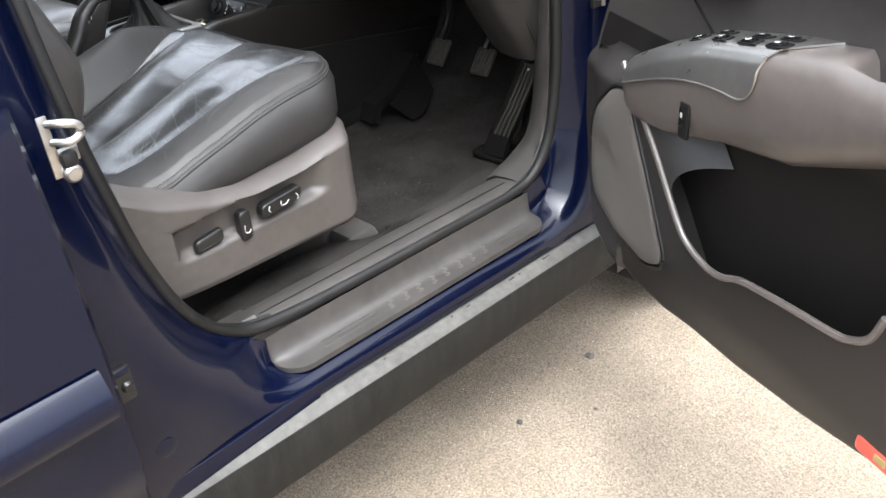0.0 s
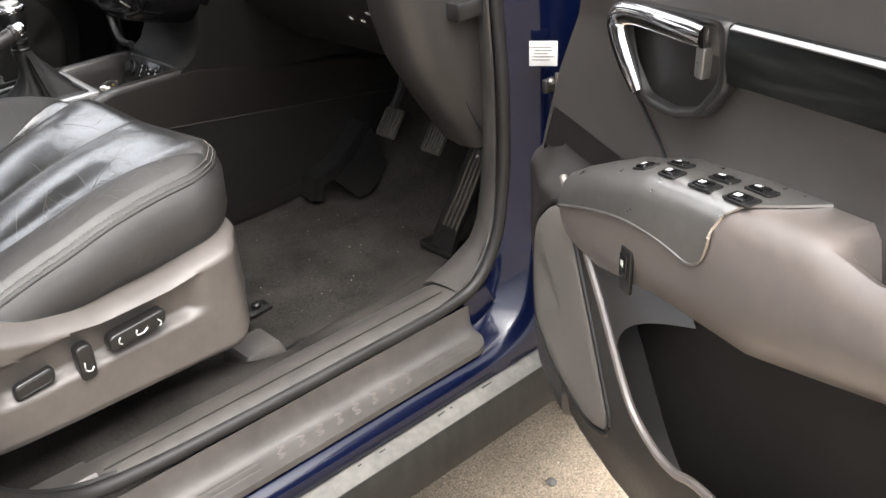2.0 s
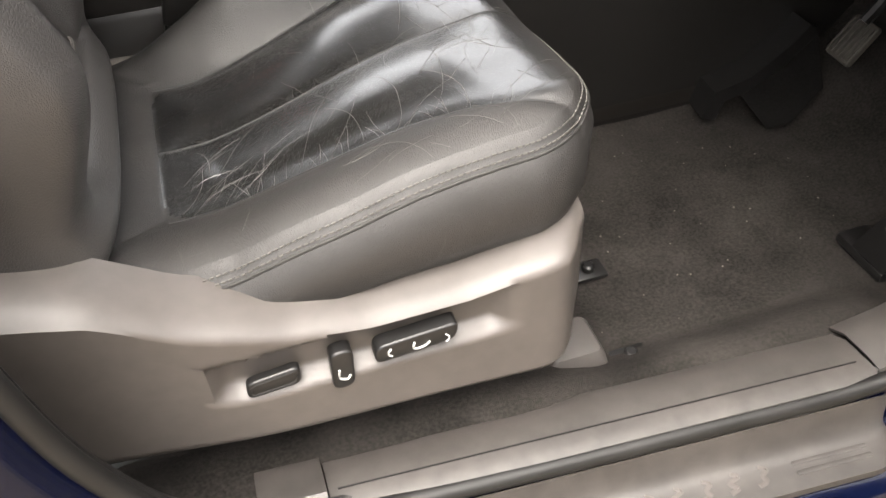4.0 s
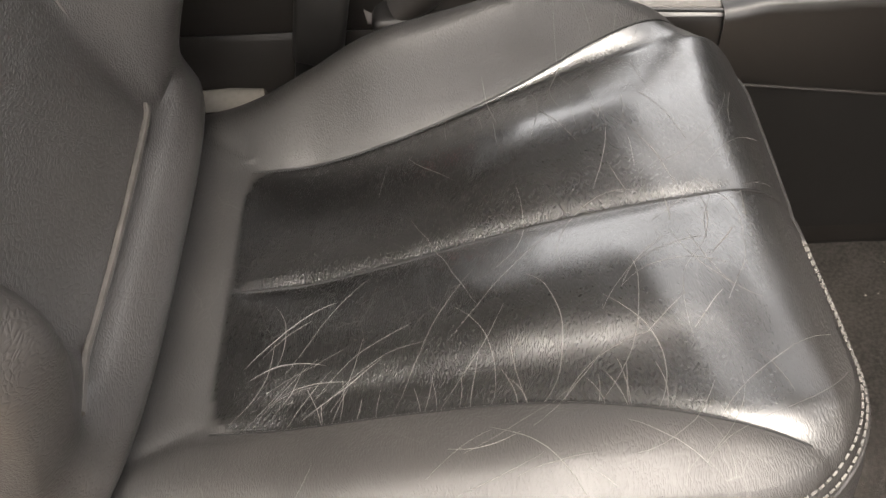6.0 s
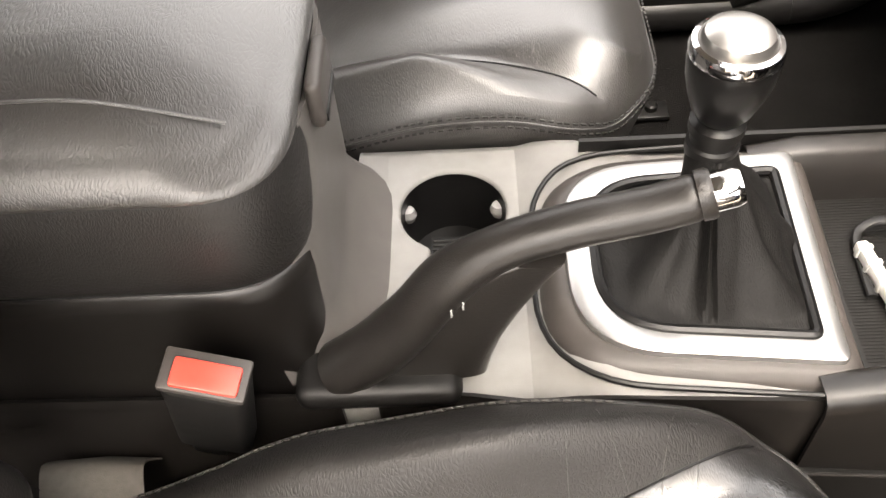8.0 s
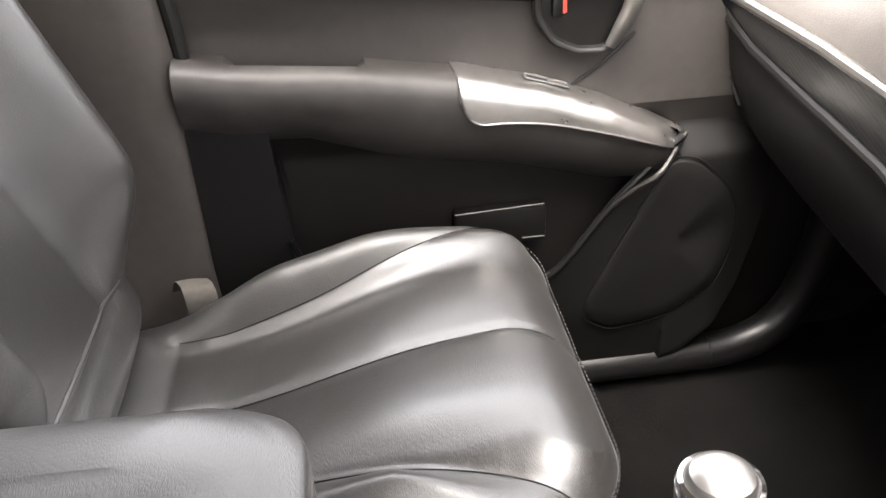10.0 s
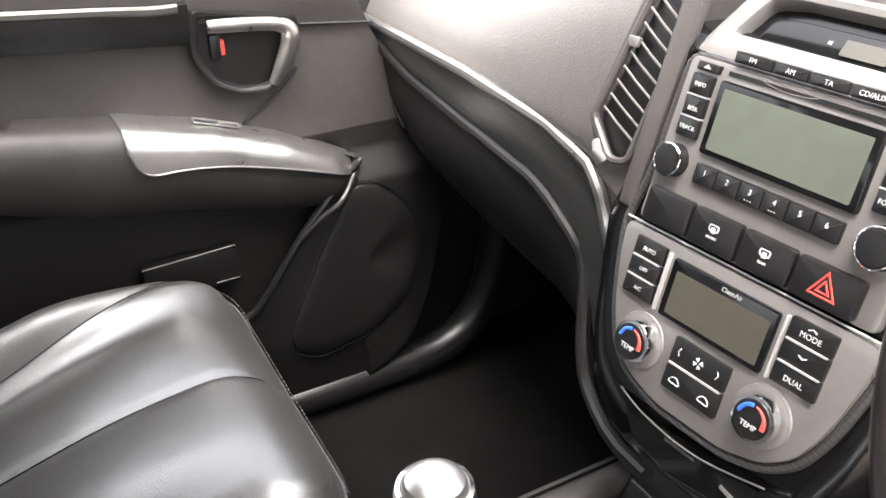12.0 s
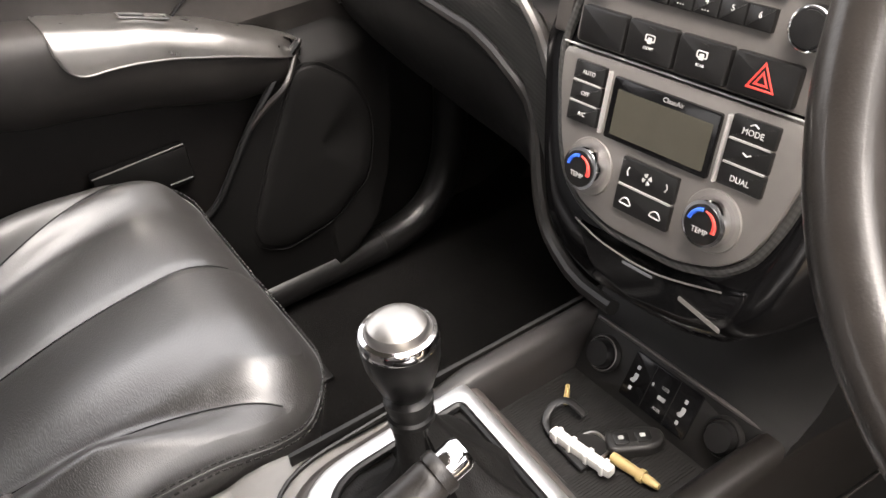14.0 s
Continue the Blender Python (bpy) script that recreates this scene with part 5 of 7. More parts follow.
    if not near:
        part("lock_flag", rbox(P((fx(0.324), 0.213, zz(1.166))), (0.008, 0.018, 0.020), 0.002), M_RED, be, "red lock flag")
    # dark strip with its bright edge
    low = lambda x: np.interp(x, [-0.33, -0.12, -0.09, 0.27], [1.215, 1.215, 1.205, 1.162]) + dz
    if not near:
        low = lambda x: np.interp(x, [-0.33, -0.11, -0.09, -0.06, -0.02, 0.32], [1.250, 1.243, 1.226, 1.213, 1.206, 1.180]) + dz
    upp = lambda x: np.interp(x, [-0.33, 0.0, 0.27], [1.258, 1.240, 1.214] if near else [1.264, 1.248, 1.224]) + dz
    rows = [[P((x, 0.210, low(x) - 0.004)), P((x, 0.224, low(x))), P((x, 0.227, 0.5 * low(x) + 0.5 * upp(x))), P((x, 0.226, upp(x))), P((x, 0.212, upp(x) + 0.004))] for x in np.linspace(-0.30, 0.268 if near else 0.316, 30)]
    eb = 0.0032 if near else 0.008
    st = part("trim_strip", sheet(rows, 0.002), M_WOOD if near else M_STRIP, d, "dark glossy trim strip with a bright upper edge")
    part("bright_edge", sheet([[P((x, 0.2265, upp(x) - eb)), P((x, 0.2295, upp(x) - 0.7 * eb)), P((x, 0.2295, upp(x) - 0.001)), P((x, 0.2255, upp(x) + 0.002))] for x in np.linspace(-0.30, 0.262 if near else 0.302, 30)], 0.001), M_SILVER if near else M_BAND, st)
    part("panel_seam", tube([P(q) for q in smooth_line([(0.470, 0.211, zz(1.12)), (0.43, 0.211, zz(1.085)), (0.385, 0.210, zz(1.05)), (0.37, 0.210, zz(1.035))], 12)], 0.0022, 6), M_BLACK, panel)
    part("panel_seam", tube([P((x, 0.2115, 1.184 + dz - 0.08 * (x - 0.476))) for x in np.linspace(0.48, 0.60, 6)], 0.0020, 6), M_BLACK, panel)
    if place(0, 0, 0)[1] > 0.5:
        pk = part("pocket_insert", rbox(P((0.265, 0.196, 0.790)), (0.135, 0.022, 0.058), 0.004), M_DARK, d, "dark slot insert in the door pocket")
        part("insert_edge", tube([P((x, 0.208, 0.8225 - 0.04 * (0.26 - x))) for x in np.linspace(0.19, 0.338, 6)], 0.0013, 6), M_FASCIA, pk)
        part("insert_edge", tube([P((x, 0.208, 0.768)) for x in np.linspace(0.30, 0.338, 3)], 0.0012, 6), M_FASCIA, pk)
    return d

open_door = door("driver_door", "driver's door standing open, grey-brown trim with switches", lambda x, y, z: (x, y, z), 0.0)
HINGE = Vector((0.85, 0.0405, -0.025))
open_door.matrix_basis = Matrix.Translation(HINGE) @ Matrix.Rotation(radians(63.55), 4, "Z") @ Matrix.Translation((-HINGE.x, -HINGE.y, 0))
def far_door(x, y, z):
    """The far door's trim is a little shorter and its pocket higher than the near one's."""
    return (float(np.interp(x, [-0.33, -0.10, 0.1, 0.2, 0.556, 0.71], [-0.145, -0.085, 0.1, 0.209, 0.523, 0.66])), 1.89 - y,
            float(np.interp(z, [0.5, 0.62, 0.72, 0.84, 0.93, 1.0, 1.068, 1.1, 1.14, 1.2, 2.0], [0.5, 0.648, 0.752, 0.866, 0.942, 0.994, 1.054, 1.087, 1.13, 1.2, 2.0])))
shut_door = door("passenger_door", "shut passenger door with silver-topped armrest and pull handle", far_door, -0.022)

# ---- dashboard ----
def lerp(a, b, k):
    return tuple(p * (1 - k) + q * k for p, q in zip(a, b))

STRIP_Y = [0.95, 1.115, 1.13, 1.145, 1.17, 1.243, 1.41, 1.65, 1.80]
STRIP_X = [0.545, 0.545, 0.545, 0.547, 0.552, 0.556, 0.560, 0.575, 0.592]
STRIP_Z = [1.02, 1.065, 1.095, 1.120, 1.134, 1.146, 1.150, 1.138, 1.125]
LIP_Y = [1.123, 1.154, 1.186, 1.226, 1.268, 1.384, 1.587, 1.693, 1.80]
LIP_Z = [0.918, 0.977, 1.042, 1.062, 1.075, 1.083, 1.090, 1.106, 1.108]
def sxz(y):
    return np.interp(y, STRIP_Y, STRIP_X), np.interp(y, STRIP_Y, STRIP_Z)

def build_dash():
    d = thing("dashboard", "grey-brown dashboard with grained upper pad and patterned strip", "dashboard")
    near = [(0.543, 1.09), (0.540, 1.16), (0.545, 1.25), (0.562, 1.305), (0.60, 1.345), (0.72, 1.375), (1.25, 1.37)]
    rows = []
    for y in np.linspace(1.835, 1.112, 60):
        x, z = sxz(y)
        far_ = [(x + 0.004, z), (x + 0.006, z + 0.010), (x + 0.022, z + 0.034), (x + 0.06, z + 0.066), (x + 0.14, z + 0.098), (x + 0.28, z + 0.125), (x + 0.62, z + 0.15)]
        k = step(-y, -1.55, -1.10) ** 1.4
        ctrl = [(px, y, pz) for px, pz in [lerp(a, b, k) for a, b in zip(far_, near)]]
        ctrl[0] = (x + 0.004, y, z)
        rows.append([tuple(p) for p in smooth_line(ctrl, 36)])
    pad = part("upper_pad", sheet(rows, 0.004), M_PAD, d, "grey grained soft dash pad", smooth=60)
    # airbag cover line
    cov = []
    for y in np.linspace(1.62, 1.20, 30):
        r = rows[int(round((1.835 - y) / (1.835 - 1.112) * 59))]
        q = r[int(np.interp(y, [1.20, 1.27, 1.41, 1.55, 1.62], [33, 24, 22, 22, 32]))]
        cov.append((q[0], q[1], q[2] + 0.0006))
    part("airbag_seam", tube(smooth_line(cov, 60), 0.0014, 6), M_DARK, pad)
    # patterned band under the bright line
    rows = []
    for y in np.linspace(1.80, 1.13, 50):
        x, z = sxz(y)
        lz = np.interp(y, LIP_Y, LIP_Z)
        h = max(0.02, z - lz)
        rows.append([(x + 0.006, y, z + 0.002), (x - 0.003, y, z - 0.004), (x - 0.004, y, z - h * 0.45), (x - 0.002, y, z - h * 0.8), (x + 0.004, y, z - h)])
    part("carbon_band", sheet(rows, 0.003), M_CARBON, d, "dark carbon-pattern trim band")
    line = [(sxz(y)[0] - 0.004, y, sxz(y)[1]) for y in np.linspace(1.785, 1.115, 50)]
    part("bright_line", tube(line, 0.0072, 10), M_SILVER, d, "satin silver trim line")
    lip = [(np.interp(y, STRIP_Y, STRIP_X) + 0.0, y, np.interp(y, LIP_Y, LIP_Z)) for y in np.linspace(1.80, 1.19, 30)] + [(0.556, 1.172, 1.015), (0.545, 1.154, 0.977), (0.536, 1.140, 0.945), (0.528, 1.118, 0.915), (0.512, 1.058, 0.902), (0.505, 1.0, 0.908)]
    part("lower_lip", tube(smooth_line(lip, 90), 0.0075, 10), M_DARK, d)
    # glove box and lower dash, both sides of the middle
    for side in (1, -1):
        rows = []
        for y in np.linspace(1.82 if side > 0 else 1.672, 1.13, 34):
            x, z = sxz(y)
            lz = np.interp(y, LIP_Y, LIP_Z)
            prof = [(x + 0.008, lz), (x + 0.004, lz - 0.02), (x + 0.012, lz - 0.07), (x + 0.04, lz - 0.14), (x + 0.09, lz - 0.20), (x + 0.2, lz - 0.27), (x + 0.45, 0.74), (1.30, 0.72)]
            if side < 0:
                prof = [(x + 0.02, 1.12), (x + 0.05, 1.06), (x + 0.11, 1.0), (x + 0.17, 0.95), (x + 0.24, 0.90), (x + 0.32, 0.88), (x + 0.45, 0.88), (1.30, 0.88)]
            rows.append([(px, y if side > 0 else 2 * YC - y, pz) for px, pz in prof])
        part("glove_box" if side > 0 else "lower_panel", sheet(rows, 0.004), M_GLOVE if side > 0 else M_DARK, d, "dark glove box door" if side > 0 else "dark lower dash panel", smooth=60)
    part("glove_seam", tube(smooth_line([(0.592, 1.70, 1.075), (0.590, 1.69, 1.03), (0.60, 1.665, 0.985)], 12), 0.003, 6), M_BLACK, d)
    # grey end panel beside the front pillar
    rows = []
    for z in np.linspace(0.80, 1.35, 24):
        x0 = np.interp(z, [0.80, 0.83, 0.88, 0.97, 1.03, 1.12, 1.35], [0.725, 0.705, 0.668, 0.612, 0.592, 0.568, 0.56])
        rows.append([(x0 + 0.16, 0.40, z), (x0 + 0.05, 0.36, z), (x0 + 0.012, 0.30, z), (x0, 0.245, z), (x0 + 0.008, 0.215, z), (x0 + 0.05, 0.197, z), (0.79, 0.19, z)])
    e = part("end_panel", sheet(rows, 0.004), M_ENDPANEL, d, "grey-brown plastic end panel", smooth=60)
    part("panel_gap", tube(smooth_line([(0.637, 0.205, 1.12), (0.66, 0.203, 1.0), (0.70, 0.201, 0.90), (0.735, 0.20, 0.835)], 20), 0.0018, 6), M_BLACK, e)
    sp = part("switch_panel", rbox((0, 0, 0), (0.02, 0.10, 0.065), 0.008), M_BLACK, d, "black switch block with white marks", m=Matrix.Translation((0.648, 0.385, 1.035)) @ pose(0, 0, 0, 0, -35, 0))
    for k in range(6):
        part("switch_mark", rbox((-0.0105, 0.032 - 0.032 * (k % 3), 0.014 - 0.026 * (k // 3)), (0.001, 0.011, 0.006), 0.0003), M_WHITE, sp, m=Matrix.Translation((0.648, 0.385, 1.035)) @ pose(0, 0, 0, 0, -35, 0))
    part("start_knob", turned([(0, 0), (0.018, 0), (0.018, 0.01), (0.015, 0.014), (0, 0.014)], 24), M_FASCIA, d, m=Matrix.Translation((0.655, 0.49, 1.06)) @ pose(0, 0, 0, 0, -70, 0))
    part("dash_top", rbox((0.95, 0.72, 1.312), (0.64, 0.80, 0.02), 0.006), M_PAD, d, "grey grained dash top")
    # Two unseen black plates added to keep light out of the footwells.
    part("dash_core", rbox((1.02, 0.98, 1.06), (0.72, 1.62, 0.03), 0.005), M_BLACK, d)
    part("cowl", rbox((1.33, 0.98, 1.18), (0.06, 1.70, 0.30), 0.01), M_BLACK, d)
    # small side vent by the door
    v = part("side_vent", rbox((0.640, 1.752, 1.190), (0.03, 0.07, 0.045), 0.006), M_BLACK, d, "small black side vent")
    for k in range(4):
        part("slat", rbox((0.622, 1.752, 1.178 + 0.009 * k), (0.012, 0.06, 0.002), 0.0006), M_DARK, v)
    part("vent_wheel", rbox((0.607, 1.733, 1.157), (0.010, 0.020, 0.007), 0.003), M_SILVER, d)
build_dash()

# ---- centre stack ----
SU, SV, SN = Vector((-0.09240753, 0.99566839, -0.01026208)), Vector((0.26418972, 0.03445352, 0.96385515)), Vector((0.96003367, 0.08635633, -0.26622912))
MS = Matrix(((-SU.x, SV.x, -SN.x, 0.478), (-SU.y, SV.y, -SN.y, 0.945), (-SU.z, SV.z, -SN.z, 1.14), (0, 0, 0, 1)))
MB = MS.copy()
SU, SV, SN = Vector((-0.08723, 0.99602, -0.01842)), Vector((0.27450, 0.04180, 0.96068)), Vector((0.95762, 0.07875, -0.27705))
MS = Matrix(((-SU.x * 0.968, SV.x * 0.980, -SN.x, 0.4790), (-SU.y * 0.968, SV.y * 0.980, -SN.y, 0.9392), (-SU.z * 0.968, SV.z * 0.980, -SN.z, 1.1428), (0, 0, 0, 1)))
# in this space x runs to the driver's side, y up the panel, z out of it
def at(x, y, z=0.0):
    return MS @ Matrix.Translation((x, y, z))

def build_stack():
    s = thing("center_stack", "titanium-grey centre stack with radio, climate panel and many buttons", "control panel")
    half = [(-0.092, 0.02), (-0.088, -0.005), (-0.078, -0.045), (-0.066, -0.072), (-0.046, -0.088), (-0.015, -0.097)]
    cx = 0.016
    out = [(-0.078, 0.150), (-0.082, 0.06)] + half + [(2 * cx - x, y) for x, y in reversed(half)] + [(2 * cx + 0.082, 0.06), (2 * cx + 0.078, 0.150)]
    out = rounded(out, 0.012, 4)
    n = len(out)
    def grow(a, b, c, w):
        r = []
        for x, y in out:
            k = step(-y, 0.0, 0.10)
            r.append((cx + (x - cx) * a, y * 1.0 - b * k + (c if y > 0.1 else 0), w))
        return r
    rings = [[MB @ Vector(p) for p in g] for g in (grow(1.0, 0.0, 0.0, -0.004), grow(1.05, 0.006, 0.002, -0.002), grow(1.16, 0.045, 0.01, -0.006), grow(1.25, 0.058, 0.02, -0.02), grow(1.36, 0.062, 0.03, -0.07), grow(1.5, 0.06, 0.04, -0.14))]
    part("surround", loft(rings), M_GLOSS, s, "glossy black surround", smooth=60)
    part("rim", tube([MS @ Vector((cx + (x - cx) * 1.03, y - 0.004 * step(-y, 0, 0.1), 0.0)) for x, y in out], 0.0035, 8, closed=True), M_CARBON, s)
    up = rounded([(-0.078, 0.150), (-0.0815, 0.0265), (2 * cx + 0.0815, 0.0265), (2 * cx + 0.078, 0.150)], 0.006, 4)
    part("radio_fascia", prism(up, 0.008, 0.002), M_FASCIA, s, "titanium-grey radio fascia", m=at(0, 0, -0.003))
    lo = rounded([(-0.0905, 0.0225)] + half[1:] + [(2 * cx - x, y) for x, y in reversed(half[1:])] + [(2 * cx + 0.0905, 0.0225)], 0.010, 4)
    cl = part("climate_fascia", prism(lo, 0.009, 0.003), M_FASCIA, s, "titanium-grey climate fascia", m=at(0, 0, -0.003))
    # hooded display above
    lean = MS @ Matrix.Translation((0, 0.150, 0)) @ pose(0, 0, 0, -24, 0, 0) @ Matrix.Translation((0, -0.150, 0))
    def at2(x, y, z=0.0):
        return lean @ Matrix.Translation((x, y, z))
    hood = [(-0.085, 0.150), (-0.078, 0.172), (-0.064, 0.206), (-0.03, 0.214), (2 * cx + 0.03, 0.214), (2 * cx + 0.064, 0.206), (2 * cx + 0.078, 0.172), (2 * cx + 0.085, 0.150)]
    hole = [(-0.060, 0.1730), (-0.057, 0.1790), (-0.048, 0.199), (-0.025, 0.203), (2 * cx + 0.025, 0.203), (2 * cx + 0.048, 0.199), (2 * cx + 0.057, 0.1790), (2 * cx + 0.060, 0.1730)]
    part("display_hood", ring_prism(rounded(hood, 0.010, 4), rounded(hole, 0.006, 4), 0.016), M_FASCIA, s, "light titanium hood round the clock display", m=at2(0, 0, -0.014))
    part("hood_recess", prism(rounded(hood, 0.010, 4), 0.002, 0), M_GLOSS, s, m=at2(0, 0, -0.0135))
    part("hood_crown", loft([[lean @ Vector((cx + (x - cx) * a, y - 0.35 * min(0.0, z + 0.02), z)) for x, y in ((-0.09, 0.150), (-0.086, 0.175), (-0.07, 0.20), (-0.03, 0.212), (0.06, 0.212), (0.10, 0.20), (0.118, 0.175), (0.122, 0.150))] for a, z in ((1.0, -0.013), (1.04, -0.022), (1.08, -0.05), (1.2, -0.13))]), M_FASCIA, s, "light titanium crown of the hood")
    ds = part("clock_display", prism(rounded([(-0.049, 0.174), (-0.044, 0.194), (0.080, 0.194), (0.084, 0.174)], 0.006), 0.004, 0.001), M_GLOSS, s, "dark clock display", m=at2(0, 0, -0.0115))
    part("clock_lcd", prism(rect(0.014, 0.1775, 0.046, 0.1885, 0.001), 0.001, 0), M_LCD2, ds, m=at2(0, 0, -0.0074))
    letters("H", 0.0045, at2(0.004, 0.184, -0.0070), M_WHITE, ds)
    letters("M", 0.0045, at2(0.055, 0.182, -0.0070), M_WHITE, ds)
    letters("PASS\nAIR BAG", 0.0048, at2(0.073, 0.1845, -0.0070), M_THREAD, ds)
    # radio
    Z = 0.005
    bez = part("radio_bezel", prism(rounded([(-0.0455, 0.1395), (0.0755, 0.1395), (0.0765, 0.0885), (-0.0455, 0.0885)], 0.0025), 0.0035, 0.001), M_GLOSS, s, "black radio bezel", m=at(0, 0, Z))
    part("radio_screen", prism(rect(-0.040, 0.0925, 0.0705, 0.1345, 0.0012), 0.0006, 0), M_LCD, bez, "grey-green unlit radio display", m=at(0, 0, Z + 0.0036))
    part("cd_slot", prism(rect(-0.043, 0.1432, 0.079, 0.1462, 0.001), 0.0012, 0), M_BLACK, s, m=at(0, 0, Z))
    part("slot_notch", tube([MS @ Vector((0.006 + 0.022 * math.cos(a), 0.1475 - 0.004 * math.sin(a), Z + 0.001)) for a in np.linspace(0, math.pi, 14)], 0.0004, 6), M_FASCIA, s)
    for k, (t, x0, x1) in enumerate((("FM", -0.041, -0.011), ("AM", -0.010, 0.016), ("TA", 0.017, 0.044), ("CD/AUX", 0.045, 0.075), ("AST", 0.076, 0.101))):
        b = part("radio_button", prism(rect(x0 + 0.0004, 0.1525, x1 - 0.0004, 0.1605, 0.0012), 0.004, 0.0012), M_BLACK, s, "black radio button", m=at(0, 0, Z))
        letters(t, 0.0052, at((x0 + x1) / 2, 0.1564, Z + 0.0042), M_WHITE, b)
    b = part("radio_button", prism(rounded([(-0.068, 0.1475), (-0.049, 0.1475), (-0.050, 0.1415), (-0.0685, 0.1415)], 0.0012), 0.004, 0.001), M_DARK, s, m=at(0, 0, Z))
    part("eject_mark", prism([(-0.062, 0.1435), (-0.056, 0.1435), (-0.059, 0.1462)], 0.0005, 0), M_WHITE, b, m=at(0, 0, Z + 0.004))
    for x0, x1, names in ((-0.0695, -0.0515, ("INFO", "SEEK", "TRACK")), (0.0835, 0.104, ("SETUP", "PTY", "FOLDER"))):
        for k, t in enumerate(names):
            y1 = 0.1390 - 0.0152 * k
            b = part("radio_button", prism(rect(x0, y1 - 0.0140, x1, y1, 0.001), 0.004, 0.001), M_BLACK, s, "black radio button", m=at(0, 0, Z))
            letters(t, 0.0047, at((x0 + x1) / 2, y1 - 0.007 - (0.0018 if k == 1 else 0), Z + 0.0042), M_WHITE, b)
            if k < 2:
                part("button_divider", prism(rect(x0, y1 - 0.0152, x1, y1 - 0.0142, 0.0002), 0.0042, 0), M_LINE, s, m=at(0, 0, Z))
    def knob(name, x, y, r, h, label, cap=M_BLACK):
        k = part(name, turned([(0, 0), (r * 1.02, 0), (r * 1.02, 0.001), (r, 0.002), (r * 0.98, h * 0.75), (r * 0.93, h), (r * 0.80, h + 0.0002)], 56), M_CHROME if name == "temperature_knob" else M_BLACK, s, label, m=at(x, y, Z))
        if name != "temperature_knob":
            part("knob_ring", tube([MS @ Vector((x + r * 0.93 * math.cos(a), y + r * 0.93 * math.sin(a), Z + h * 0.97)) for a in np.linspace(0, 6.2832, 48, endpoint=False)], 0.0009, 8, closed=True), M_CHROME, k)
        part("knob_cap", turned([(0, h - 0.001), (r * 0.82, h - 0.001), (r * 0.80, h + 0.0012), (0, h + 0.002)], 36), cap, k, m=at(x, y, Z))
        return k
    knob("volume_knob", -0.0650, 0.0765, 0.0122, 0.009, "black volume knob with chrome ring")
    knob("tuning_knob", 0.0975, 0.0765, 0.0134, 0.009, "black tuning knob with chrome ring")
    for k in range(6):
        x0, x1 = -0.0435 + 0.0193 * k, -0.0435 + 0.0193 * (k + 1)
        b = part("preset_button", prism(rect(x0 + 0.0003, 0.0675, x1 - 0.0003, 0.0818, 0.001), 0.004, 0.001), M_BLACK, s, "black preset button", m=at(0, 0, Z))
        letters(str(k + 1), 0.0060, at((x0 + x1) / 2, 0.0765, Z + 0.0042), M_WHITE, b)
        if k in (2, 3):
            for q in (-1, 0, 1):
                part("dot", prism(rect((x0 + x1) / 2 + 0.0022 * q - 0.0004, 0.0705, (x0 + x1) / 2 + 0.0022 * q + 0.0004, 0.0713, 0.0002), 0.0003, 0), M_WHITE, b, m=at(0, 0, Z + 0.004))
    # switch row with the hazard button
    marks = [(-0.0755, -0.033), (-0.032, 0.0095), (0.0105, 0.0515), (0.0525, 0.0995)]
    for k, (x0, x1) in enumerate(marks):
        y0, y1 = (0.031, 0.052) if k == 0 else ((0.029, 0.0545) if k == 3 else (0.0235, 0.0535))
        y0 = 0.0285
        b = part("hazard_button" if k == 3 else "switch_button", prism(rect(x0 + 0.0004, y0, x1 - 0.0004, 0.0545, 0.003), 0.0055, 0.002), M_BLACK, s, "black hazard light button with red triangle" if k == 3 else "black rocker button", m=at(0, 0, Z))
        c = (x0 + x1) / 2
        if k in (1, 2):
            part("icon", ring_prism(rect(c - 0.0043, 0.0422, c + 0.0043, 0.0472, 0.0015), rect(c - 0.0032, 0.0432, c + 0.0032, 0.0463, 0.0009), 0.0006), M_WHITE, b, m=at(0, 0, Z + 0.0053))
            part("icon_bar", prism(rect(c - 0.0017, 0.0412, c + 0.0017, 0.0452, 0.0006), 0.0006, 0), M_WHITE, b, m=at(0, 0, Z + 0.0055))
            letters("FRONT" if k == 1 else "REAR", 0.0030, at(c, 0.0378, Z + 0.0057), M_WHITE, b)
            part("tell_tale", prism(rect(c - 0.003, 0.0502, c + 0.003, 0.0516, 0.0004), 0.0006, 0), M_DARK, b, m=at(0, 0, Z + 0.0053))
        if k == 3:
            def tri(r):
                return [(c + r * math.sin(a), 0.0402 + r * math.cos(a)) for a in (0, 2.0944, 4.18879)]
            part("hazard_mark", ring_prism(tri(0.0118), tri(0.0092), 0.0006), M_REDMARK, b, m=at(0, 0, Z + 0.0053))
            part("hazard_mark", ring_prism(tri(0.0062), tri(0.0036), 0.0006), M_REDMARK, b, m=at(0, 0, Z + 0.0053))
    part("split_line", tube([MS @ Vector((x, 0.0245, Z + 0.0005)) for x in np.linspace(-0.09, 0.122, 4)], 0.0008, 6), M_LINE, s)
    # climate panel
    Z = 0.006
    for t, k in (("AUTO", 0), ("OFF", 1), ("A/C", 2)):
        y1 = 0.0155 - 0.0152 * k
        xs = -0.0725
        b = part("climate_button", prism(rect(-0.0725, y1 - 0.0142, -0.0435, y1, 0.001), 0.0035, 0.001), M_BLACK, s, "black climate button", m=at(0, 0, Z))
        letters(t, 0.0048, at(-0.058, y1 - 0.0075, Z + 0.0037), M_WHITE, b)
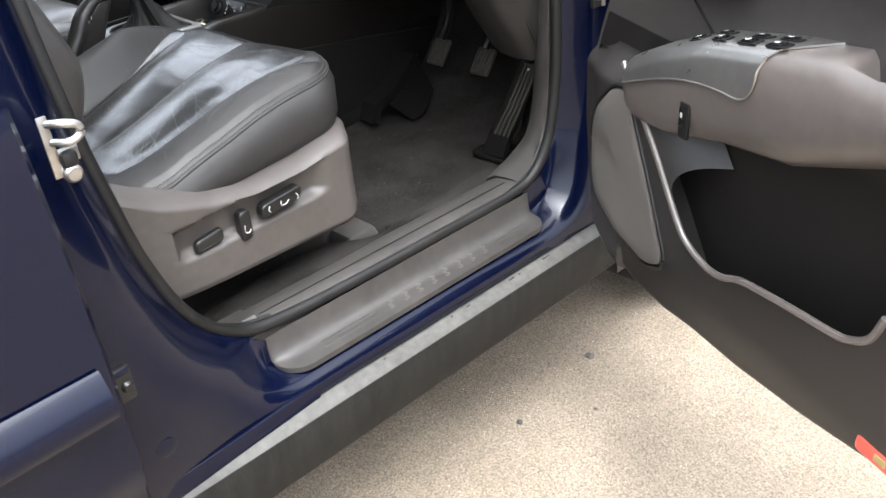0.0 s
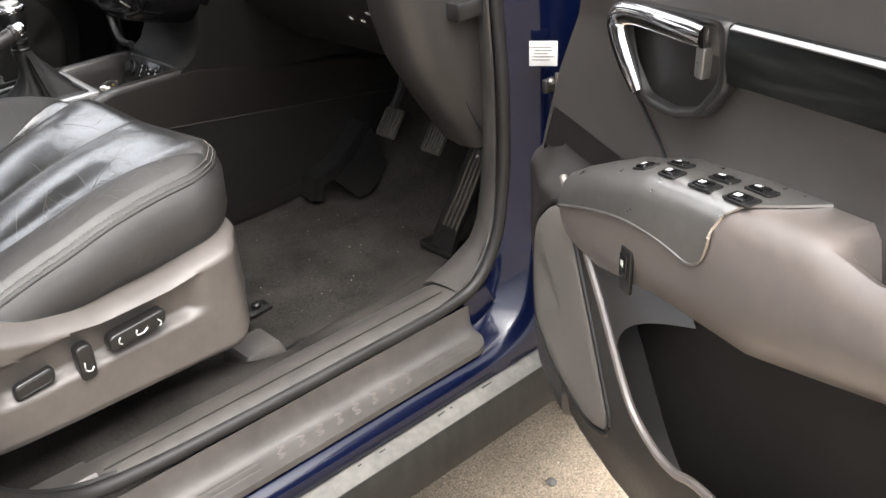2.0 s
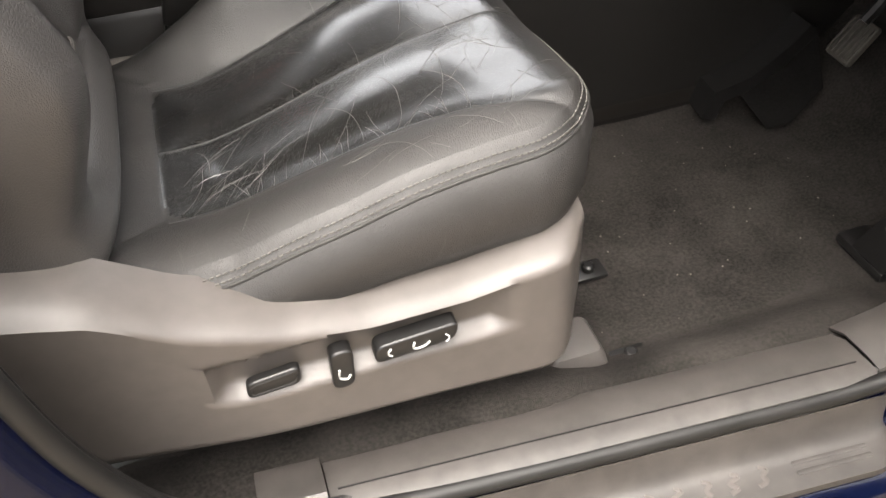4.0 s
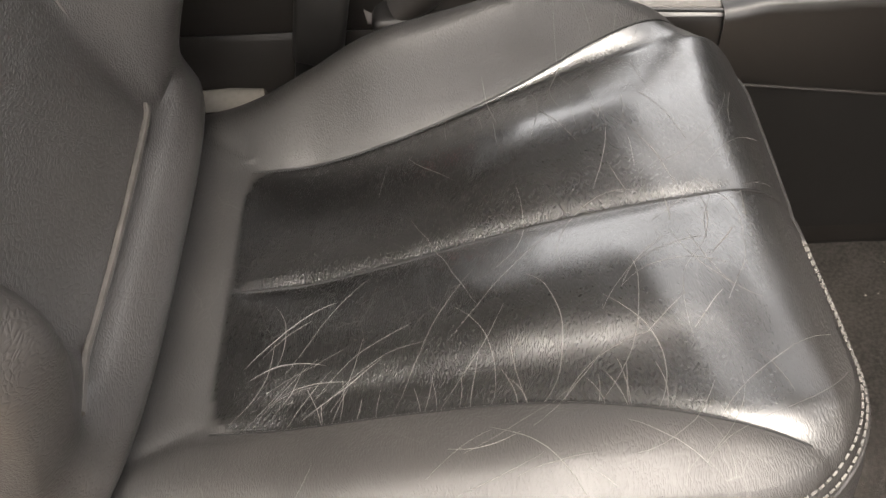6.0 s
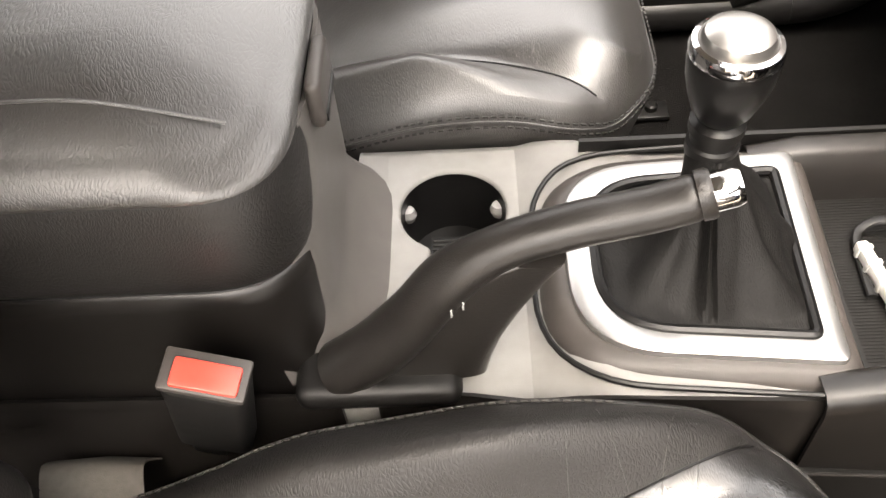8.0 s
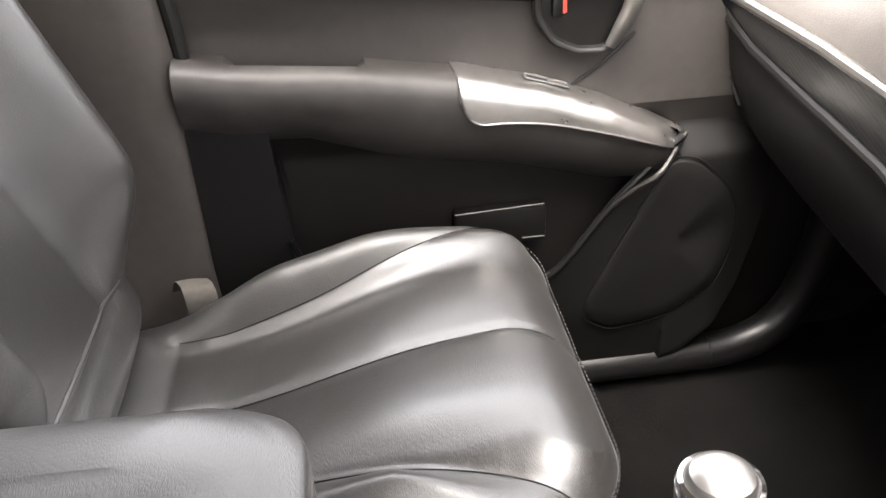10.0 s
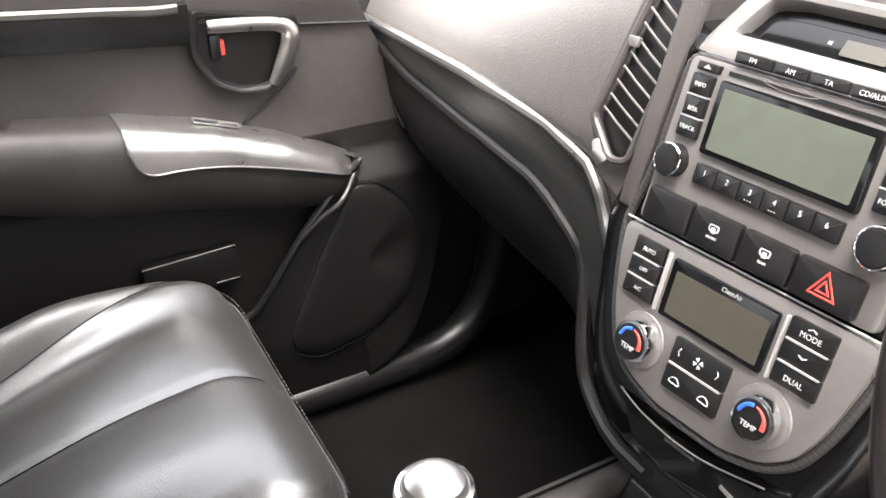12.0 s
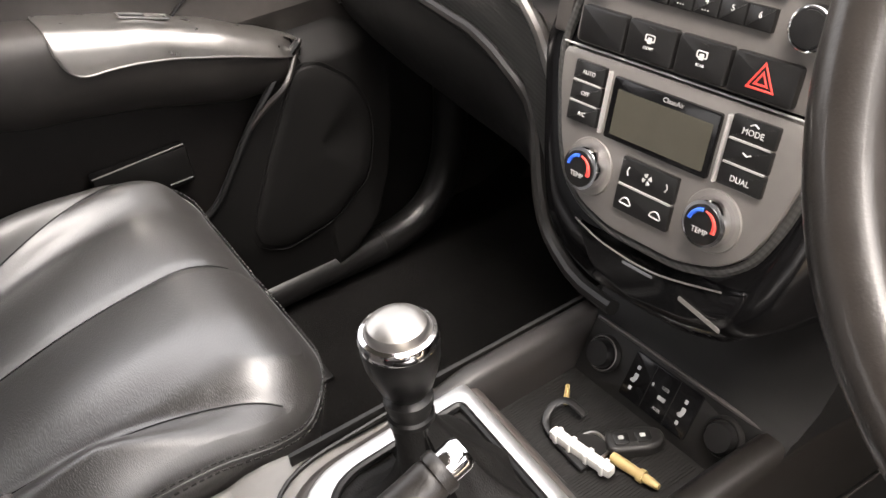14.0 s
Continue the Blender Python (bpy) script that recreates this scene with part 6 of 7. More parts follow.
        if k:
            part("button_divider", prism(rect(-0.071, y1 + 0.0002, -0.045, y1 + 0.0012, 0.0003), 0.0045, 0), M_LINE, s, m=at(0, 0, Z))
    cs = part("climate_bezel", prism(rect(-0.0350, -0.0315, 0.0555, 0.0130, 0.002), 0.003, 0.001), M_GLOSS, s, "black climate display bezel", m=at(0, 0, Z))
    part("climate_screen", prism(rect(-0.029, -0.0275, 0.0515, 0.0050, 0.001), 0.0006, 0), M_LCD2, cs, "olive unlit climate display", m=at(0, 0, Z + 0.0031))
    letters("CleanAir", 0.0052, at(0.018, 0.0090, Z + 0.0033), M_LINE, cs)
    for x in (-0.040, 0.0605):
        part("silver_divider", prism(rect(x - 0.0012, -0.031, x + 0.0012, 0.0145, 0.0008), 0.0035, 0.001), M_LINE, s, m=at(0, 0, Z))
    for k, t in enumerate(("MODE", "", "DUAL")):
        y1 = 0.0165 - 0.0158 * k
        b = part("climate_button", prism(rect(0.0635, y1 - 0.0148, 0.0965, y1, 0.0012), 0.0035, 0.001), M_BLACK, s, "black climate button", m=at(0, 0, Z))
        if t:
            letters(t, 0.0060, at(0.080, y1 - 0.0085, Z + 0.0037), M_WHITE, b)
        q = 1 if k == 0 else -1
        if k < 2:
            yv = y1 - (0.0026 if k == 0 else 0.0075)
            part("arrow", tube([MS @ Vector((0.080 + dx, yv - q * abs(dx) * 0.5, Z + 0.0038)) for dx in (-0.003, 0, 0.003)], 0.0005, 6), M_WHITE, b)
        if k:
            part("button_divider", prism(rect(0.0650, y1 + 0.0002, 0.095, y1 + 0.0014, 0.0003), 0.0045, 0), M_LINE, s, m=at(0, 0, Z))
    for k in range(2):
        y1 = -0.0385 - 0.0205 * k
        b = part("fan_button", prism(rect(-0.0125, y1 - 0.0195, 0.0365, y1, 0.0015), 0.0035, 0.001), M_BLACK, s, "black fan button", m=at(0, 0, Z))
        if k == 0:
            for q in range(4):
                a = q * math.pi / 2 + 0.4
                part("fan_blade", prism(rounded([(0.012 + 0.0045 * math.cos(a + d_) * r_, y1 - 0.0095 + 0.0045 * math.sin(a + d_) * r_) for d_, r_ in ((0, 0.15), (-0.45, 1), (0.45, 1))], 0.001, 3), 0.0005, 0), M_WHITE, b, m=at(0, 0, Z + 0.0035))
            for x, q in ((-0.006, 1), (0.030, -1)):
                part("arrow", tube([MS @ Vector((x + q * abs(dy) * 0.5, y1 - 0.0095 + dy, Z + 0.0038)) for dy in (-0.003, 0, 0.003)], 0.0005, 6), M_WHITE, b)
            part("button_divider", prism(rect(-0.011, y1 - 0.0206, 0.035, y1 - 0.0194, 0.0003), 0.0045, 0), M_LINE, s, m=at(0, 0, Z))
        else:
            for x in (-0.002, 0.025):
                part("icon", tube([MS @ Vector((x + dx, y1 - 0.011 + dy, Z + 0.0038)) for dx, dy in smooth_line([(-0.0045, -0.0015), (-0.0022, 0.002), (0.0015, 0.0028), (0.0045, 0.0), (0.0045, -0.002), (0.0, -0.002)], 20, True)], 0.0005, 6, closed=True), M_WHITE, b)
    for x, y in ((-0.0430, -0.0585), (0.0675, -0.0570)):
        part("knob_dish", turned([(0, 0), (0.0225, 0), (0.0215, 0.0018), (0.018, 0.001), (0, 0.001)], 40), M_FASCIA, s, m=at(x, y, 0.0055))
        k = knob("temperature_knob", x, y, 0.0172, 0.011, "black temperature knob with chrome ring")
        letters("TEMP", 0.0058, at(x, y - 0.0045, Z + 0.0134), M_WHITE, k)
        for a0, a1, mm in ((1.66, 3.0, M_BLUEMARK), (1.48, -0.25, M_REDMARK)):
            part("temperature_arc", tube([MS @ Vector((x + 0.0100 * math.cos(a), y + 0.0100 * math.sin(a), Z + 0.0128)) for a in np.linspace(a0, a1, 12)], [0.0006 + 0.0012 * i / 11 for i in range(12)] if mm is M_REDMARK else 0.0014, 6), mm, k)
    # ashtray below
    as_ = part("ashtray_lid", prism(rounded([(-0.055, -0.104), (-0.02, -0.113), (0.03, -0.115), (0.075, -0.108), (0.102, -0.096), (0.098, -0.120), (0.06, -0.139), (0.01, -0.146), (-0.03, -0.138)], 0.008), 0.006, 0.003), M_GLOSS, s, "gloss black ashtray lid with bright line", m=at(0, 0, -0.008))
    part("lid_line", tube([MS @ Vector(p) for p in smooth_line([(-0.052, -0.1055, -0.001), (-0.02, -0.1135, 0.0), (0.03, -0.1155, 0.0), (0.085, -0.104, 0.0)], 30)], 0.0007, 6), M_FASCIA, as_)
    part("lid_bar", prism(rect(0.000, -0.1212, 0.029, -0.1188, 0.0006), 0.001, 0), M_CHROME, as_, m=at(0, 0, -0.0018))
    part("lid_bar", prism(rounded([(0.054, -0.1225), (0.091, -0.1305), (0.0915, -0.1335), (0.054, -0.1255)], 0.001), 0.0012, 0), M_FASCIA, as_, m=at(0, 0, -0.0018))
    MV = MB @ Matrix.Translation((-0.108, 0, 0)) @ Matrix.Diagonal((1.25, 1, 1, 1)) @ Matrix.Translation((0.090, 0, 0))
    # tall vent on the passenger side
    v = part("tall_vent", prism(rounded([(-0.078, 0.20), (-0.103, 0.20), (-0.128, 0.080), (-0.108, 0.055), (-0.090, 0.06)], 0.006), 0.004, 0.001), M_BLACK, s, "tall black air vent with slanting slats", m=MV @ Matrix.Translation((0, 0, -0.022)))
    vr = [(-0.076, 0.205), (-0.105, 0.205), (-0.131, 0.080), (-0.108, 0.052), (-0.094, 0.056)]
    part("vent_frame", tube([MV @ Vector((x, y, -0.014)) for x, y in rounded(vr, 0.006)], 0.0034, 8, closed=True), M_DOORDARK, v)
    for k in range(11):
        y = 0.082 + 0.0115 * k
        f = (y - 0.08) / 0.12
        xl, xr = -0.124 + 0.022 * f, -0.094 + 0.014 * f
        part("slat", tube([MV @ Vector((xl, y + 0.008, -0.013)), MV @ Vector(((xl + xr) / 2, y - 0.0005, -0.012)), MV @ Vector((xr, y - 0.009, -0.013))], 0.0010, 6), M_FASCIA, v)
    part("vent_tab", prism(rounded([(-0.118, 0.148), (-0.108, 0.148), (-0.109, 0.140), (-0.116, 0.140)], 0.002), 0.003, 0.001), M_FASCIA, v, m=MV @ Matrix.Translation((0, 0, -0.012)))
    part("vent_wheel", tube([MV @ Vector(p) for p in ((-0.121, 0.062, -0.012), (-0.116, 0.056, -0.008), (-0.111, 0.050, -0.012))], 0.0042, 10), M_FASCIA, v)
    part("vent_panel", loft([[MV @ Vector((x, y, z)) for x, y in ((-0.072, 0.215), (-0.115, 0.215), (-0.140, 0.078), (-0.118, 0.035), (-0.084, 0.02))] for z in (-0.021, -0.03, -0.10)]), M_DOORDARK, s)
    part("side_trim", prism(rounded([(-0.0845, 0.030), (-0.0985, 0.030), (-0.0945, 0.215), (-0.076, 0.215)], 0.003), 0.009, 0.002), M_DOORDARK, s, "grey-brown trim between vent and radio", m=MB @ Matrix.Translation((0, 0, -0.008)))
build_stack()

# ---- centre console ----
def build_console():
    c = thing("center_console", "grey plastic centre console with cup holder, tray and gear frame", "console")
    # body: sides and top deck
    def section(x):
        zt = np.interp(x, [-0.42, 0.0, 0.03, 0.15, 0.18, 0.20, 0.36, 0.56], [0.86, 0.858, 0.856, 0.856, 0.868, 0.873, 0.868, 0.868])
        yr, yl = np.interp(x, [-0.42, 0.1, 0.2, 0.56], [0.845, 0.84, 0.824, 0.812]), np.interp(x, [-0.42, 0.16, 0.25, 0.56], [1.085, 1.085, 1.055, 1.045])
        return [(x, yr + 0.004, 0.52), (x, yr, 0.66), (x, yr - 0.002, zt - 0.095), (x, yr + 0.003, zt - 0.09), (x, yr + 0.002, zt - 0.012), (x, yr + 0.006, zt - 0.003), (x, yr + 0.014, zt), (x, YC - 0.04, zt), (x, YC + 0.05, zt), (x, yl - 0.014, zt), (x, yl - 0.005, zt - 0.004), (x, yl, zt - 0.014), (x, yl + 0.004, 0.66), (x, yl + 0.004, 0.52)]
    part("console_body", sheet([section(x)[5:] for x in np.linspace(0.150, 0.36, 14)], 0.004), M_CONSOLE, c, "light grey console deck", smooth=50)
    part("console_flank", sheet([section(x)[:6] for x in np.linspace(0.045, 0.36, 20)], 0.004), M_BROWN, c, "dark brown console flank", smooth=50)
    part("console_rear", sheet([section(x)[:6] for x in np.linspace(-0.42, 0.02, 22)], 0.004), M_BROWN, c, "dark brown console flank", smooth=50)
    part("console_body", sheet([section(x) for x in np.linspace(0.02, 0.045, 4)], 0.004), M_CONSOLE, c, "light grey console deck", smooth=50)
    part("console_side", sheet([section(x)[5:7] + [(x, 0.8575, 0.8557)] for x in np.linspace(0.045, 0.150, 8)], 0.004), M_CONSOLE, c, smooth=50)
    part("console_side", sheet([[(x, 1.068, 0.8557)] + section(x)[9:] for x in np.linspace(0.045, 0.150, 8)], 0.004), M_CONSOLE, c, smooth=50)
    # the deck round the cup holder's well, shaped like a figure of eight
    wx, wy, zd, n8 = 0.098, 0.963, 0.856, 120
    def reach(a):
        dx, dy = math.cos(a), math.sin(a)
        r = 0.018 / max(1e-6, abs(dx)) if abs(dy) < 0.9999 else 0.0
        r = min(r, 0.05)
        for oy, rad in ((0.045, 0.042), (-0.043, 0.036)):
            pr = dy * oy
            q = rad * rad - (oy * dx) ** 2
            if q > 0 and pr + math.sqrt(q) > 0 and pr > 0:
                r2 = pr + math.sqrt(q)
                r = r2 if pr - math.sqrt(q) < r + 0.004 else r
        return r
    ang = [2 * math.pi * (k + 0.5) / n8 for k in range(n8)]
    def edge_of(a):
        dx, dy = math.cos(a), math.sin(a)
        lims = [(0.150 - wx) / dx if dx > 1e-6 else 9, (0.045 - wx) / dx if dx < -1e-6 else 9, (1.071 - wy) / dy if dy > 1e-6 else 9, (0.855 - wy) / dy if dy < -1e-6 else 9]
        return min(lims)
    def ring8(f, z):
        return [(wx + f(a) * math.cos(a), wy + f(a) * math.sin(a), z) for a in ang]
    snap = ring8(edge_of, zd)
    for cx_, cy_ in ((0.150, 1.071), (0.150, 0.855), (0.045, 1.071), (0.045, 0.855)):
        k = min(range(n8), key=lambda i: (snap[i][0] - cx_) ** 2 + (snap[i][1] - cy_) ** 2)
        snap[k] = (cx_, cy_, zd)
    part("cup_deck", loft([snap, ring8(lambda a: reach(a) + 0.003, zd), ring8(lambda a: reach(a) + 0.0012, zd - 0.0008), ring8(lambda a: reach(a), zd - 0.003)], True, False), M_CONSOLE, c, "light grey deck round the cup holder", smooth=40)
    w = part("cup_holder", loft([ring8(lambda a: reach(a) - 0.0003, zd - 0.003), ring8(lambda a: reach(a) - 0.002, zd - 0.02), ring8(lambda a: reach(a) * 0.93, zd - 0.062), ring8(lambda a: reach(a) * 0.5, zd - 0.064), ring8(lambda a: 0.001, zd - 0.064)], True, False), M_BLACK, c, "black cup holder of two joined wells", smooth=50)
    def wall_top(x):
        return 0.886 - 0.008 * (1 - step(x, 0.33, 0.37)) - 0.22 * max(0.0, x - 0.54)
    for outer, top_in, low_in, k, x1 in ((0.809, 0.838, 0.864, 1, 1.10), (1.051, 1.024, 1.019, -1, 1.10)):
        rows = []
        for x in np.linspace(0.33, x1, 40):
            t = wall_top(x) if k > 0 else 0.886 - 0.008 * (1 - step(x, 0.33, 0.37))
            rows.append([(x, outer, 0.52), (x, outer, 0.77), (x, outer + 0.002 * k, t - 0.012), (x, outer + 0.005 * k, t - 0.003), (x, outer + 0.010 * k, t), (x, top_in - 0.005 * k, t), (x, top_in, t - 0.004), (x, 0.5 * (top_in + low_in), t - 0.028), (x, low_in, t - 0.055)])
        part("tray_wall", sheet(rows, 0.003), M_LOWDOOR if k < 0 else M_BROWN, c, smooth=50)
    part("tray_end", sheet([[(0.3635, y, z) for z in (0.828, 0.85, 0.876)] for y in np.linspace(0.836, 1.026, 6)], 0.003), M_DARK, c)
    # matte shoulder above the sockets, running under the stack
    prof = [(0.500, 0.860), (0.509, 0.881), (0.5145, 0.8875), (0.522, 0.889), (0.545, 0.905), (0.566, 0.940), (0.575, 0.985), (0.60, 1.06), (0.98, 1.02), (1.05, 0.80)]
    part("console_throat", loft([[(x, y, z) for x, z in prof] for y in (0.8125, 0.8155, 1.036, 1.039)]), M_GLOVE, c, "matte dark shoulder under the stack", smooth=40)
    part("lower_side", sheet([[(x, 0.806, 0.795 - 0.15 * (x - 0.35)), (x, 0.804, 0.72), (x, 0.806, 0.60), (x, 0.812, 0.50)] for x in np.linspace(0.12, 1.1, 20)], 0.004), M_DARK, c, "dark console side lining")
    part("side_seam", tube([(x, 0.804, 0.797 - 0.15 * (x - 0.35)) for x in np.linspace(0.12, 1.0, 10)], 0.0014, 6), M_LOWDOOR, c)
    part("far_side", sheet([[(x, 1.052, 0.885), (x, 1.058, 0.80), (x, 1.062, 0.50)] for x in np.linspace(0.2, 1.1, 16)], 0.004), M_DARK, c)
    # storage box: plain lower body, padded upper part, thick padded lid that droops to the front
    lo_ = rounded([(-0.452, 0.850), (0.018, 0.850), (0.018, 1.074), (-0.452, 1.074)], [0.005, 0.060, 0.060, 0.005], 12)
    def box_ring(d, z, droop=0.0, z0=1.042):
        out = []
        for x, y in lo_:
            X, Y = -0.217 + (x + 0.217) * (1 - d / 0.235), 0.962 + (y - 0.962) * (1 - d / 0.112)
            out.append((X, Y, z0 + (z - z0) * (1 - droop * float(step(X, -0.10, 0.03)))))
        return out
    bx = part("storage_box", loft([box_ring(d, z) for d, z in ((0.001, 0.80), (0.0005, 0.90), (0.0, 0.950), (0.0004, 0.962), (0.004, 0.966))]), M_BROWN, c, "dark brown plastic storage box", smooth=50)
    pd = part("box_padding", loft([box_ring(d, z) for d, z in ((0.004, 0.9665), (0.0012, 0.969), (-0.0004, 0.975), (-0.0012, 0.990), (-0.0008, 1.015), (0.0006, 1.032), (0.004, 1.0405))]), M_BOXPAD, bx, "padded brown-black side of the box", smooth=60)
    pd.data.attributes.new("insert", "FLOAT", "POINT")
    def nose(y):
        q = min(y - 0.850, 1.074 - y)
        return 0.018 - 0.060 + math.sqrt(max(0.0, 0.0036 - max(0.0, 0.060 - q) ** 2))
    face_rows = []
    for z in list(np.linspace(0.8562, 0.905, 12)) + list(np.linspace(0.92, 1.036, 14)):
        fl = 0.030 * max(0.0, 1 - (z - 0.856) / 0.05) ** 2.2
        y0 = 0.8555 + 0.062 * float(step(z, 0.955, 1.035))
        row = []
        for k in range(15):
            y = y0 + (1.0735 - y0) * k / 14
            row.append((nose(y) - 0.0012 + 0.0034 * min(1.0, k / 2) + fl * math.sin(math.pi * min(1.0, (y - 0.845) / 0.10) / 2), y - 0.10 * fl * (1 - k / 14), z))
        face_rows.append(row)
    part("box_face", sheet(face_rows, 0.003), M_FACE, bx, "grey face curving into the deck", smooth=60)
    part("box_seam", tube([p for p in box_ring(0.0035, 0.966)][:27], 0.0014, 6), M_BLACK, bx)
    def lid_drop(y):
        return 0.006 * ((y - 0.962) / 0.105) ** 2 + 0.12 * max(0.0, 0.889 - y)
    ld = part("box_lid", loft([[(x, y, z_ - lid_drop(y) * float(np.clip((z - 1.046) / 0.03, 0, 1))) for x, y, z_ in box_ring(d, z, 0.58)] for d, z in ((0.006, 1.0422), (0.001, 1.0440), (-0.001, 1.047), (-0.0005, 1.056), (0.0025, 1.0655), (0.0075, 1.0735), (0.0130, 1.0785), (0.0150, 1.0792), (0.0175, 1.0810), (0.026, 1.0855), (0.038, 1.0890), (0.055, 1.0912), (0.085, 1.0925))]), M_LID, c, "padded dark grey leather lid", smooth=70)
    ld.data.attributes.new("insert", "FLOAT", "POINT")
    part("lid_seam", tube([(x, 0.8885, 1.042 + 0.0472 * (1 - 0.58 * float(step(x, -0.10, 0.03))) - lid_drop(0.8885)) for x in np.linspace(-0.44, -0.012, 40)], 0.0011, 6), M_LID, ld)
    part("lid_latch", rbox((0.0245, 0.962, 1.030), (0.010, 0.052, 0.034), 0.0045, 3), M_PLASTIC, ld)
    part("latch_slot", rbox((0.0290, 0.962, 1.018), (0.003, 0.040, 0.007), 0.001), M_BLACK, ld)
    # ribbed bridge between the wells, and the sprung clips
    bgz = [[(x, y, z) for y, z in ((0.937, 0.80), (0.9385, 0.838), (0.941, 0.8435), (0.945, 0.846), (0.985, 0.846), (0.990, 0.8435), (0.992, 0.838), (0.9935, 0.80))] for x in (0.0805, 0.098, 0.1155)]
    bg = part("cup_bridge", loft(bgz), M_DARK, w, "ribbed dark bridge between the wells", smooth=40)
    for k in range(10):
        part("bridge_rib", rbox((0.098, 0.9445 + 0.0044 * k, 0.8465), (0.033, 0.0018, 0.0016), 0.0005, 1), M_DARK, bg)
    for x, y in ((0.0605, 1.022), (0.1345, 1.024)):
        part("cup_clip", turned([(0, -0.007), (0.005, -0.006), (0.007, 0.0), (0.005, 0.006), (0, 0.007)], 16), M_LINE, w, m=Matrix.Translation((x, y, 0.836)))
    # gear frame
    fo = rounded([(0.178, 0.858), (0.352, 0.841), (0.361, 1.031), (0.180, 1.022)], [0.060, 0.008, 0.008, 0.060], 9)
    cc = np.mean(np.array(fo), 0)
    fi = [tuple(cc + (np.array(p) - cc) * np.array((0.79, 0.79))) for p in fo]
    fr = part("gear_frame", ring_prism(fo, fi, 0.007), M_FRAME, c, "satin silver gear lever frame", m=Matrix.Translation((0, 0, 0.876)))
    part("frame_inner", tube([(x, y, 0.882) for x, y in fi], 0.004, 8, closed=True), M_BLACK, fr)
    bed = part("frame_bed", loft([[(cc[0] + (x - cc[0]) * a, cc[1] + (y - cc[1]) * a, z) for x, y in fo] for a, z in ((1.22, 0.852), (1.17, 0.866), (1.10, 0.8755), (1.03, 0.878), (0.9, 0.877))]), M_PLASTIC, c, "grey shoulder round the frame", smooth=60)
    part("bed_gap", tube([(cc[0] + (x - cc[0]) * 1.235, cc[1] + (y - cc[1]) * 1.235, float(np.interp(x, [0.03, 0.15, 0.18, 0.20], [0.856, 0.857, 0.869, 0.874])) + 0.0008) for x, y in fo[-14:] + fo[:12]], 0.0022, 8), M_BLACK, bed)
    # tray with its ribbed mat
    tr = part("tray_floor", sheet([[(x, y, 0.836) for y in np.linspace(0.838, 1.028, 4)] for x in np.linspace(0.36, 0.50, 4)], 0.004), M_DARK, c, "dark tray with a ribbed rubber mat")
    for k in range(54):
        y = 0.868 + k * 0.0028
        part("mat_rib", rbox((0.422, y, 0.8366), (0.11, 0.0014, 0.0006), 0.0002, 1), M_DARK, tr, smooth=0)
    # sockets and seat heater switches under the stack
    MF = Matrix(((0.03298, 0.52992, -0.84741, 0.4955), (-0.99946, 0.01750, -0.02796, 0.927), (0.0, 0.84787, 0.53021, 0.8605), (0, 0, 0, 1)))
    face = part("socket_panel", prism(rounded([(-0.094, 0.0285), (0.092, 0.0285), (0.062, -0.036), (-0.094, -0.036)], 0.004), 0.008, 0.0015), M_DARK, c, "dark panel with sockets and switches", m=MF @ Matrix.Translation((0, 0, -0.008)))
    part("panel_rim", tube([MF @ Vector(p) for p in ((-0.092, 0.0275, -0.001), (-0.05, 0.0283, 0.0), (0.0, 0.0285, 0), (0.05, 0.0285, 0), (0.090, 0.0280, -0.001))], 0.0022, 10), M_DOORDARK, face)
    for x, y in ((-0.0690, 0.0015), (0.0660, 0.0050)):
        k = part("power_socket", turned([(0.010, 0.001), (0.0105, 0.004), (0.0165, 0.005), (0.0178, 0.003), (0.0178, -0.003)], 32), M_DARK, face, "round power socket", m=MF @ Matrix.Translation((x, y, 0)))
        part("socket_lid", turned([(0, 0.013), (0.0118, 0.013), (0.0132, 0.010), (0.0136, 0.0), (0, 0.0)], 32), M_BLACK, k, m=MF @ Matrix.Translation((x, y, 0)))
        part("socket_ring", turned([(0.0150, 0.0), (0.0158, 0.0022), (0.0168, 0.0)], 32), M_FASCIA if x < 0 else M_DARK, k, m=MF @ Matrix.Translation((x, y, 0.004)))
    sw = part("heater_switch_block", prism(rect(-0.0385, -0.0205, 0.0362, 0.0230, 0.002), 0.0025, 0.001), M_GLOSS, face, "gloss black switch block with white marks", m=MF)
    for x in (-0.0295, 0.0245):
        part("icon", prism(rounded([(x - 0.0012, 0.0050), (x + 0.0030, 0.0050), (x + 0.0030, 0.0005), (x + 0.0012, -0.0042), (x - 0.0030, -0.0042), (x - 0.0034, -0.0015), (x - 0.0012, 0.0)], 0.0008, 2), 0.0004, 0), M_WHITE, sw, m=MF @ Matrix.Translation((0, 0, 0.0024)))
        for y in (0.0105, -0.0098):
            part("icon_bar", prism(rect(x - 0.0016, y - 0.0018, x + 0.0016, y + 0.0018, 0.0004), 0.0004, 0), M_WHITE, sw, m=MF @ Matrix.Translation((0, 0, 0.0024)))
    for y, t in ((0.0085, "USB"), (-0.0118, "AUX")):
        letters(t, 0.0046, MF @ Matrix.Translation((0.0025, y, 0.0029)), M_WHITE, sw)
    part("print_bar", prism(rect(-0.0015, -0.0028, 0.0065, 0.0008, 0.0004), 0.0004, 0), M_WHITE, sw, m=MF @ Matrix.Translation((0, 0, 0.0024)))
    part("jack_mark", prism(rect(-0.0115, 0.0045, -0.0095, 0.0075, 0.0004), 0.0004, 0), M_WHITE, sw, m=MF @ Matrix.Translation((0, 0, 0.0024)))
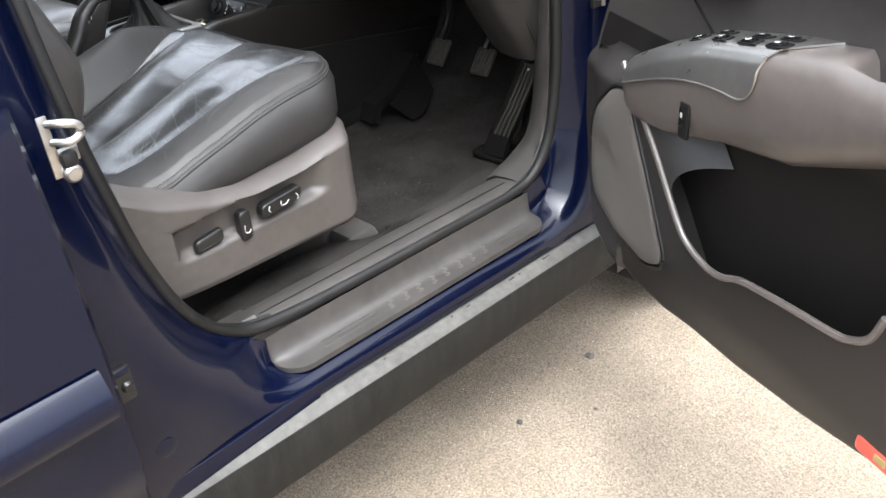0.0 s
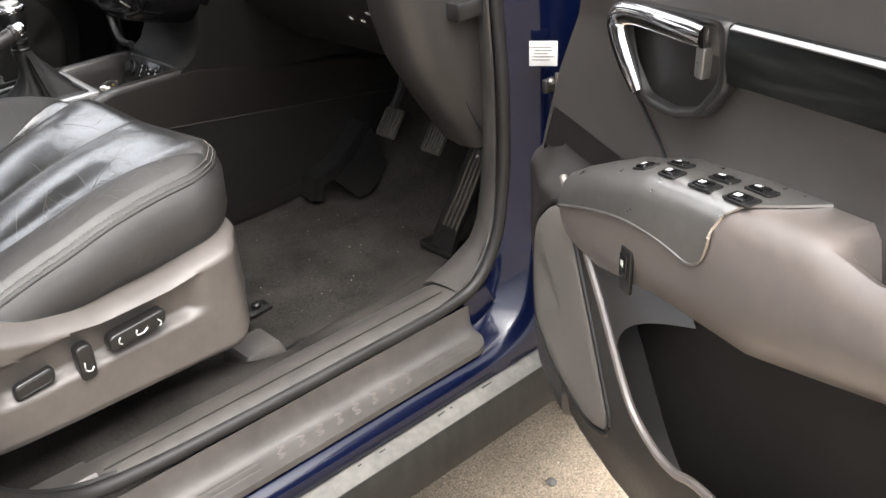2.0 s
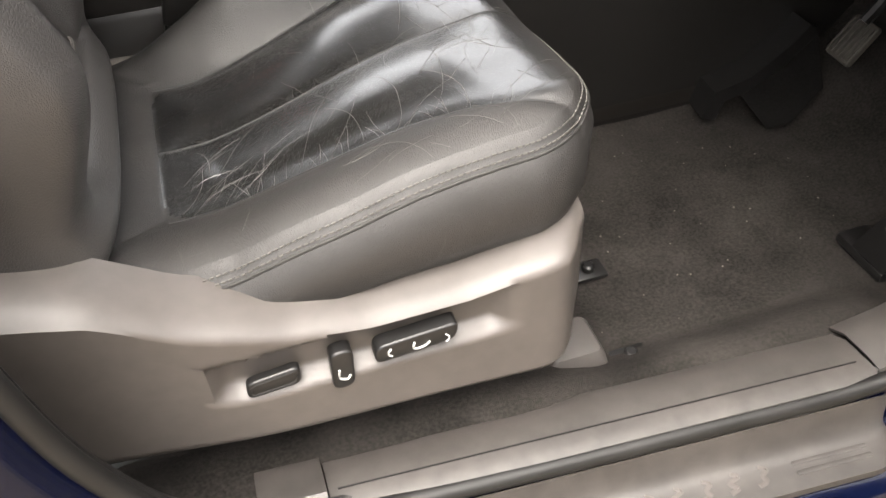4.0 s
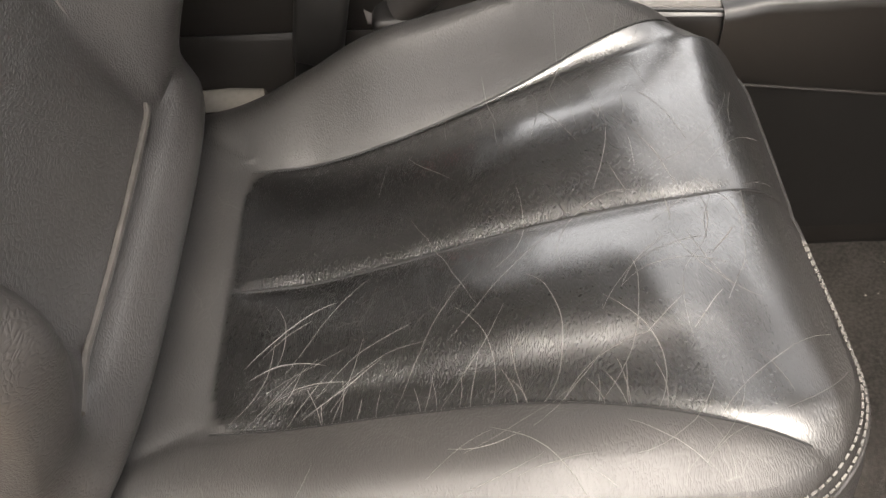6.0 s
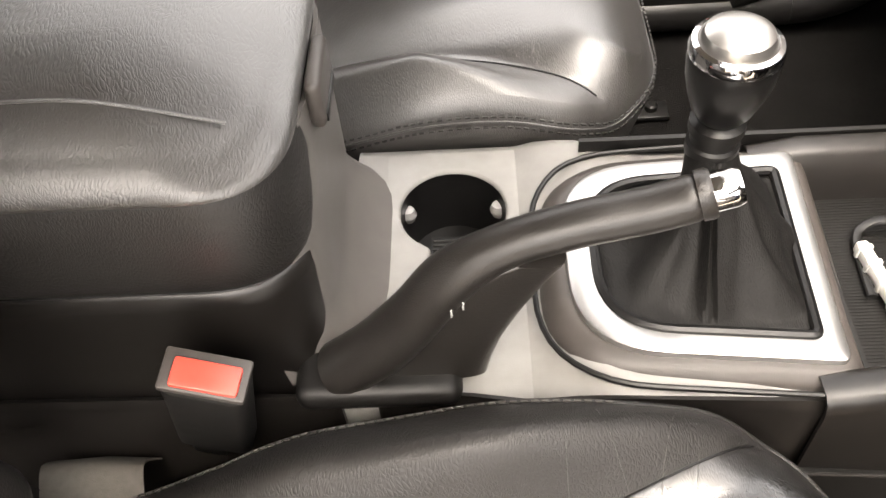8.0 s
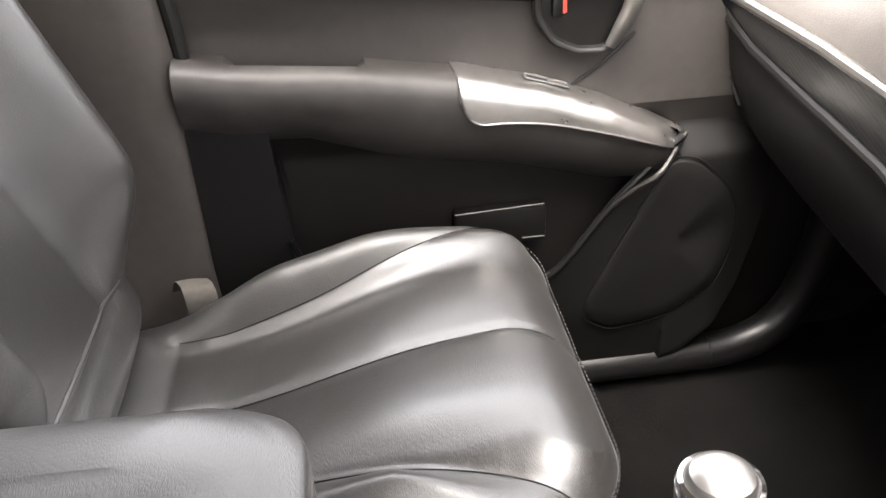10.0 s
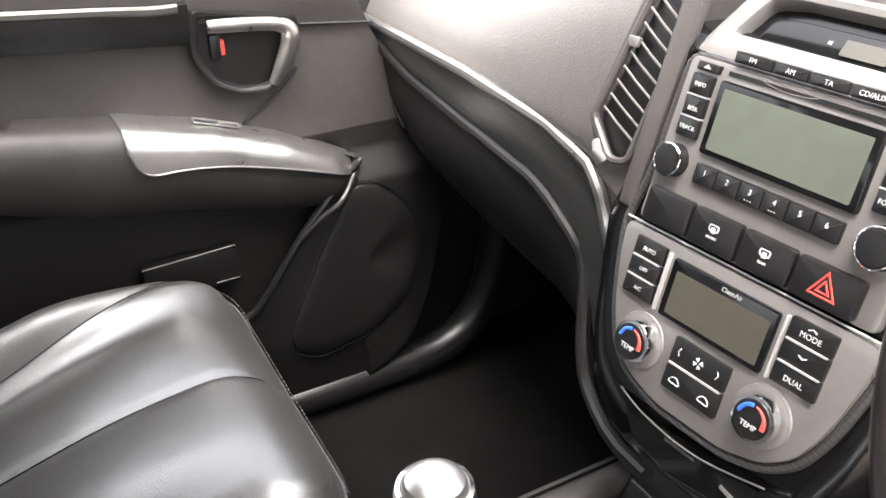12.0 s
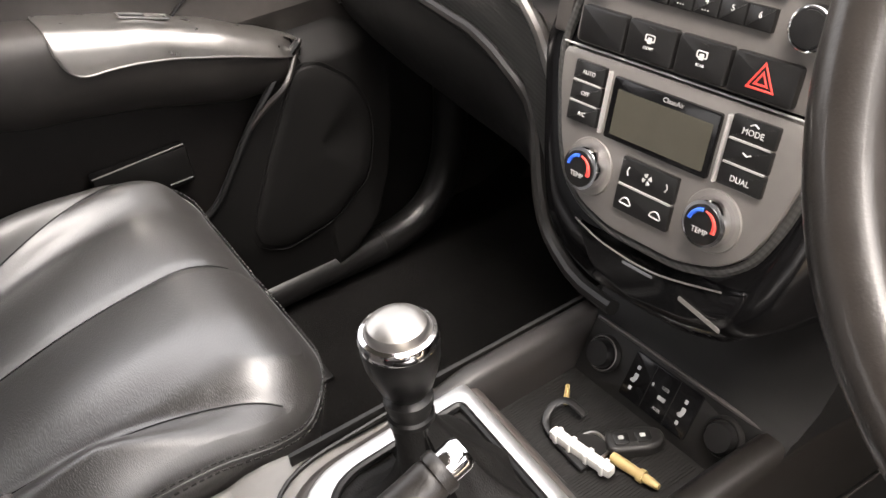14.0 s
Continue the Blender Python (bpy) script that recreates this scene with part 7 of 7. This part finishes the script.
    for x in (-0.0135, 0.0125):
        part("switch_gap", prism(rect(x - 0.0003, -0.0195, x + 0.0003, 0.0220, 0.0001), 0.0004, 0), M_DARK, sw, m=MF @ Matrix.Translation((0, 0, 0.0024)))
    return c
build_console()

def build_gear_lever():
    g = thing("gear_lever", "gear lever with bright metal cap and creased leather boot", "gear lever")
    top = Vector((0.272, 0.962, 0.0))
    def boot_ring(h, n=160):
        """h from 0 at the frame to 1 at the collar; one sharp fin points at the driver, soft pleats elsewhere."""
        out = []
        for k in range(n):
            a = 2 * math.pi * k / n
            dx, dy = math.cos(a), math.sin(a)
            sq = min(0.078 / max(1e-6, abs(dx)), 0.076 / max(1e-6, abs(dy)))
            sq = min(sq, 0.106)
            da = abs((a + math.pi / 2 + 0.09 + math.pi) % (2 * math.pi) - math.pi)
            fin = math.exp(-da / (0.10 if dx < -0.06 else 0.34))
            dr = (1 - h) ** (0.85 * fin + (3.6 if dx < 0 else 1.35) * (1 - fin))
            pl = 0.13 * math.sin(3 * a + 0.6 + 2 * h) + 0.12 * math.sin(7 * a + 6 * h) + 0.06 * math.sin(12 * a + 2 - 5 * h)
            r = 0.0165 + (sq - 0.0165) * dr * (1 + pl * math.sin(math.pi * h) * (1 - fin))
            cx, cy = 0.270 + 0.002 * h, 0.936 + 0.024 * h
            out.append((cx + r * dx, cy + r * dy, 0.868 + 0.094 * h + 0.006 * math.exp(-((h - 0.06) / 0.05) ** 2)))
        return out
    bt = part("boot", loft([boot_ring(h) for h in np.linspace(0, 1, 34)]), M_BOOT, g, "black leather boot with sharp folds", smooth=55)
    bt.data.attributes.new("insert", "FLOAT", "POINT")
    part("boot_seam", tube(smooth_line([(0.338, 0.905, 0.876), (0.320, 0.908, 0.886), (0.302, 0.911, 0.899), (0.287, 0.913, 0.911)], 24), 0.0009, 6), M_THREADK, bt)
    stem = turned([(0, 0.955), (0.0165, 0.955), (0.0175, 0.960), (0.0175, 0.966), (0.0155, 0.968), (0.0155, 0.975), (0.018, 0.977), (0.018, 0.984), (0.0135, 0.987), (0.0135, 0.996), (0, 0.996)], 32)
    part("collar", stem, M_BLACK, g, "glossy black collar", m=Matrix.Translation((0.272, 0.961, 0)))
    kn = part("knob", turned([(0, 0.990), (0.016, 0.990), (0.0195, 0.996), (0.0235, 1.008), (0.0265, 1.020), (0.0275, 1.032), (0.0270, 1.040), (0.0255, 1.043), (0, 1.043)], 40), M_BLACK, g, "black gear knob", m=Matrix.Translation((0.272, 0.961, 0)))
    part("knob_ring", turned([(0.0245, 1.036), (0.0275, 1.037), (0.0280, 1.041), (0.0265, 1.045), (0.0235, 1.046), (0.022, 1.043)], 40), M_CHROME, kn, m=Matrix.Translation((0.272, 0.961, 0)))
    part("knob_cap", turned([(0, 1.040), (0.0225, 1.042), (0.0225, 1.046), (0.020, 1.0515), (0.014, 1.0545), (0.0, 1.0555)], 40), M_SILVER, kn, "bright brushed metal cap", m=Matrix.Translation((0.272, 0.961, 0)))
build_gear_lever()

def build_parking_brake():
    b = thing("parking_brake", "grey plastic parking brake lever pulled up", "parking brake")
    line = smooth_line([(0.02, 0.857, 0.868), (0.05, 0.857, 0.895), (0.075, 0.857, 0.928), (0.10, 0.858, 0.966), (0.13, 0.860, 0.989), (0.17, 0.862, 1.003), (0.21, 0.864, 1.011), (0.240, 0.865, 1.021)], 60)
    rr = [0.019 - 0.0065 * step(i, 8, 36) + 0.0016 * math.exp(-((i - 26) / 7) ** 2) - 0.004 * step(i, 57, 60) for i in range(61)]
    lv = part("lever", tube(line, rr, 18, flat=1.12, up=(0, 1, 0)), M_GRIP, b, "grained grey lever grip", smooth=60)
    foot = []
    for z, c, h in ((0.868, 0.074, 0.046), (0.885, 0.080, 0.043), (0.91, 0.092, 0.038), (0.935, 0.106, 0.034), (0.955, 0.120, 0.030), (0.972, 0.135, 0.024), (0.985, 0.150, 0.016)):
        foot.append([(c + h * math.copysign(abs(math.cos(a)) ** 0.5, math.cos(a)), 0.8585 + 0.0115 * math.copysign(abs(math.sin(a)) ** 0.5, math.sin(a)), z) for a in np.linspace(0, 2 * math.pi, 32, endpoint=False)])
    part("lever_foot", loft(foot), M_GRIP, lv, "broad foot of the lever", smooth=60)
    tip = Matrix.Translation((0.239, 0.865, 1.0205)) @ pose(0, 0, 0, 0, 72, 0)
    part("collar", turned([(0.0140, -0.004), (0.0142, 0.002), (0.013, 0.004), (0, 0.004)], 28), M_GRIP, lv, m=tip)
    part("release_button", turned([(0, 0), (0.0112, 0), (0.0112, 0.015), (0.0095, 0.019), (0, 0.020)], 28), M_CHROME, b, "chrome release button", m=tip)
    part("gaiter", rbox((0.047, 0.853, 0.863), (0.112, 0.042, 0.022), 0.010, 4), M_DARK, b, m=None)
    for dx in (0.0, 0.007):
        part("scratch", rbox((0.1 + dx, 0.8378, 0.957 + dx), (0.0012, 0.0008, 0.007), 0.0002), M_WHITE, lv)
build_parking_brake()

def build_buckle(name, label, m):
    b = thing(name, label, "seat belt buckle", "seat belt buckles")
    bd = part("body", rbox((0, 0, -0.062), (0.050, 0.026, 0.12), 0.007, 3), M_DARK, b, m=m)
    part("rim", rbox((0, 0, 0.0), (0.050, 0.026, 0.006), 0.002), M_PLASTIC, b, m=m)
    part("release_button", rbox((0.001, -0.002, 0.003), (0.039, 0.018, 0.006), 0.002), M_RED, b, "red release button", m=m)
    part("stalk", rbox((-0.01, 0.002, -0.13), (0.026, 0.008, 0.10), 0.003), M_BLACK, b, m=m)
build_buckle("seat_belt_buckle", "dark buckle with a red release button beside the driver's seat", Matrix.Translation((-0.040, 0.806, 0.951)) @ pose(0, 0, 0, 10, 14, -6))

def build_belt(name, label, pts, w):
    rows = []
    for p in smooth_line(pts, 20):
        rows.append([(p[0] - w / 2, p[1], p[2]), (p[0], p[1] + 0.002, p[2] + 0.001), (p[0] + w / 2, p[1], p[2])])
    o = part(name, sheet(rows, 0.0015), mat("belt_webbing", (0.095, 0.086, 0.074), 0.8, var=0.15, scale=200, bump=0.5))
    tagged(o, label, "seat belt", "seat belts")
build_belt("seat_belt", "pale grey seat belt webbing tucked beside the driver's cushion", [(-0.165, 0.842, 0.775), (-0.166, 0.828, 0.800), (-0.163, 0.815, 0.808), (-0.160, 0.795, 0.800)], 0.075)
build_belt("seat_belt", "pale grey seat belt webbing beside the passenger seat", [(-0.185, 1.632, 0.800), (-0.172, 1.605, 0.832), (-0.158, 1.575, 0.842), (-0.152, 1.560, 0.828), (-0.150, 1.556, 0.795)], 0.042)

# ---- steering wheel and pedals ----
def build_wheel():
    w = thing("steering_wheel", "black leather steering wheel", "steering wheel")
    m = Matrix.Translation((0.40, 0.56, 1.32)) @ pose(0, 0, 0, 0, -60, 0)
    ring = [(0.19 * math.cos(a), 0.19 * math.sin(a), 0) for a in np.linspace(0, 2 * math.pi, 96, endpoint=False)]
    rim = part("rim", tube(ring, 0.0165, 16, closed=True), M_WHEEL, w, "dark grey leather rim", m=m, smooth=70)
    part("hub", turned([(0, 0.03), (0.05, 0.028), (0.07, 0.015), (0.075, -0.01), (0.06, -0.04), (0, -0.045)], 32), M_DARK, w, m=m)
    for a in (0.1, math.pi - 0.1, 4.71):
        part("spoke", tube([(0.06 * math.cos(a), 0.06 * math.sin(a), -0.005), (0.12 * math.cos(a), 0.12 * math.sin(a), -0.012), (0.19 * math.cos(a), 0.19 * math.sin(a), 0)], 0.014, 10, flat=0.6), M_DARK, w, m=m)
    part("column", tube([(0, 0, -0.04), (0, 0, -0.14), (0.0, 0, -0.30)], 0.05, 16), M_DARK, w, m=m)
build_wheel()

def build_pedals():
    a = thing("accelerator_pedal", "black ribbed floor-hinged accelerator pedal", "pedal", "pedals")
    rows = [[(0.785, 0.40, 0.515), (0.785, 0.335, 0.517)], [(0.80, 0.385, 0.57), (0.79, 0.318, 0.575)], [(0.80, 0.345, 0.64), (0.785, 0.28, 0.645)], [(0.80, 0.305, 0.72), (0.785, 0.245, 0.725)], [(0.81, 0.29, 0.76), (0.795, 0.235, 0.765)]]
    pl = part("pad", sheet(rows, 0.012), M_BLACK, a, "ribbed black pad")
    for k in range(4):
        f = 0.18 + 0.21 * k
        part("rib", tube([np.array(r[0]) * (1 - f) + np.array(r[1]) * f + np.array((-0.012, -0.006, 0.003)) for r in rows[1:]], 0.0040, 6), M_PADWORN, pl)
    part("stop_dot", turned([(0, 0), (0.004, 0), (0.004, 0.003), (0, 0.003)], 12), M_IVORY, a, m=Matrix.Translation((0.788, 0.262, 0.752)) @ pose(0, 0, 0, 0, -90, 0))
    part("base", rbox((0.800, 0.385, 0.508), (0.055, 0.10, 0.018), 0.006), M_BLACK, a)
    part("hinge_arm", rbox((0.83, 0.30, 0.62), (0.02, 0.03, 0.24), 0.005), M_BLACK, a)
    f = thing("foot_rest", "black ribbed foot rest beside the console", "foot rest")
    rows = [[(0.765, 0.825, 0.512), (0.757, 0.752, 0.512)], [(0.775, 0.826, 0.545), (0.770, 0.750, 0.548)], [(0.83, 0.830, 0.560), (0.825, 0.748, 0.563)], [(0.90, 0.828, 0.610), (0.90, 0.752, 0.612)], [(0.93, 0.826, 0.640), (0.93, 0.754, 0.642)]]
    pd = part("pad", sheet(rows, 0.025), M_BLACK, f)
    part("hollow", rbox((0.7655, 0.788, 0.527), (0.012, 0.060, 0.020), 0.003), M_GLOSS, f)
    part("toe_edge", tube([(0.757, 0.752, 0.512), (0.768, 0.750, 0.549), (0.773, 0.826, 0.547), (0.763, 0.826, 0.512)], 0.0022, 6), M_RUBBER, f)
    for k in range(14):
        q = 1.1 + 2.7 * k / 13; i = min(int(q), 3); v = q - i
        A = np.array(rows[i][0]) * (1 - v) + np.array(rows[i + 1][0]) * v
        B = np.array(rows[i][1]) * (1 - v) + np.array(rows[i + 1][1]) * v
        up_ = np.array((-0.003, 0, 0.004))
        part("rib", tube([A * 0.90 + B * 0.10 + up_, A * 0.5 + B * 0.5 + up_ + (0.006, 0, 0.004), A * 0.10 + B * 0.90 + up_ + (0.012, 0, 0.008)], 0.0022, 6), M_RUBBER, pd)
    # Skirt coloured near black for the shadowed underside of the rest.
    part("skirt", sheet([[(0.80, 0.75, 0.552), (0.83, 0.70, 0.508)], [(0.87, 0.75, 0.588), (0.87, 0.695, 0.515)], [(0.93, 0.755, 0.638), (0.93, 0.71, 0.56)]], 0.004), M_SHADECARPET, f)
    for nm, lab, x, y, z in (("clutch_pedal", "black clutch pedal with a worn ribbed pad", 0.915, 0.660, 0.680), ("brake_pedal", "black brake pedal with a worn ribbed pad", 0.90, 0.495, 0.690)):
        p = thing(nm, lab, "pedal", "pedals")
        m = Matrix.Translation((x, y, z)) @ pose(0, 0, 0, 0, 38, 0)
        q = part("pad", rbox((0, 0, 0), (0.014, 0.056, 0.072), 0.006), M_PADWORN, p, "worn grey-brown pedal pad", m=m)
        for k in range(6):
            part("rib", rbox((-0.008, -0.022 + 0.0088 * k, 0), (0.004, 0.004, 0.060), 0.0012), M_PADWORN, q, m=m)
        part("arm", tube(smooth_line([(x + 0.01, y, z + 0.03), (x + 0.05, y, z + 0.10), (x + 0.06, y, z + 0.28)], 12), 0.010, 8), M_BLACK, p)
build_pedals()

# ---- small things ----
def build_small():
    k = thing("car_key", "black remote car key lying in the console tray", "key")
    m = Matrix.Translation((0.453, 0.916, 0.838)) @ pose(0, 0, 0, 0, 0, -29) @ Matrix.Diagonal((0.78, 0.78, 0.85, 1))
    bd = part("fob", prism(rounded([(-0.030, -0.015), (0.014, -0.017), (0.034, -0.010), (0.034, 0.010), (0.014, 0.017), (-0.030, 0.015)], 0.010), 0.012, 0.005, 3), M_DARK, k, m=m)
    for x in (-0.014, 0.010):
        part("fob_button", prism(rect(x - 0.008, -0.008, x + 0.009, 0.008, 0.004), 0.002, 0.001), M_BLACK, bd, m=m @ Matrix.Translation((0, 0, 0.0115)))
        part("fob_mark", prism(rect(x - 0.003, -0.002, x + 0.003, 0.003, 0.001), 0.0004, 0), M_WHITE, bd, m=m @ Matrix.Translation((0, 0, 0.0135)))
    part("key_ring", tube([(0.421 + 0.015 * math.cos(a), 0.934 + 0.015 * math.sin(a), 0.842 + 0.002 * math.sin(3 * a)) for a in np.linspace(0, 6.283, 32, endpoint=False)], 0.0016, 6, closed=True), M_STEEL, k)
    part("key_tag", prism(rounded([(0.402 + 0.018 * math.cos(a), 0.945 + 0.016 * math.sin(a)) for a in np.linspace(0, 6.283, 20, endpoint=False)], 0.002, 2), 0.005, 0.002), M_DARK, k, m=Matrix.Translation((0.016, -0.010, 0.838)))
    part("key_strap", tube(smooth_line([(0.440, 0.962, 0.844), (0.436, 0.980, 0.850), (0.424, 0.986, 0.848), (0.408, 0.978, 0.843), (0.404, 0.955, 0.841), (0.402, 0.920, 0.841)], 20), 0.004, 8, flat=0.5), M_BLACK, k)
    a = thing("plastic_connector", "white plastic connector lying across the tray", "connector")
    m = Matrix.Translation((0.409, 0.932, 0.847)) @ pose(0, 0, 0, 0, 0, 99) @ Matrix.Diagonal((0.92, 0.85, 0.85, 1))
    bd = part("body", rbox((0, 0, 0), (0.070, 0.011, 0.012), 0.002), M_IVORY, a, m=m)
    for x in (-0.026, -0.008, 0.012, 0.028):
        part("rib", rbox((x, 0, 0), (0.005, 0.014, 0.014), 0.0015), M_IVORY, bd, m=m)
    b = thing("plastic_plug", "yellowish plastic plug lying in the tray", "plug")
    m = Matrix.Translation((0.432, 0.893, 0.8425)) @ pose(0, 0, 0, 0, 0, -80) @ Matrix.Diagonal((0.80, 0.8, 0.8, 1))
    bd = part("body", tube([(-0.028, 0, 0), (-0.012, 0, 0), (0.004, 0, 0), (0.02, 0, 0), (0.03, 0, 0)], [0.006, 0.0062, 0.0055, 0.005, 0.0035], 12), M_YELLOW, b, m=m)
    part("flange", tube([(0.006, 0, 0), (0.009, 0, 0), (0.012, 0, 0)], 0.0075, 12), M_YELLOW, bd, m=m)
    c = thing("plastic_plug", "thin yellowish plastic plug lying at the tray's far edge", "plug")
    part("body", tube([(0.438, 0.987, 0.8395), (0.444, 0.992, 0.8405), (0.454, 1.002, 0.8405)], [0.003, 0.0026, 0.002], 10), M_YELLOW, c)
    for x, y, z, nm in ((0.389, 0.333, 0.503, "floor_bolt"), (0.404, 0.499, 0.503, "floor_bolt"), (0.372, 1.485, 0.515, "floor_bolt")):
        o = thing(nm, "dark floor bolt on a small base in the carpet", "bolt", "floor bolts")
        part("base", rbox((x, y, z), (0.05, 0.036, 0.008), 0.003), M_BLACK, o)
        part("head", turned([(0, 0), (0.009, 0), (0.009, 0.008), (0.006, 0.011), (0, 0.011)], 16), M_BLACK, o, m=Matrix.Translation((x, y, z + 0.004)))
    rnd = random.Random(7)
    vs, fs = [], []
    for i in range(150):
        x, y, s = rnd.uniform(-0.1, 0.85), rnd.uniform(0.30, 0.80), rnd.uniform(0.0006, 0.0017)
        z = 0.497 + 0.008 * noise.noise(Vector((x * 7, y * 7, 0))) + 0.42 * step(x, 0.86, 1.30) + 0.0008
        b0 = len(vs)
        vs += [(x - s, y, z), (x, y - s, z), (x + s, y, z), (x, y + s * rnd.uniform(0.6, 2), z), (x, y, z + s)]
        fs += [(b0, b0 + 1, b0 + 4), (b0 + 1, b0 + 2, b0 + 4), (b0 + 2, b0 + 3, b0 + 4), (b0 + 3, b0, b0 + 4)]
    tagged(part("crumbs", from_data(vs, fs), mat("crumb", (0.16, 0.145, 0.125), 0.9)), "pale crumbs scattered on the carpet", "crumbs", kind="stuff")
build_small()

# ---- rest each thing's origin on its base ----
def settle():
    bpy.context.view_layer.update()
    for ob in list(scene.objects):
        if ob.parent is None and ob.type == "EMPTY" and ob.children:
            pts = [v.co for c in ob.children_recursive if c.type == "MESH" for v in c.data.vertices]
            a = np.array([tuple(p) for p in pts])
            lo, hi = a.min(0), a.max(0)
            c = Vector(((lo[0] + hi[0]) / 2, (lo[1] + hi[1]) / 2, lo[2]))
            for k in ob.children_recursive:
                if k.type == "MESH":
                    k.data.transform(Matrix.Translation(-c))
            ob.matrix_basis = ob.matrix_basis @ Matrix.Translation(c)
settle()
